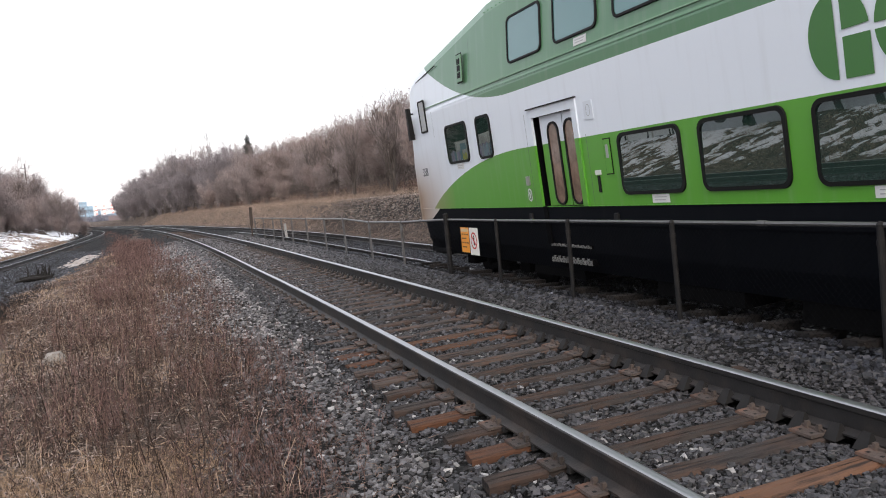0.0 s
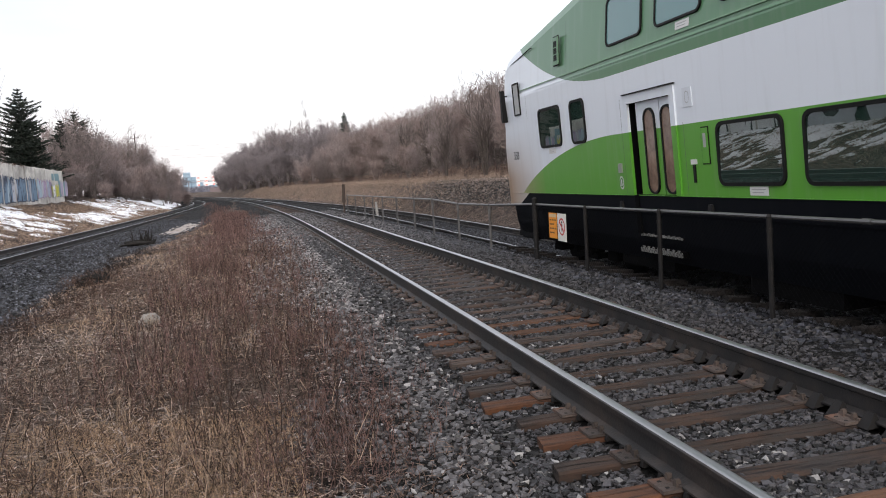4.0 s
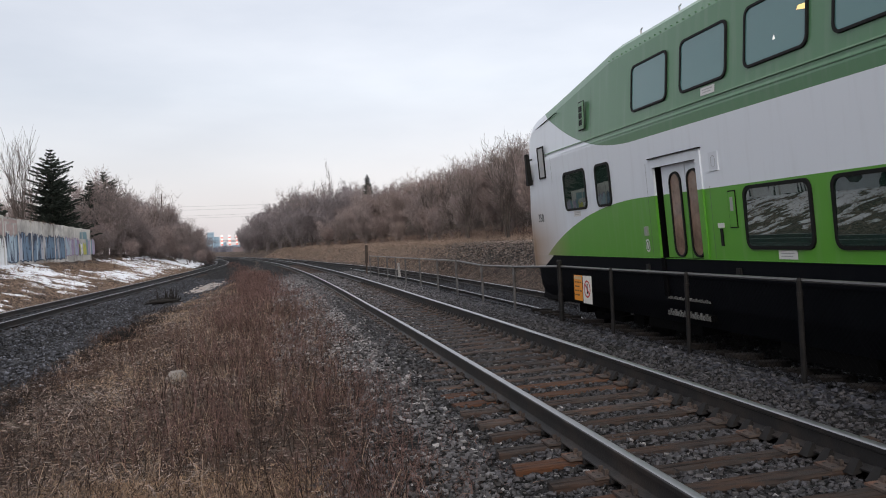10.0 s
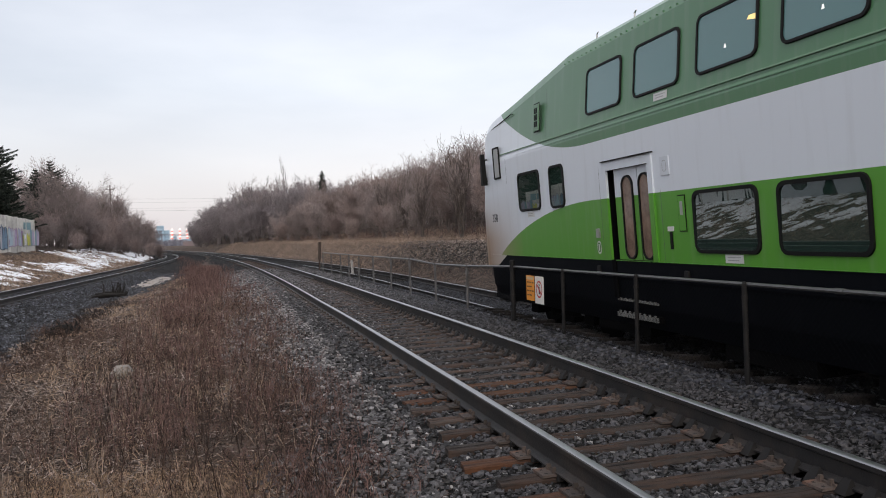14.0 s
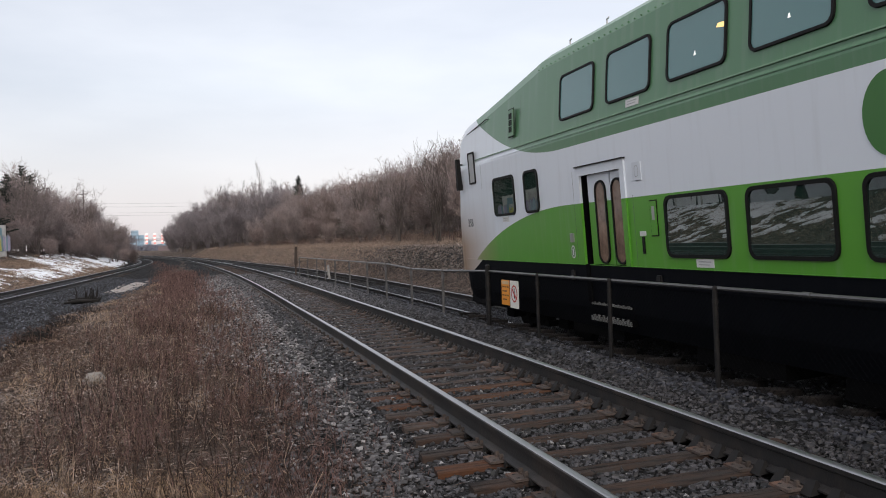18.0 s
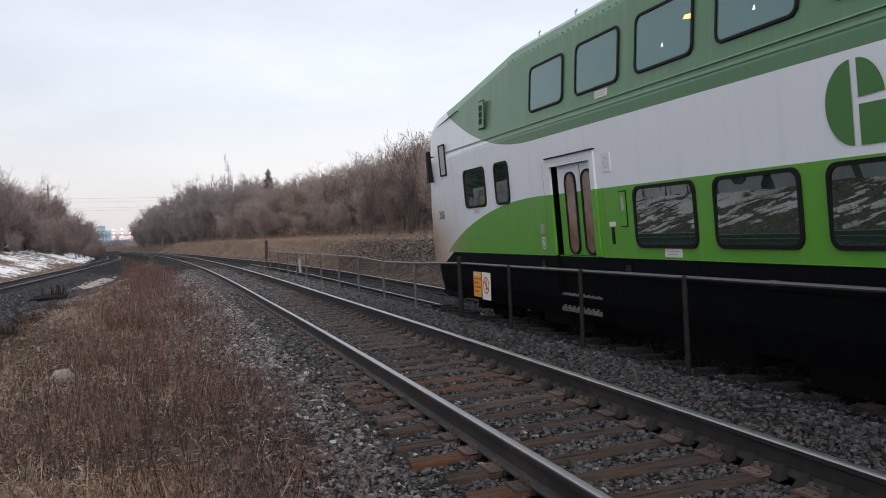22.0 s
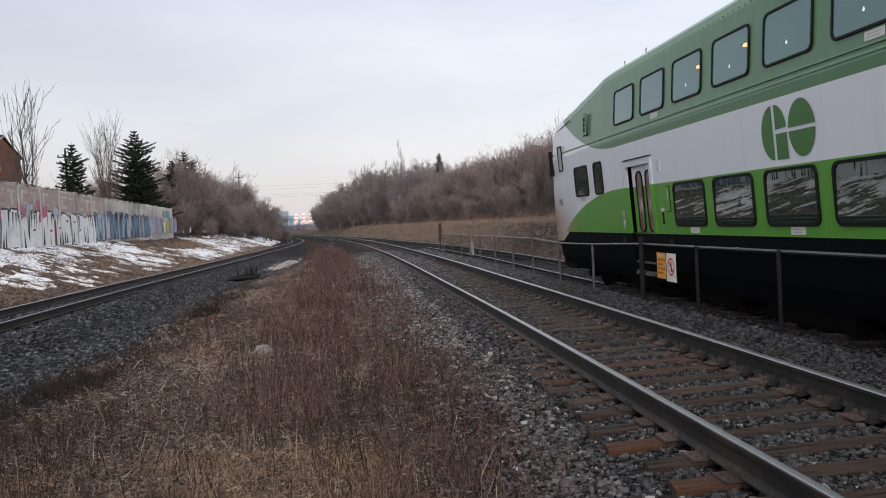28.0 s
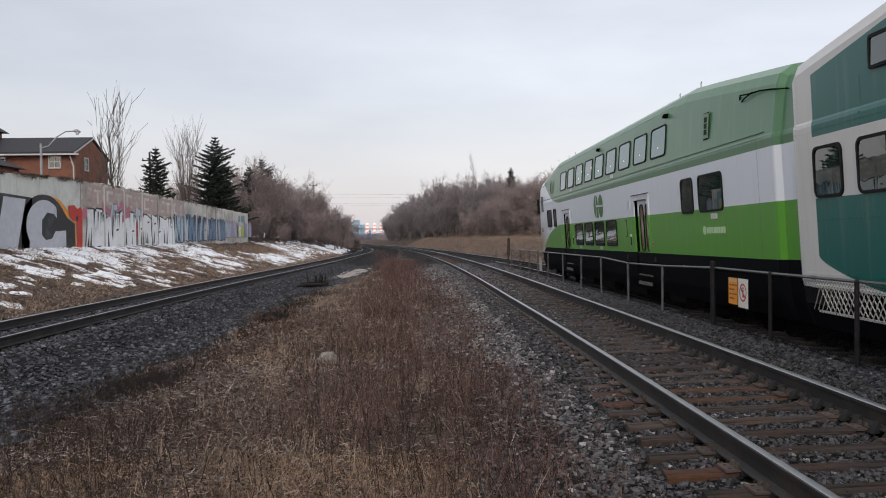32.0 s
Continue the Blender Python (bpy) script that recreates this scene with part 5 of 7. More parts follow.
def slabs(y0, y1, z0, z1, fills, edge, seed, n, line=0.07, slit=0.05):
    """A band of jagged letters: close-set leaning slabs with waists, dark edges and narrow dark slits."""
    r = random.Random(seed)
    out = []
    step = (y1 - y0) / n
    for i in range(n):
        a, c = y0 + step * (i - 0.06), y0 + step * (i + 1.04)
        lean, waist = step * r.uniform(-0.22, 0.3), step * r.uniform(-0.1, 0.14)
        zm = (z0 + z1) / 2 + r.uniform(-0.2, 0.2)
        top = [z1 - r.uniform(0, 0.3) for _ in range(3)]
        bot = [z0 + r.uniform(0, 0.16) for _ in range(3)]
        mid = (a + c) / 2 + step * r.uniform(-0.15, 0.15)
        ring = [(a, bot[0]), (mid, bot[1]), (c, bot[2]), (c - waist + lean * 0.5, zm), (c + lean, top[2]), (mid + lean, top[1] - r.uniform(0, 0.22)), (a + lean, top[0]), (a + waist + lean * 0.5, zm + 0.1)]
        cy, cz = sum(p[0] for p in ring) / 8, sum(p[1] for p in ring) / 8
        wide = [(cy + (p[0] - cy) * (1 + 2 * line / step), cz + (p[1] - cz) * (1 + 2 * line / (z1 - z0))) for p in ring]
        up = 0.5 * (i % 2)
        out += [(edge, up, wide), (fills[r.randrange(len(fills))], 1.2 + up, ring)]
        for k in range(r.choice((2, 3, 3))):
            u = a + step * (0.2 + 0.28 * k) + r.uniform(-0.05, 0.05) * step
            w = slit * r.uniform(0.6, 1.5)
            if r.random() < 0.5:
                zt, zb = z1 - r.uniform(0.0, 0.25), zm + r.uniform(-0.25, 0.25)
                out.append((edge, 2.4 + up, [(u + lean - w, zt), (u + lean * 0.5, zb), (u + lean + w, zt)]))
            else:
                zt, zb = zm + r.uniform(-0.2, 0.35), z0 + r.uniform(0.0, 0.2)
                out.append((edge, 2.4 + up, [(u - w, zb), (u + w, zb), (u + lean * 0.5 + w * 0.3, zt)]))
        if r.random() < 0.6:
            u, z = a + step * r.uniform(0.2, 0.5), zm + r.uniform(-0.3, 0.35)
            out.append((edge, 2.6 + up, [(u, z), (u + step * 0.34, z + 0.05), (u + step * 0.3, z + 0.13), (u + step * 0.05, z + 0.09)]))
    return out


spray("graffiti", slabs(37.3, 43.6, 1.12, 3.0, ("white",), "black", 6, 6, 0.09, 0.075), "jagged white letters with black edges")
spray("graffiti", [("red", 0.2, [(43.1, 1.6), (44.3, 1.7), (44.2, 2.9), (43.2, 3.05)])], "red patch between the white letters")
spray("graffiti", slabs(44.0, 50.2, 1.15, 2.95, ("white",), "black", 16, 6, 0.09, 0.085), "jagged white letters with black edges")
spray("graffiti", slabs(50.3, 56.4, 1.35, 3.15, ("silver", "ice", "blue", "ice"), "ink", 8, 11, 0.07, 0.085), "pale blue and silver wild letters with dark slits")
spray("graffiti", slabs(56.4, 63.0, 1.4, 3.1, ("ice", "silver", "blue", "blue"), "ink", 18, 12, 0.07, 0.085), "pale blue wild letters with dark slits")
spray("graffiti", slabs(62.9, 67.0, 1.6, 3.0, ("mauve", "silver", "mauve", "ice"), "purple", 9, 7, 0.05, 0.06), "mauve and silver letters")
spray("graffiti", slabs(66.8, 69.2, 1.6, 2.7, ("yellow", "white", "yellow"), "grey", 10, 4, 0.05, 0.05), "yellow and white letters")
spray("graffiti", slabs(69.2, 72.0, 1.6, 3.0, ("ice", "teal", "mauve"), "grey", 11, 4, 0.05, 0.05), "teal and mauve letters")
spray("graffiti", [("teal", 0.2, [(67.2, 2.9), (69.6, 2.85), (69.5, 3.45), (67.3, 3.4)])], "teal block above the yellow letters")
pink, bare_strokes = Build(), Build()
for a, c in zip(joints, joints[1:]):
    if not 36.5 < a < 50:
        continue
    y0, y1 = a + 0.22, c - 0.04
    t = wall_top((y0 + y1) / 2)
    pink.add([(WALL_X + 0.020, y0, t - 1.12), (WALL_X + 0.020, y1, t - 1.16), (WALL_X + 0.020, y1, t - 0.16), (WALL_X + 0.020, y0, t - 0.12)], [(0, 1, 2, 3)])
    w = y1 - y0
    for p0, p1, z0, z1 in ((0.08, 0.42, 0.28, 0.42), (0.08, 0.18, 0.42, 0.815), (0.08, 0.42, 0.82, 0.95), (0.55, 0.92, 0.34, 0.46), (0.68, 0.78, 0.46, 1.0)):
        bare_strokes.add([(WALL_X + 0.024, y0 + w * p0, t - z1), (WALL_X + 0.024, y0 + w * p1, t - z1), (WALL_X + 0.024, y0 + w * p1, t - z0), (WALL_X + 0.024, y0 + w * p0, t - z0)], [(0, 1, 2, 3)])
part("graffiti", pink.mesh("graffiti", M_wall_pink), wall, "faded pink painted band")
part("graffiti", bare_strokes.mesh("graffiti", M_concrete), wall, "pale block strokes in the pink band")

# ---- chain-link fence between the tracks ----
fence = thing("fence", "low chain-link fence with grey steel posts between the tracks", "fence", pose(0, 0, 0))
posts = [2.2, 4.86, 7.56, 9.96, 12.42, 14.8, 17.78, 20.5, 23.3, 25.96, 29.0, 32.2, 34.7, 37.2, 40.3, 43.55]
RAIL_Z = ((0, 0.90), (13, 0.86), (15, 0.86), (17.7, 0.79), (20.6, 0.76), (23.3, 0.84), (44, 0.79))
rf = random.Random(8)
for i, y in enumerate(posts):
    z = ground_z(x_fence(y), y) - 0.05
    big_post = abs(y - 14.8) < 0.1
    top = lerp_table(y, RAIL_Z) + (0.10 if big_post else 0.0)
    b = Build()
    r = 0.048 if big_post else 0.03
    b.tube([(0, 0, 0), (0, 0, top - z)], r, 10)
    b.tube([(0, 0, top - z), (0, 0, top - z + 0.03)], [r * 1.15, r * 0.5], 10)
    b.tube([(0, 0, top - z - 0.16), (0, 0, top - z - 0.12)], r * 1.2, 10)
    if big_post:
        for h in (0.25, 0.55, 0.8):
            b.tube([(0, 0, h), (0, 0, h + 0.03)], r * 1.2, 10)
    part("post", b.mesh("post", M_galvanised if y > 15.5 else M_steel), fence, "", pose(x_fence(y), y, z, rf.uniform(-0.8, 0.8), rf.uniform(-0.8, 0.8), 0))
b = Build()
b.tube([(x_fence(y) + 0.02, y, lerp_table(y, RAIL_Z) + 0.0) for y in posts], 0.022, 8)
for y in (6.2, 11.1, 16.4, 22.0):
    z = lerp_table(y, RAIL_Z)
    b.tube([(x_fence(y) + 0.02, y - 0.06, z), (x_fence(y) + 0.02, y + 0.06, z)], 0.029, 8)
part("top_rail", b.mesh("top_rail", M_rail_tube), fence, "thin top tube, bent downwards in places")
M_wire = material("dull_fence_wire", (0.005, 0.005, 0.0055), 0.85, spec=0.08)
for y0, y1 in zip(posts, posts[1:]):
    b = Build()
    step = 0.075 if y0 < 24 else 0.16
    za, zb = ground_z(x_fence(y0), y0) + 0.04, lerp_table((y0 + y1) / 2, RAIL_Z) - 0.03
    h = zb - za
    k = int((y1 - y0 + h) / step)
    for i in range(k):
        for s in (0, 1):
            ya = y0 - h + i * step
            p, q = (ya, za), (ya + h, zb)
            if p[0] < y0:
                p = (y0, za + (y0 - ya))
            if q[0] > y1:
                q = (y1, zb - (ya + h - y1))
            if p[0] >= q[0]:
                continue
            if s:
                p, q = (y0 + y1 - p[0], p[1]), (y0 + y1 - q[0], q[1])
            b.tube([(x_fence(p[0]) + 0.03, p[0], p[1]), (x_fence(q[0]) + 0.03, q[0], q[1])], 0.0015, 3, cap=False)
    b.tube([(x_fence(y0) + 0.03, y0, za), (x_fence(y1) + 0.03, y1, za + 0.02)], 0.004, 4)
    part("mesh_panel", b.mesh("mesh_panel", M_wire), fence)
M_old_wood = material("weathered_brown_wood", (0.045, 0.032, 0.026), 0.9, vary=0.3, bump=0.4)
b = Build()
b.box(-0.085, -0.085, 0.75, 0.085, 0.085, 1.72, taper=0.02)
b.box(-0.04, -0.04, 0, 0.04, 0.04, 0.76)
tagged(new("wooden_post", b.mesh("wooden_post", M_old_wood)), "weathered brown wooden post at the end of the fence", "post").matrix_basis = pose(4.72, 44.1, -0.35, 0, 2, 0)
b = Build()
b.box(-0.07, -0.04, 0, 0.07, 0.04, 1.05, taper=0.008)
tagged(new("marker_post", b.mesh("marker_post", material("weathered_white_paint", (0.30, 0.29, 0.28), 0.7, vary=0.2))), "short white painted marker post beside the track", "post").matrix_basis = pose(6.5, 44.0, -0.72, 0, -3, 0)

# two notices on the fence
M_sign_orange = material("orange_notice", (0.72, 0.27, 0.02), 0.5, vary=0.1)
M_sign_white = material("white_notice", (0.68, 0.67, 0.63), 0.5, vary=0.08)
M_red_ring = material("red_print", (0.45, 0.03, 0.025), 0.5)
M_sign_print = material("dark_print", (0.16, 0.07, 0.015), 0.6)
SIGN_M = pose(x_fence(13.5) - 0.06, 13.5, 0.51, 90, 0, -90)
b = Build()
b.box(-0.42, -0.22, 0, -0.03, 0.225, 0.008, 0)
b.box(-0.40, 0.15, 0.008, -0.05, 0.205, 0.0095, 2)
for i in range(4):
    for k in range(3 - i % 2):
        b.box(-0.38 + k * 0.12, 0.09 - i * 0.075, 0.008, -0.29 + k * 0.12 + 0.02 * (i % 2), 0.115 - i * 0.075, 0.0095, 1)
sg = thing("warning_sign", "orange and white warning notices hung on the fence", "sign", SIGN_M)
part("orange_board", b.mesh("orange_board", [M_sign_orange, M_sign_print, material("pale_strip", (0.55, 0.42, 0.25), 0.5)]), sg, "orange board with lines of print")
b = Build()
b.box(0.02, -0.25, 0, 0.42, 0.225, 0.008, 0)
ring_o = [(0.22 + 0.15 * math.cos(radians(a)), 0.0 + 0.15 * math.sin(radians(a))) for a in range(0, 360, 12)]
ring_i = [(0.22 + 0.12 * math.cos(radians(a)), 0.0 + 0.12 * math.sin(radians(a))) for a in range(0, 360, 12)]
k = len(ring_o)
b.add([(x, y, 0.0095) for x, y in ring_o + ring_i], [(s, (s + 1) % k, k + (s + 1) % k, k + s) for s in range(k)], 1)
b.add([(0.13, 0.10, .011), (0.10, 0.075, .011), (0.31, -0.10, .011), (0.34, -0.075, .011)], [(0, 1, 2, 3)], 1)
b.box(0.205, -0.08, 0.008, 0.245, 0.05, 0.0098, 2)
b.tube([(0.225, 0.075, 0.008), (0.225, 0.075, 0.0098)], 0.022, 10, 2)
part("white_board", b.mesh("white_board", [M_sign_white, M_red_ring, M_rubber]), sg, "white board with a red prohibition ring")

# ---- fast scatter meshes ----


def quads_mesh(name, v, f, mat):
    v, f = np.asarray(v, np.float32), np.asarray(f, np.int32)
    me = bpy.data.meshes.new(name)
    me.vertices.add(len(v))
    me.vertices.foreach_set("co", v.ravel())
    me.loops.add(f.size)
    me.loops.foreach_set("vertex_index", f.ravel())
    me.polygons.add(len(f))
    me.polygons.foreach_set("loop_start", np.arange(0, f.size, f.shape[1], dtype=np.int32))
    me.materials.append(mat)
    me.update(calc_edges=True)
    me.shade_flat()
    return me


def ribbons(p, q, w0, w1, rng):
    """Thin tapering strips from p to q."""
    p, q = np.asarray(p), np.asarray(q)
    d = q - p
    a = rng.normal(size=p.shape)
    s = np.cross(d, a)
    s /= np.linalg.norm(s, axis=1)[:, None] + 1e-9
    w0, w1 = np.broadcast_to(w0, len(p))[:, None], np.broadcast_to(w1, len(p))[:, None]
    v = np.stack([p - s * w0, p + s * w0, q + s * w1, q - s * w1], 1).reshape(-1, 3)
    f = np.arange(len(v)).reshape(-1, 4)
    return v, f


def join(parts):
    vs, fs, k = [], [], 0
    for v, f in parts:
        vs.append(v)
        fs.append(f + k)
        k += len(v)
    return np.concatenate(vs), np.concatenate(fs)


gz_vec = np.vectorize(ground_z)
gr_vec = np.vectorize(gravel_amount)
rng = np.random.default_rng(4)

# ballast stones: a jittered block each
CUBE = np.array([(-1, -1, -1), (1, -1, -1), (1, 1, -1), (-1, 1, -1), (-1, -1, 1), (1, -1, 1), (1, 1, 1), (-1, 1, 1)], float)
CUBE_F = np.array([(4, 5, 6, 7), (0, 1, 5, 4), (1, 2, 6, 5), (2, 3, 7, 6), (3, 0, 4, 7)])


def stones(name, x, y, size, label, mat):
    """Sharp broken stones: each a jittered block with its top edges knocked off."""
    z = gz_vec(x, y)
    k = len(x)
    shape = CUBE[None] * rng.uniform(0.35, 1.0, (k, 8, 3)) * np.stack([rng.uniform(0.7, 1.35, k), rng.uniform(0.55, 1.0, k), rng.uniform(0.4, 0.9, k)], 1)[:, None, :]
    a = rng.uniform(0, 2 * np.pi, k)
    t = rng.uniform(-0.9, 0.9, k)
    ca, sa, ct, st = np.cos(a), np.sin(a), np.cos(t), np.sin(t)
    X, Y, Z = shape[..., 0], shape[..., 1], shape[..., 2]
    Y, Z = Y * ct[:, None] - Z * st[:, None], Y * st[:, None] + Z * ct[:, None]
    X, Y = X * ca[:, None] - Y * sa[:, None], X * sa[:, None] + Y * ca[:, None]
    v = np.stack([X, Y, Z], 2) * size[:, None, None] + np.stack([x, y, z + size * 0.42], 1)[:, None, :]
    f = (CUBE_F[None] + 8 * np.arange(k)[:, None, None]).reshape(-1, 4)
    tagged(new(name, quads_mesh(name, v.reshape(-1, 3), f, mat)), label, "ballast", kind="stuff")


def spread(n, x0, x1, y0, y1, power=1.6, keep=None):
    y = y0 + (y1 - y0) * rng.random(n) ** power
    x = rng.uniform(x0, x1, n)
    return x, y


bend_vec = np.vectorize(bend)
tie_y = np.array(NEAR_TIES)


def on_tie(u, y):
    d = np.abs(y[:, None] - tie_y[None]).min(1)
    return (np.abs(u) < 1.33) & (d < rng.uniform(0.055, 0.098, len(y)))


u, y = spread(138000, -2.9, 2.3, 2.8, 50, 2.3)
x = 3.417 + bend_vec(y) + u
size = (0.0075 + 0.018 * rng.random(len(x)) ** 1.7) * (1 + 0.03 * y)
ok = (gr_vec(x, y) + rng.uniform(-0.3, 0.3, len(x)) > 0.4) & ((u > -1.9) | (rng.random(len(u)) < 0.55)) & ~(np.abs(np.abs(u) - 0.7525) < 0.10) & (~on_tie(u, y) | (rng.random(len(x)) < np.where(np.abs(u) < 0.6, 0.42, 0.10) * np.clip(0.6 + 0.05 * y, 0.6, 1.8)))
inner = ok & (u > -1.45) & (y < 20 + 8 * rng.random(len(y)))
outer = ok & ~inner
stones("ballast_stones", x[inner], y[inner], size[inner], "loose dark grey crushed stone round the near track", M_stone_track)
stones("ballast_stones", x[outer], y[outer], size[outer], "grey crushed stone on the ballast shoulder and down the track", M_stone)
pale = np.flatnonzero(ok & (u < 0))[::13]
stones("ballast_stones", x[pale] + 0.03, y[pale] + 0.02, size[pale], "scattered pale stones in the ballast", M_stone_pale)
k = 15000
y = rng.uniform(-6, 3.2, k)
u = rng.uniform(-2.2, 2.4, k)
ok = (np.abs(np.abs(u) - 0.7525) > 0.1) & ~on_tie(u, y)
x = 3.417 + bend_vec(y) + u
stones("ballast_stones", x[ok], y[ok], rng.uniform(0.012, 0.034, ok.sum()), "loose dark grey crushed stone round the near track", M_stone_track)
u, y = spread(20000, -3.1, -1.45, 2.5, 45, 1.5)
ok = y > 5 + 9 * rng.random(len(y)) ** 0.7
u, y = u[ok], y[ok]
x = 3.417 + bend_vec(y) + u
stones("ballast_stones", x, y, (0.009 + 0.021 * rng.random(len(x)) ** 1.6) * (1 + 0.025 * y), "dusty grey stones on the ballast shoulder", M_stone_tan)
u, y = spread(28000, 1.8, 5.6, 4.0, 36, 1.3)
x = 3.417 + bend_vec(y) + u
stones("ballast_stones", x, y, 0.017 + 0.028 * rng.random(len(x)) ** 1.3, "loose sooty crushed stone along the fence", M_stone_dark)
pale = np.arange(0, len(x), 9)
stones("ballast_stones", x[pale] + 0.03, y[pale], rng.uniform(0.014, 0.034, len(pale)), "scattered grey stones along the fence", M_stone_mid)
u, y = spread(36000, -2.0, 5.0, 8.0, 60, 1.5)
x = np.vectorize(x_left)(y) + u
ok = (np.abs(np.abs(u) - 0.7525) > 0.12) & (gr_vec(x, y) + rng.uniform(-0.3, 0.3, len(u)) > 0.4)
stones("ballast_stones", x[ok], y[ok], (0.014 + 0.028 * rng.random(ok.sum()) ** 1.4) * (1 + 0.008 * y[ok]), "loose dark grey crushed stone of the far track", M_stone_dark)
pale = np.flatnonzero(ok)[::4]
stones("ballast_stones", x[pale] + 0.05, y[pale], rng.uniform(0.018, 0.044, len(pale)), "scattered lighter stones beside the far track", M_stone_mid)
y = rng.uniform(20, 60, 9000)
x = 12.4 + bend_vec(y) + rng.uniform(0, 4.3, 9000)
stones("bank_stones", x, y, rng.uniform(0.025, 0.07, 9000), "rough brown-grey stones on the embankment", material("bank_stone", (0.115, 0.100, 0.092), 0.95, vary=0.3, per_island=0.8, spec=0.2))

# snow left on the western bank: streaks that run down the slope, thicker below the wall


def snow_cover(x, y):
    """Above 0 snow lies, below 0 the grass shows."""
    lo, hi = x_left(y) - 2.5, WALL_X + 0.12 + (-0.4 if y < 72 else -6)
    s = (x - lo) / (hi - lo)
    u, v = 0.62 * x + 0.78 * y, 0.78 * x - 0.62 * y
    streak = noise.noise(Vector((u * 0.55, v * 1.35, 2.0))) * 0.75 + noise.noise(Vector((u * 1.5, v * 3.2, 7.0))) * 0.65
    broad = noise.noise(Vector((x * 0.22, y * 0.13, 4.0))) * 0.55
    crumb = noise.noise(Vector((x * 5.5, y * 4.2, 9.0))) * 0.40
    far = max(0.0, min(1.0, (y - 52) / 14))
    near_bias = lerp_table(s, ((0.0, -0.9), (0.12, -0.25), (0.3, -0.14), (0.5, -0.06), (0.72, 0.12), (0.9, 0.22), (0.96, 0.0), (1.0, -0.6)))
    far_bias = lerp_table(s, ((0.0, -0.4), (0.1, 0.2), (0.3, 0.38), (0.42, 0.05), (0.55, -0.7), (1.0, -1.3)))
    end = max(0.0, min(1.0, (y - 92) / 10))
    far_bias = far_bias * (1 - end) + end * lerp_table(s, ((0.0, -0.2), (0.05, 0.45), (0.2, 0.4), (0.34, -0.4), (1.0, -1.3)))
    return streak + broad + crumb + near_bias * (1 - far) + far_bias * far


M_snow = material("old_snow", (0.86, 0.88, 0.91), 0.75, vary=0.08, scale=6, bump=0.5, bump_scale=9, second=(0.60, 0.59, 0.60), second_scale=2.2, second_amount=0.4)
sx = np.arange(0, 1.0001, 1 / 54)
sy = np.concatenate([np.arange(8, 60, 0.13), np.arange(60, 100, 0.26), np.arange(100, 150, 0.7)])
sv = []
for yy in sy:
    lo, hi = x_left(yy) - 2.5, WALL_X + 0.12 + (-0.4 if yy < 72 else -6)
    for s in sx:
        xx = lo + (hi - lo) * s
        c = snow_cover(xx, yy)
        sv.append((xx, yy, ground_z(xx, yy) + max(-0.14, min(0.075, 0.05 * math.tanh(c * 4) + 0.02 * c if c > 0 else c * 0.3)) - 0.003))
kx = len(sx)
sf = [(j * kx + i, j * kx + i + 1, (j + 1) * kx + i + 1, (j + 1) * kx + i) for j in range(len(sy) - 1) for i in range(kx - 1)]
tagged(new("snow", mesh_of("snow", sv, [q[::-1] for q in sf], M_snow, smooth=True)), "patches of old melting snow on the grassy bank", "snow", kind="stuff")
# one thin dull patch between the tracks
M_snow_dull = material("dirty_thin_snow", (0.34, 0.31, 0.29), 0.85, vary=0.3, scale=5, bump=0.3, second=(0.24, 0.19, 0.155), second_scale=1.6, second_amount=0.6)
sv, sf = [], []
for j in range(25):
    for i in range(13):
        px, py = -4.6 + 1.5 * i / 12, 41.0 + 12.0 * j / 24
        e = 1 - ((i - 6) / 6) ** 2 - ((j - 12) / 12) ** 2
        h = 0.07 * e + 0.17 * noise.noise(Vector((px * 3.1, py * 0.9, 4.0))) + 0.12 * noise.noise(Vector((px * 7.0, py * 2.2, 8.0)))
        sv.append((px, py, ground_z(px, py) + max(-0.15, min(0.05, h - 0.02)) + 0.03))
for j in range(24):
    for i in range(12):
        sf.append((j * 13 + i, j * 13 + i + 1, j * 13 + i + 14, j * 13 + i + 13))
tagged(new("snow_patch", mesh_of("snow_patch", sv, sf, M_snow_dull, smooth=True)), "thin dirty snow patch between the tracks", "snow", kind="stuff")

# ---- dry weeds and grass ----
M_weed = material("dry_weed_stalks", (0.125, 0.078, 0.070), 0.9, spec=0.2, per_island=0.85)
M_weed_dark = material("dark_dead_stalks", (0.085, 0.055, 0.044), 0.9, spec=0.2, per_island=0.85)
M_weed_pale = material("pale_dry_stalks", (0.25, 0.185, 0.14), 0.9, spec=0.2, per_island=0.85)
M_twig_fine = material("fine_dark_weeds", (0.035, 0.027, 0.024), 0.95, spec=0.1, per_island=0.5)
M_stalk_black = material("blackened_dead_stalks", (0.040, 0.027, 0.023), 0.9, spec=0.2, per_island=0.5)
M_straw = material("dry_straw_grass", (0.32, 0.23, 0.165), 0.9, spec=0.2, per_island=0.6)
M_bank_tan = material("tan_bank_grass", (0.32, 0.235, 0.178), 0.9, spec=0.2, per_island=0.5)
M_straw_dark = material("matted_brown_grass", (0.135, 0.096, 0.079), 0.9, spec=0.2, per_island=0.85)


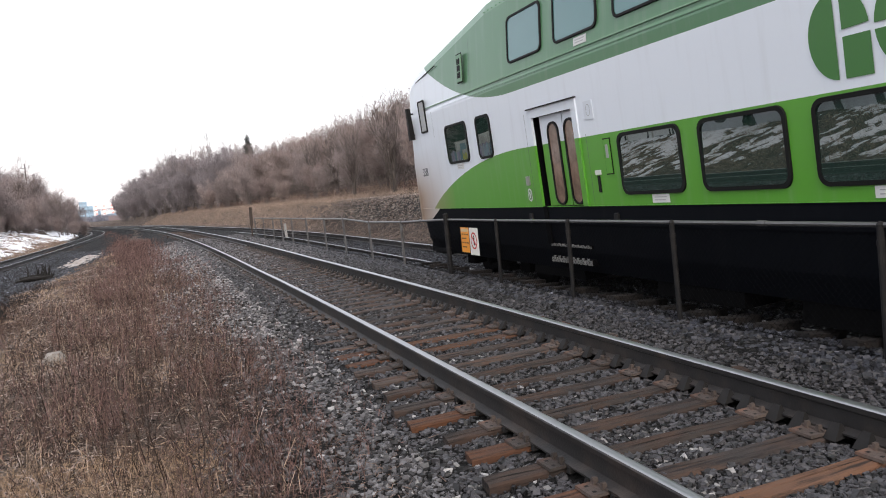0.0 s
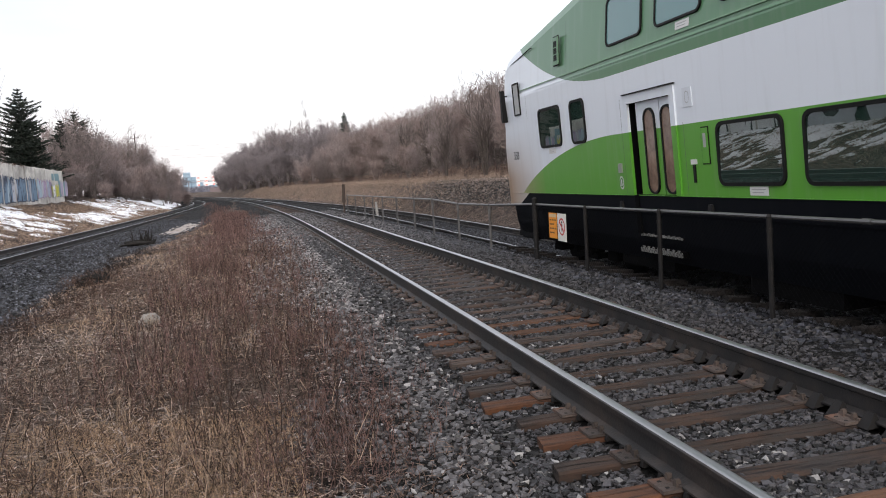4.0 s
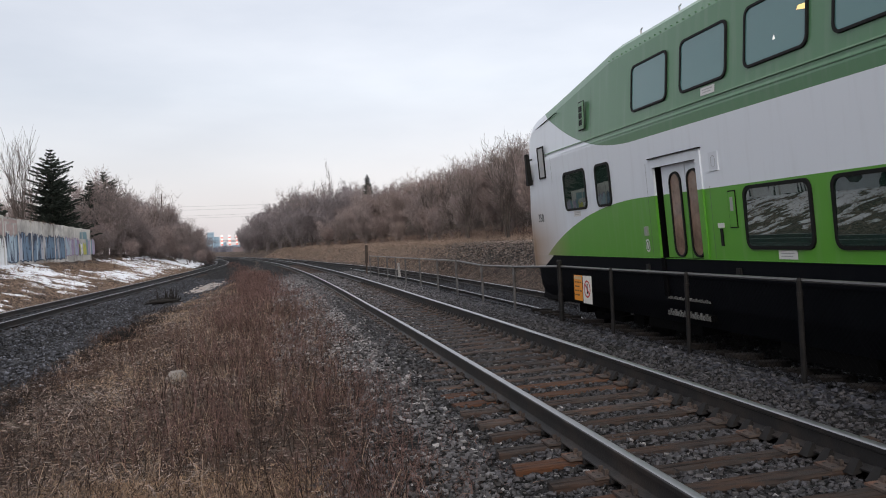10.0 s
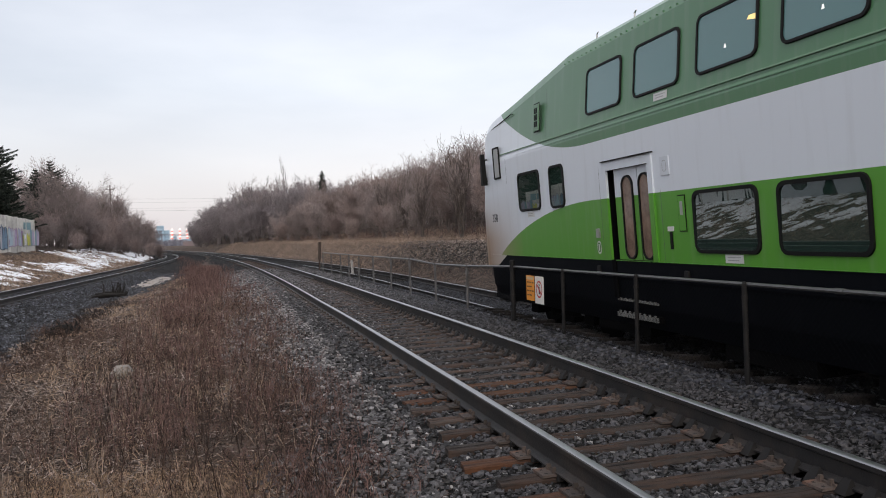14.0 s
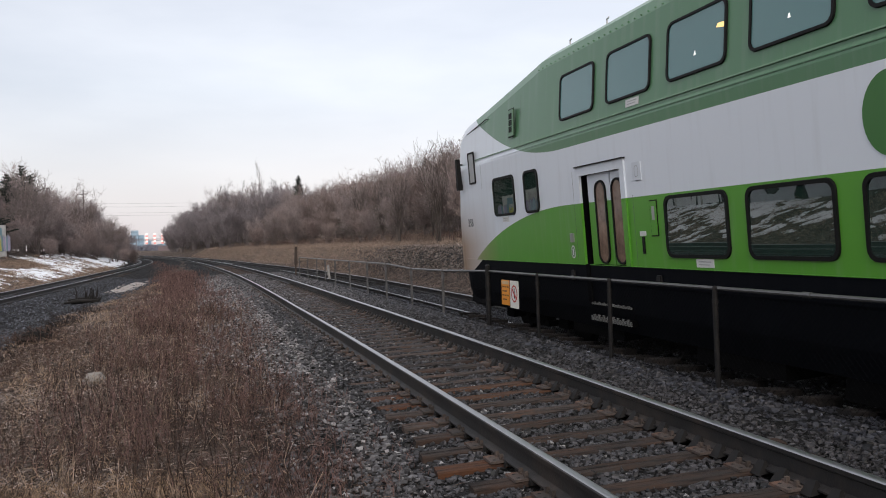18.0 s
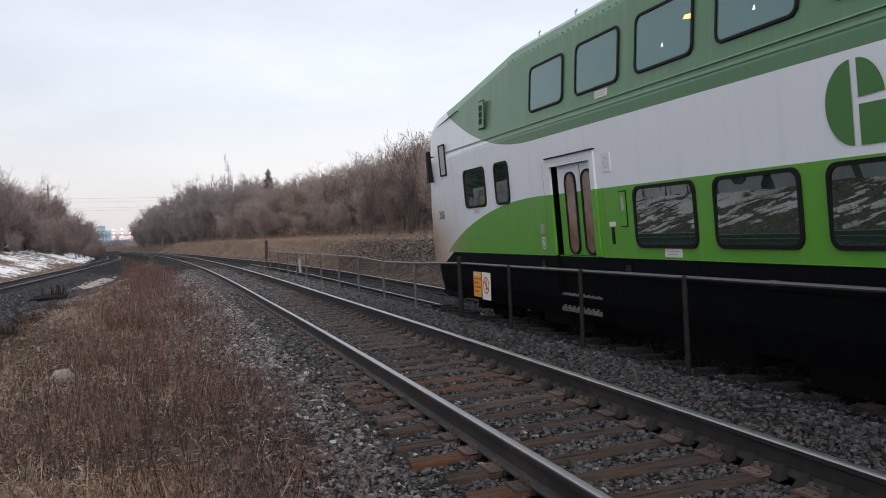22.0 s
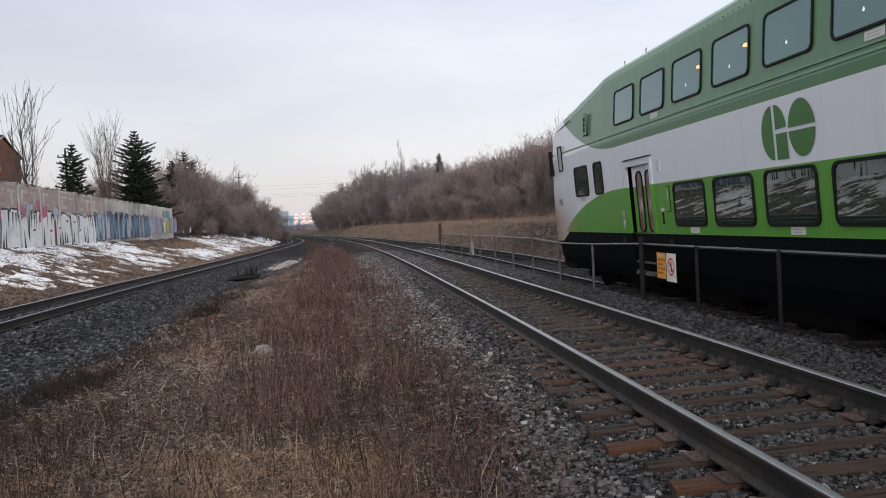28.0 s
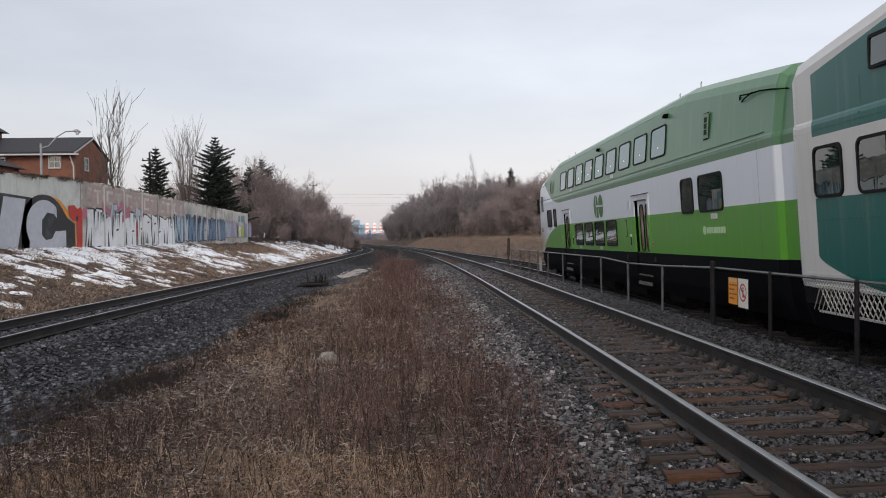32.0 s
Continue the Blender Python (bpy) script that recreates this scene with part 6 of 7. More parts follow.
def stalks(name, x, y, h, twigs, width, label, mat, spread_out=0.35):
    k = len(x)
    base = np.stack([x, y, gz_vec(x, y) - 0.02], 1)
    lean = np.stack([rng.normal(0, 0.13, k), rng.normal(0, 0.13, k), np.ones(k)], 1) * h[:, None]
    mid = base + lean * 0.55 + rng.normal(0, 0.015, (k, 3))
    top = base + lean + np.stack([rng.normal(0, 0.04, k), rng.normal(0, 0.04, k), np.zeros(k)], 1)
    out = [ribbons(base, mid, width, width * 0.75, rng), ribbons(mid, top, width * 0.75, width * 0.4, rng)]
    for i in range(twigs):
        s = rng.uniform(0.35, 1.0, k)[:, None]
        p = base + (top - base) * s
        d = np.stack([rng.normal(0, 1, k), rng.normal(0, 1, k), rng.uniform(0.5, 1.6, k)], 1)
        d *= (spread_out * h * (1.15 - s[:, 0]) * rng.uniform(0.4, 1.0, k) / np.linalg.norm(d, axis=1))[:, None]
        out.append(ribbons(p, p + d, width * 0.5, width * 0.35, rng))
    v, f = join(out)
    tagged(new(name, quads_mesh(name, v, f, mat)), label, "weeds", kind="stuff")


def clumped(n, x0, x1, y0, y1, power, centre, half, seed):
    """Points whose density follows a strip round centre(y) and soft clumps."""
    x, y = spread(n * 3, x0, x1, y0, y1, power)
    c = np.array([centre(a) for a in y])
    w = np.exp(-((x - c) / half) ** 2)
    nz = np.array([noise.noise(Vector((a * 0.8, b * 0.5, seed))) + 0.7 * noise.noise(Vector((a * 2.4, b * 1.5, seed + 3))) for a, b in zip(x, y)])
    ok = rng.random(len(x)) < np.clip(w * (0.62 + 1.9 * nz), 0, 1)
    return x[ok][:n], y[ok][:n]


def strip(a):
    return 0.35 - 0.05 * min(a, 20) + (bend(a) - bend(20) if a > 20 else 0.0)


x, y = clumped(6800, -3.4, 1.6, 7.0, 60, 1.2, lambda a: strip(a) + 0.012 * min(a, 30) - 0.1, 0.85, 2.0)
h = rng.uniform(0.10, 0.58, len(x)) * np.clip(0.75 + 0.015 * y, 0.7, 1.1) * np.clip((75 - y) / 30, 0.55, 1)
stalks("dry_weeds", x, y, h, 11, 0.0022 + 0.00015 * y, "fuzzy reddish-brown dead weeds between the tracks", M_weed, 0.42)
x, y = clumped(2600, -7.0, 0.5, 45, 130, 1.2, strip, 0.9, 3.0)
stalks("dry_weeds", x, y, rng.uniform(0.12, 0.4, len(x)), 8, 0.008, "low brown weeds that run on between the tracks", M_weed, 0.5)
x, y = clumped(3300, -4.6, 1.5, 2.0, 24, 1.3, lambda a: -0.1, 1.45, 4.0)
stalks("dry_weeds", x, y, rng.uniform(0.06, 0.42, len(x)) * np.clip(1.3 - 0.25 * np.abs(x), 0.5, 1), 9, 0.0023 + 0.0001 * y, "thin brown dead weeds with side twigs", M_weed_dark, 0.45)
x, y = clumped(1500, -4.4, 1.2, 1.8, 26, 1.5, lambda a: -0.6, 1.5, 6.0)
stalks("dry_weeds", x, y, rng.uniform(0.12, 0.40, len(x)), 6, 0.0026 + 0.0001 * y, "pale brittle dead weed stalks", M_weed_pale, 0.5)
x, y = clumped(3800, -5.2, -1.6, 4.0, 30, 1.3, lambda a: -3.25 - 0.01 * a, 0.55, 8.0)
stalks("dark_weeds", x, y, rng.uniform(0.05, 0.22, len(x)), 9, 0.0024 + 0.0001 * y, "dark brown fuzzy weeds along the ballast's edge", M_twig_fine, 0.6)
x, y = clumped(1500, -5.5, -1.4, 3.0, 8.5, 1.0, lambda a: -3.6 + 0.12 * a, 0.9, 8.5)
stalks("dark_weeds", x, y, rng.uniform(0.08, 0.36, len(x)), 10, 0.0022, "dark brown fuzzy weeds in the grass", M_stalk_black, 0.5)
x, y = clumped(480, -2.8, 1.2, 3.0, 13, 1.2, lambda a: -0.2, 1.6, 9.0)
stalks("dry_weeds", x, y, rng.uniform(0.2, 0.52, len(x)), 9, 0.004, "tall dark single dead stalks", M_stalk_black, 0.26)


x, y = clumped(2300, 0.2, 2.2, 5.5, 34, 1.3, lambda a: 1.1 + bend(a), 0.55, 12.0)
stalks("dry_weeds", x, y, rng.uniform(0.04, 0.2, len(x)), 7, 0.0022 + 0.00013 * y, "short brown weeds at the ballast's edge", M_weed, 0.7)


x, y = clumped(1100, -0.2, 1.7, 4.6, 10, 1.2, lambda a: 0.85, 0.5, 15.0)
stalks("dry_weeds", x, y, rng.uniform(0.08, 0.34, len(x)), 8, 0.0024, "brown dead weeds beside the ballast", M_weed, 0.5)


def blades(name, x, y, length, width, label, mat, flat=0.8):
    k = len(x)
    p = np.stack([x, y, gz_vec(x, y) - 0.01], 1)
    a = rng.uniform(0, 2 * np.pi, k)
    l = length * rng.uniform(0.5, 1.2, k)
    up = rng.uniform(0.25, 1.0, k)
    m = p + np.stack([np.cos(a) * l * flat * 0.35, np.sin(a) * l * flat * 0.35, l * up * 0.55], 1)
    q = m + np.stack([np.cos(a) * l * flat * 0.6, np.sin(a) * l * flat * 0.6, l * (up - 0.55) * 0.5], 1)
    v, f = join([ribbons(p, m, width, width * 0.8, rng), ribbons(m, q, width * 0.8, width * 0.2, rng)])
    tagged(new(name, quads_mesh(name, v, f, mat)), label, "grass", kind="stuff")


def arched(x, y, length, width, label, mat):
    """Dead stems that bow over in an arc, each in six short pieces."""
    k = len(x)
    a, rise = rng.uniform(0, 2 * np.pi, k), rng.uniform(0.25, 0.9, k)
    p = np.stack([x, y, gz_vec(x, y)], 1)
    out = []
    for i in range(6):
        slope = 1.25 - i * rng.uniform(0.3, 0.55, k)
        a = a + rng.normal(0, 0.22, k)
        d = np.stack([np.cos(a) * np.cos(slope), np.sin(a) * np.cos(slope), np.sin(slope) * rise], 1) * (length / 6)[:, None]
        out.append(ribbons(p, p + d, width * (1 - 0.12 * i), width * (0.88 - 0.12 * i), rng))
        p = p + d
    v, f = join(out)
    tagged(new("dry_weeds", quads_mesh("dry_weeds", v, f, mat)), label, "weeds", kind="stuff")


M_litter = material("pale_dead_litter", (0.29, 0.24, 0.215), 0.9, spec=0.2, per_island=0.92)
x, y = spread(90000, -5.6, 1.6, 1.7, 45, 1.9)
nz = np.array([noise.noise(Vector((a * 0.7, b * 0.4, 7.0))) for a, b in zip(x, y)])
bare = gr_vec(x, y) < 0.4 + 0.35 * rng.random(len(x))
near = np.exp(-((y - 2.0) / 3.0) ** 2) * np.exp(-((x + 0.5) / 1.4) ** 2)
ok = bare & (rng.random(len(x)) < np.clip(0.15 + nz + near, 0, 1)) & (x < 1.2)
blades("dry_grass", x[ok], y[ok], 0.15 + 0.08 * near[ok], 0.0014 + 0.0002 * y[ok], "matted dead straw-coloured grass", M_straw)
ok = bare & (rng.random(len(x)) < np.clip(0.5 - 1.5 * nz, 0, 1))
blades("dry_grass", x[ok] + rng.normal(0, 0.1, ok.sum()), y[ok], 0.12, 0.002 + 0.00022 * y[ok], "flattened dark brown dead grass", M_straw_dark, 1.1)
x, y = spread(52000, -5.2, 1.5, 2.0, 34, 1.6)
nz = np.array([noise.noise(Vector((a * 0.9, b * 0.5, 17.0))) for a, b in zip(x, y)])
ok = (gr_vec(x, y) < 0.6) & (rng.random(len(x)) < np.clip(0.35 + 2.2 * nz, 0, 1))
k = ok.sum()
a = rng.uniform(0, 6.28, k)
l = rng.uniform(0.025, 0.11, k)
p = np.stack([x[ok], y[ok], gz_vec(x[ok], y[ok]) + rng.uniform(0.0, 0.05, k)], 1)
v, f = ribbons(p, p + np.stack([np.cos(a) * l, np.sin(a) * l, rng.normal(0, 0.03, k)], 1), 0.0017 + 0.00016 * y[ok], 0.0010 + 0.00012 * y[ok], rng)
tagged(new("plant_litter", quads_mesh("plant_litter", v, f, M_litter)), "pale broken stalks lying on the ground", "litter", kind="stuff")
k = 29000
x, y = rng.uniform(-3.6, 0.7, k), 3.2 + 3.5 * rng.random(k) ** 1.2
blades("dry_grass", x, y, 0.17, 0.0014, "dense golden dead grass", material("golden_dead_grass", (0.34, 0.235, 0.158), 0.9, spec=0.2, per_island=0.6), 0.6)
k = 9000
x, y = rng.uniform(-6, 1.2, k), rng.uniform(-6, 2.0, k)
blades("dry_grass", x, y, 0.17, 0.003, "matted dead straw-coloured grass", M_straw)
# broken bits over the bare soil
for count, mat, words in ((26000, M_straw_dark, "brown broken stems on the soil"), (15000, M_twig_fine, "dark rotten bits on the soil"), (13000, M_litter, "pale broken stems on the soil")):
    x, y = spread(count, -3.6, 1.1, 4.0, 22, 1.7)
    ok = gr_vec(x, y) < 0.7
    x, y = x[ok], y[ok]
    k = len(x)
    a = rng.uniform(0, 6.28, k)
    l = rng.uniform(0.02, 0.085, k)
    p = np.stack([x, y, gz_vec(x, y) + 0.11 * np.array([noise.noise(Vector((c * 0.9, d * 0.9, 3.1))) for c, d in zip(x, y)]) + rng.uniform(0.002, 0.02, k)], 1)
    v, f = ribbons(p, p + np.stack([np.cos(a) * l, np.sin(a) * l, rng.normal(0.004, 0.015, k)], 1), 0.0022 + 0.00016 * y, 0.0015 + 0.00012 * y, rng)
    tagged(new("plant_litter", quads_mesh("plant_litter", v, f, mat)), words, "litter", kind="stuff")
# matted tufts, pale and dark, on the open ground beside the weeds
for count, mat, words, seed in ((9000, M_litter, "pale matted dead grass in tufts", 14.0), (5000, M_twig_fine, "dark stems between the tufts", 17.0)):
    x, y = clumped(count, -3.6, 0.6, 4.6, 24, 1.3, lambda a: -2.1 + 0.01 * a, 0.95, seed)
    blades("dry_grass", x, y, 0.12, 0.0019, words, mat, 1.1)
# brown litter blown over the ballast's shoulder
x, y = clumped(7000, 0.5, 2.2, 4.0, 26, 1.4, lambda a: 1.0 + bend(a), 0.55, 52.0)
blades("plant_litter", x, y, 0.09, 0.0022 + 0.00012 * y, "brown dead bits strewn over the shoulder stones", M_straw_dark, 1.2)
# bowed stems and heaps of fallen stalks
for count, mat, words, seed in ((420, M_weed_pale, "pale dead stems bowed over to the ground", 41.0), (520, M_weed_dark, "brown dead stems bowed over to the ground", 44.0), (300, M_litter, "bleached bowed stems in the open patches", 47.0)):
    x, y = clumped(count, -3.4, 1.2, 3.4, 15, 1.2, lambda a: -0.9, 1.8, seed)
    arched(x, y, rng.uniform(0.22, 0.62, len(x)), 0.0028 + 0.00014 * y, words, mat)
# grass on both banks
y = 9 + 85 * rng.random(44000) ** 1.2
x = np.array([x_left(a) - 2.2 for a in y]) - rng.random(44000) * 4.9
bare = np.array([snow_cover(a, b) for a, b in zip(x, y)])
ok = bare < 0.05 + 0.1 * rng.random(len(y))
half = rng.random(len(y)) < 0.3
blades("bank_grass", x[ok & half], y[ok & half], 0.22, 0.007 + 0.0001 * y[ok & half], "dry brown grass standing through the snow", M_straw_dark)
blades("bank_grass", x[ok & ~half], y[ok & ~half], 0.24, 0.007 + 0.0001 * y[ok & ~half], "tan dead grass between the snow streaks", M_bank_tan)
k = 52000
y = 24 + 150 * rng.random(k) ** 1.1
x = 10.9 + bend_vec(y) + 9.0 * rng.random(k)
far_side = (x > 16.8 + bend_vec(y) + rng.normal(0, 0.4, k)) | (y + rng.normal(0, 6, k) > 60)
M_tawny = material("tawny_grass", (0.285, 0.215, 0.172), 0.9, spec=0.2, per_island=0.5, vary=0.3, scale=0.35)
blades("bank_grass", x[far_side], y[far_side], 0.55, 0.009, "tall tawny dead grass on the embankment", M_tawny)
blades("bank_grass", x[~far_side][::2], y[~far_side][::2], 0.28, 0.009, "sparse dry grass on the gravel bank", M_straw_dark)
# tall weeds where the thicket meets the grass
k = 1500
y = 30 + 120 * rng.random(k) ** 1.2
x = 18.7 + bend_vec(y) - np.abs(rng.normal(0, 0.75, k))
stalks("dry_weeds", x, y, rng.uniform(0.3, 1.15, k), 10, 0.007, "tall brown weeds at the foot of the thicket", M_weed, 0.4)
k = 5000
y = rng.uniform(22, 62, k)
x = 15.1 + bend_vec(y) + rng.normal(0, 0.28, k)
blades("bank_grass", x, y, 0.2, 0.009, "pale trodden grass along the edge of the bank", M_litter, 1.2)
for cx, cy, sx, sy, k, mat in ((-3.35, 10.5, 0.36, 0.6, 430, M_twig_fine), (-4.0, 9.2, 0.4, 0.5, 200, M_stalk_black), (-2.75, 13.6, 0.28, 0.7, 170, M_weed_dark), (-2.45, 16.6, 0.3, 0.6, 190, M_weed_dark)):
    x, y = rng.normal(cx, sx, k), rng.normal(cy, sy, k)
    stalks("dark_weeds", x, y, rng.uniform(0.08, 0.32, k), 14, 0.0022, "dark fuzzy dead weeds at the ballast's edge", mat, 0.8)
# dry grass tufts on the snowy bank and vines over the wall's top
y = 12 + 70 * rng.random(7000)
sl = rng.random(7000) ** 1.6
x = WALL_X + 0.2 + sl * 4.0
tuft = np.array([noise.noise(Vector((a * 0.5, b * 0.35, 21.0))) for a, b in zip(x, y)]) > 0.05
blades("bank_grass", x[tuft], y[tuft], 0.38, 0.008, "tawny dry grass tufts below the wall", M_straw)
k = 2600
y = np.where(rng.random(k) < 0.7, rng.uniform(24, 37, k), rng.uniform(37, 60, k))
clump = np.array([noise.noise(Vector((0.0, b * 1.1, 31.0))) for b in y])
y, clump = y[clump > -0.1], clump[clump > -0.1]
k = len(y)
p = np.stack([np.full(k, WALL_X + 0.06), y, np.array([wall_top(a) for a in y]) + rng.uniform(-0.03, 0.05, k)], 1)
q = p + np.stack([rng.uniform(-0.1, 0.05, k), rng.normal(0, 0.16, k), rng.uniform(-0.35, 0.12, k) * (0.4 + np.clip(clump, 0, 1))], 1)
v, f = ribbons(p, q, 0.010, 0.004, rng)
tagged(new("dry_vines", quads_mesh("dry_vines", v, f, M_straw_dark)), "brown dry vines along the top of the wall", "vines", kind="stuff")
# dead heap, rock
M_twig_dark = material("black_dead_twigs", (0.012, 0.010, 0.009), 0.95, per_island=0.4)
for cx, cy, w, seed in ((-4.2, 34.0, 1.0, 3), (-3.15, 19.2, 0.45, 4)):
    rb = random.Random(seed)
    b = Build()
    for i in range(3):
        a = rb.uniform(-0.4, 0.4)
        p = Vector((rb.uniform(-0.2, 0.2) * w, rb.uniform(-0.1, 0.1), 0.06 + 0.05 * i))
        d = Vector((math.cos(a), math.sin(a) * 0.5, rb.uniform(-0.05, 0.08))) * 0.62 * w
        b.tube([p - d, p - d * 0.3 + Vector((0, 0, 0.03)), p + d * 0.4, p + d], [0.03, 0.075, 0.07, 0.02], 7)
    for i in range(16):
        p = Vector((rb.uniform(-0.4, 0.4) * w, rb.uniform(-0.1, 0.1), 0.08))
        q = p + Vector((rb.uniform(-0.25, 0.25), rb.uniform(-0.1, 0.1), rb.uniform(0.15, 0.62))) * w
        b.tube([p, p.lerp(q, 0.6) + Vector((0.03, 0, 0)), q], [0.04, 0.025, 0.006], 5)
    tagged(new("charred_branch", b.mesh("charred_branch", M_twig_dark)), "black charred branch lying at the edge of the ballast", "branch", group="charred branches").matrix_basis = pose(cx, cy, ground_z(cx, cy))
rr = random.Random(77)
rock_v = [Vector((rr.uniform(0.8, 1.15) * math.cos(a) * math.cos(e) * 0.15, rr.uniform(0.8, 1.15) * math.sin(a) * math.cos(e) * 0.11, 0.03 + rr.uniform(0.8, 1.15) * math.sin(e) * 0.12))
          for e in (-0.4, 0.3, 0.9) for a in [2 * math.pi * i / 9 for i in range(9)]] + [Vector((0, 0, 0.145))]
rock_f = [(j * 9 + i, j * 9 + (i + 1) % 9, j * 9 + 9 + (i + 1) % 9, j * 9 + 9 + i) for j in (0, 1) for i in range(9)] + [(18 + i, 18 + (i + 1) % 9, 27) for i in range(9)]
M_rock = material("pale_rock", (0.24, 0.22, 0.20), 0.9, vary=0.3, scale=14, bump=0.6)
tagged(new("rock", mesh_of("rock", rock_v, rock_f, M_rock)), "pale lump of rock among the weeds", "rock").matrix_basis = pose(-1.1, 11.95, -0.33, 8, -6, 30) @ Matrix.Diagonal((1.05, 1.05, 1.15, 1))

k = 260
x, y = rng.normal(-3.3, 0.32, k), rng.normal(19.5, 0.4, k)
stalks("dark_weeds", x, y, rng.uniform(0.08, 0.36, k), 10, 0.004, "low red-brown dead bush at the ballast's edge", M_weed_dark, 0.7)

# ---- bare trees and shrubs ----
M_bark = material("grey_brown_bark", (0.150, 0.124, 0.116), 0.92, vary=0.3, scale=6)
M_twigs = [material("bare_twigs", (0.272, 0.227, 0.221), 0.92, spec=0.2, per_object=0.25, per_island=0.3),
           material("reddish_bare_twigs", (0.280, 0.221, 0.208), 0.92, spec=0.2, per_object=0.25, per_island=0.3),
           material("pale_bare_twigs", (0.298, 0.240, 0.224), 0.92, spec=0.2, per_object=0.2, per_island=0.3)]


def bare_tree(stems, height, spreadness, levels, twig_mat, seed, trunk_r=0.09, upright=0.75, name="bare_tree", label="", twig_w=0.012, bark=None):
    """A tree or many-stemmed shrub of height about `height`: trunk and limbs, and a crown of twigs."""
    r = np.random.default_rng(seed)
    trunk = Build()
    p0 = []
    for i in range(stems):
        a = 2 * math.pi * i / stems + r.uniform(0, 0.7)
        lean = spreadness * r.uniform(0.3, 1.0) * (0.15 if stems == 1 else 1.0)
        pts = [Vector((math.cos(a) * 0.12 * (stems > 1), math.sin(a) * 0.12 * (stems > 1), -0.2))]
        n = 5
        for j in range(1, n + 1):
            t = j / n
            pts.append(Vector((math.cos(a) * lean * t * height * 0.5 + r.normal(0, 0.05) * height * 0.2, math.sin(a) * lean * t * height * 0.5 + r.normal(0, 0.05) * height * 0.2, t * height * r.uniform(0.72, 0.88))))
        rad = trunk_r * r.uniform(0.7, 1.1)
        trunk.tube(pts, [rad * (1 - 0.82 * j / n) for j in range(n + 1)], 5, cap=False)
        for j in range(1, n):
            for s in range(4):
                p0.append((pts[j].lerp(pts[j + 1], r.random()), (pts[j + 1] - pts[j]).normalized(), rad * (1 - 0.8 * j / n)))
    P = np.array([tuple(a) for a, _, _ in p0])
    D = np.array([tuple(d) for _, d, _ in p0])
    W = np.array([w for _, _, w in p0]) * 0.45
    out, limbs = [], []
    length = height * 0.30
    for lv in range(levels):
        k = len(P)
        d = D * upright + r.normal(0, 0.44, (k, 3)) + np.array([0, 0, 0.26])
        d /= np.linalg.norm(d, axis=1)[:, None]
        l = length * r.uniform(0.5, 1.15, k)[:, None]
        M = P + d * l * 0.5
        d2 = d + r.normal(0, 0.2, (k, 3)) + np.array([0, 0, 0.12])
        d2 /= np.linalg.norm(d2, axis=1)[:, None]
        Q = M + d2 * l * 0.5
        w = np.maximum(W, twig_w)
        (limbs if lv < min(2, levels - 1) else out).extend([ribbons(P, M, w, w * 0.8, r), ribbons(M, Q, w * 0.8, np.maximum(w * 0.5, twig_w * 0.6), r)])
        n = 4 if lv < levels - 2 else 2
        s = r.uniform(0.15, 1.0, (k, n, 1))
        P2 = np.where(s < 0.5, P[:, None] + (M - P)[:, None] * s * 2, M[:, None] + (Q - M)[:, None] * (s * 2 - 1))
        P, D, W = P2.reshape(-1, 3), np.repeat(d2, n, 0), np.repeat(W * 0.5, n)
        length *= 0.62
    v, f = join(out)
    t = thing(name, label, "tree")
    part("trunk", trunk.mesh("trunk", bark or M_bark, True), t)
    if limbs:
        v2, f2 = join(limbs)
        part("branchwork", quads_mesh("branchwork", v2, f2, bark or M_bark), t)
    part("crown", quads_mesh("crown", v, f, twig_mat), t, "fine bare twigs")
    return t


KINDS = [bare_tree(7, 5.0, 0.75, 4, M_twigs[1], 21, 0.05, 0.8, "bare_shrub", "leafless reddish-brown shrub on the embankment"),
         bare_tree(6, 6.5, 0.6, 4, M_twigs[0], 22, 0.06, 0.85, "bare_shrub", "leafless grey-brown shrub with many stems"),
         bare_tree(1, 8.5, 0.5, 4, M_twigs[0], 23, 0.15, 0.6, "bare_tree", "bare deciduous tree with a rounded twiggy crown"),
         bare_tree(4, 7.5, 0.5, 4, M_twigs[1], 24, 0.08, 0.9, "bare_tree", "bare many-stemmed tree with fine upright twigs"),
         bare_tree(9, 4.0, 0.9, 4, M_twigs[2], 25, 0.035, 0.6, "bare_shrub", "pale leafless bush with drooping twigs")]
# distance haze is put into the pale greys of these far trees
M_far_bark = material("hazed_far_bark", (0.17, 0.148, 0.150), 0.95, spec=0.1, vary=0.2)
M_far_twigs = [material("hazed_far_twigs", (0.228, 0.203, 0.212), 0.95, spec=0.1, per_object=0.15, per_island=0.2)]
KINDS += [bare_tree(6, 6.0, 0.65, 4, M_far_twigs[0], 26, 0.06, 0.8, "bare_shrub", "leafless shrub far down the line, haze painted into its grey", 0.02, M_far_bark),
          bare_tree(3, 7.5, 0.5, 4, M_far_twigs[0], 27, 0.09, 0.75, "bare_tree", "bare tree far down the line, haze painted into its grey", 0.02, M_far_bark)]
for i, t in enumerate(KINDS):
    t.matrix_basis = pose((26, 29, 33, 31, 24, 25, 28)[i], 150 + 9 * i, 4)
    tagged(t, group="bare woodland")


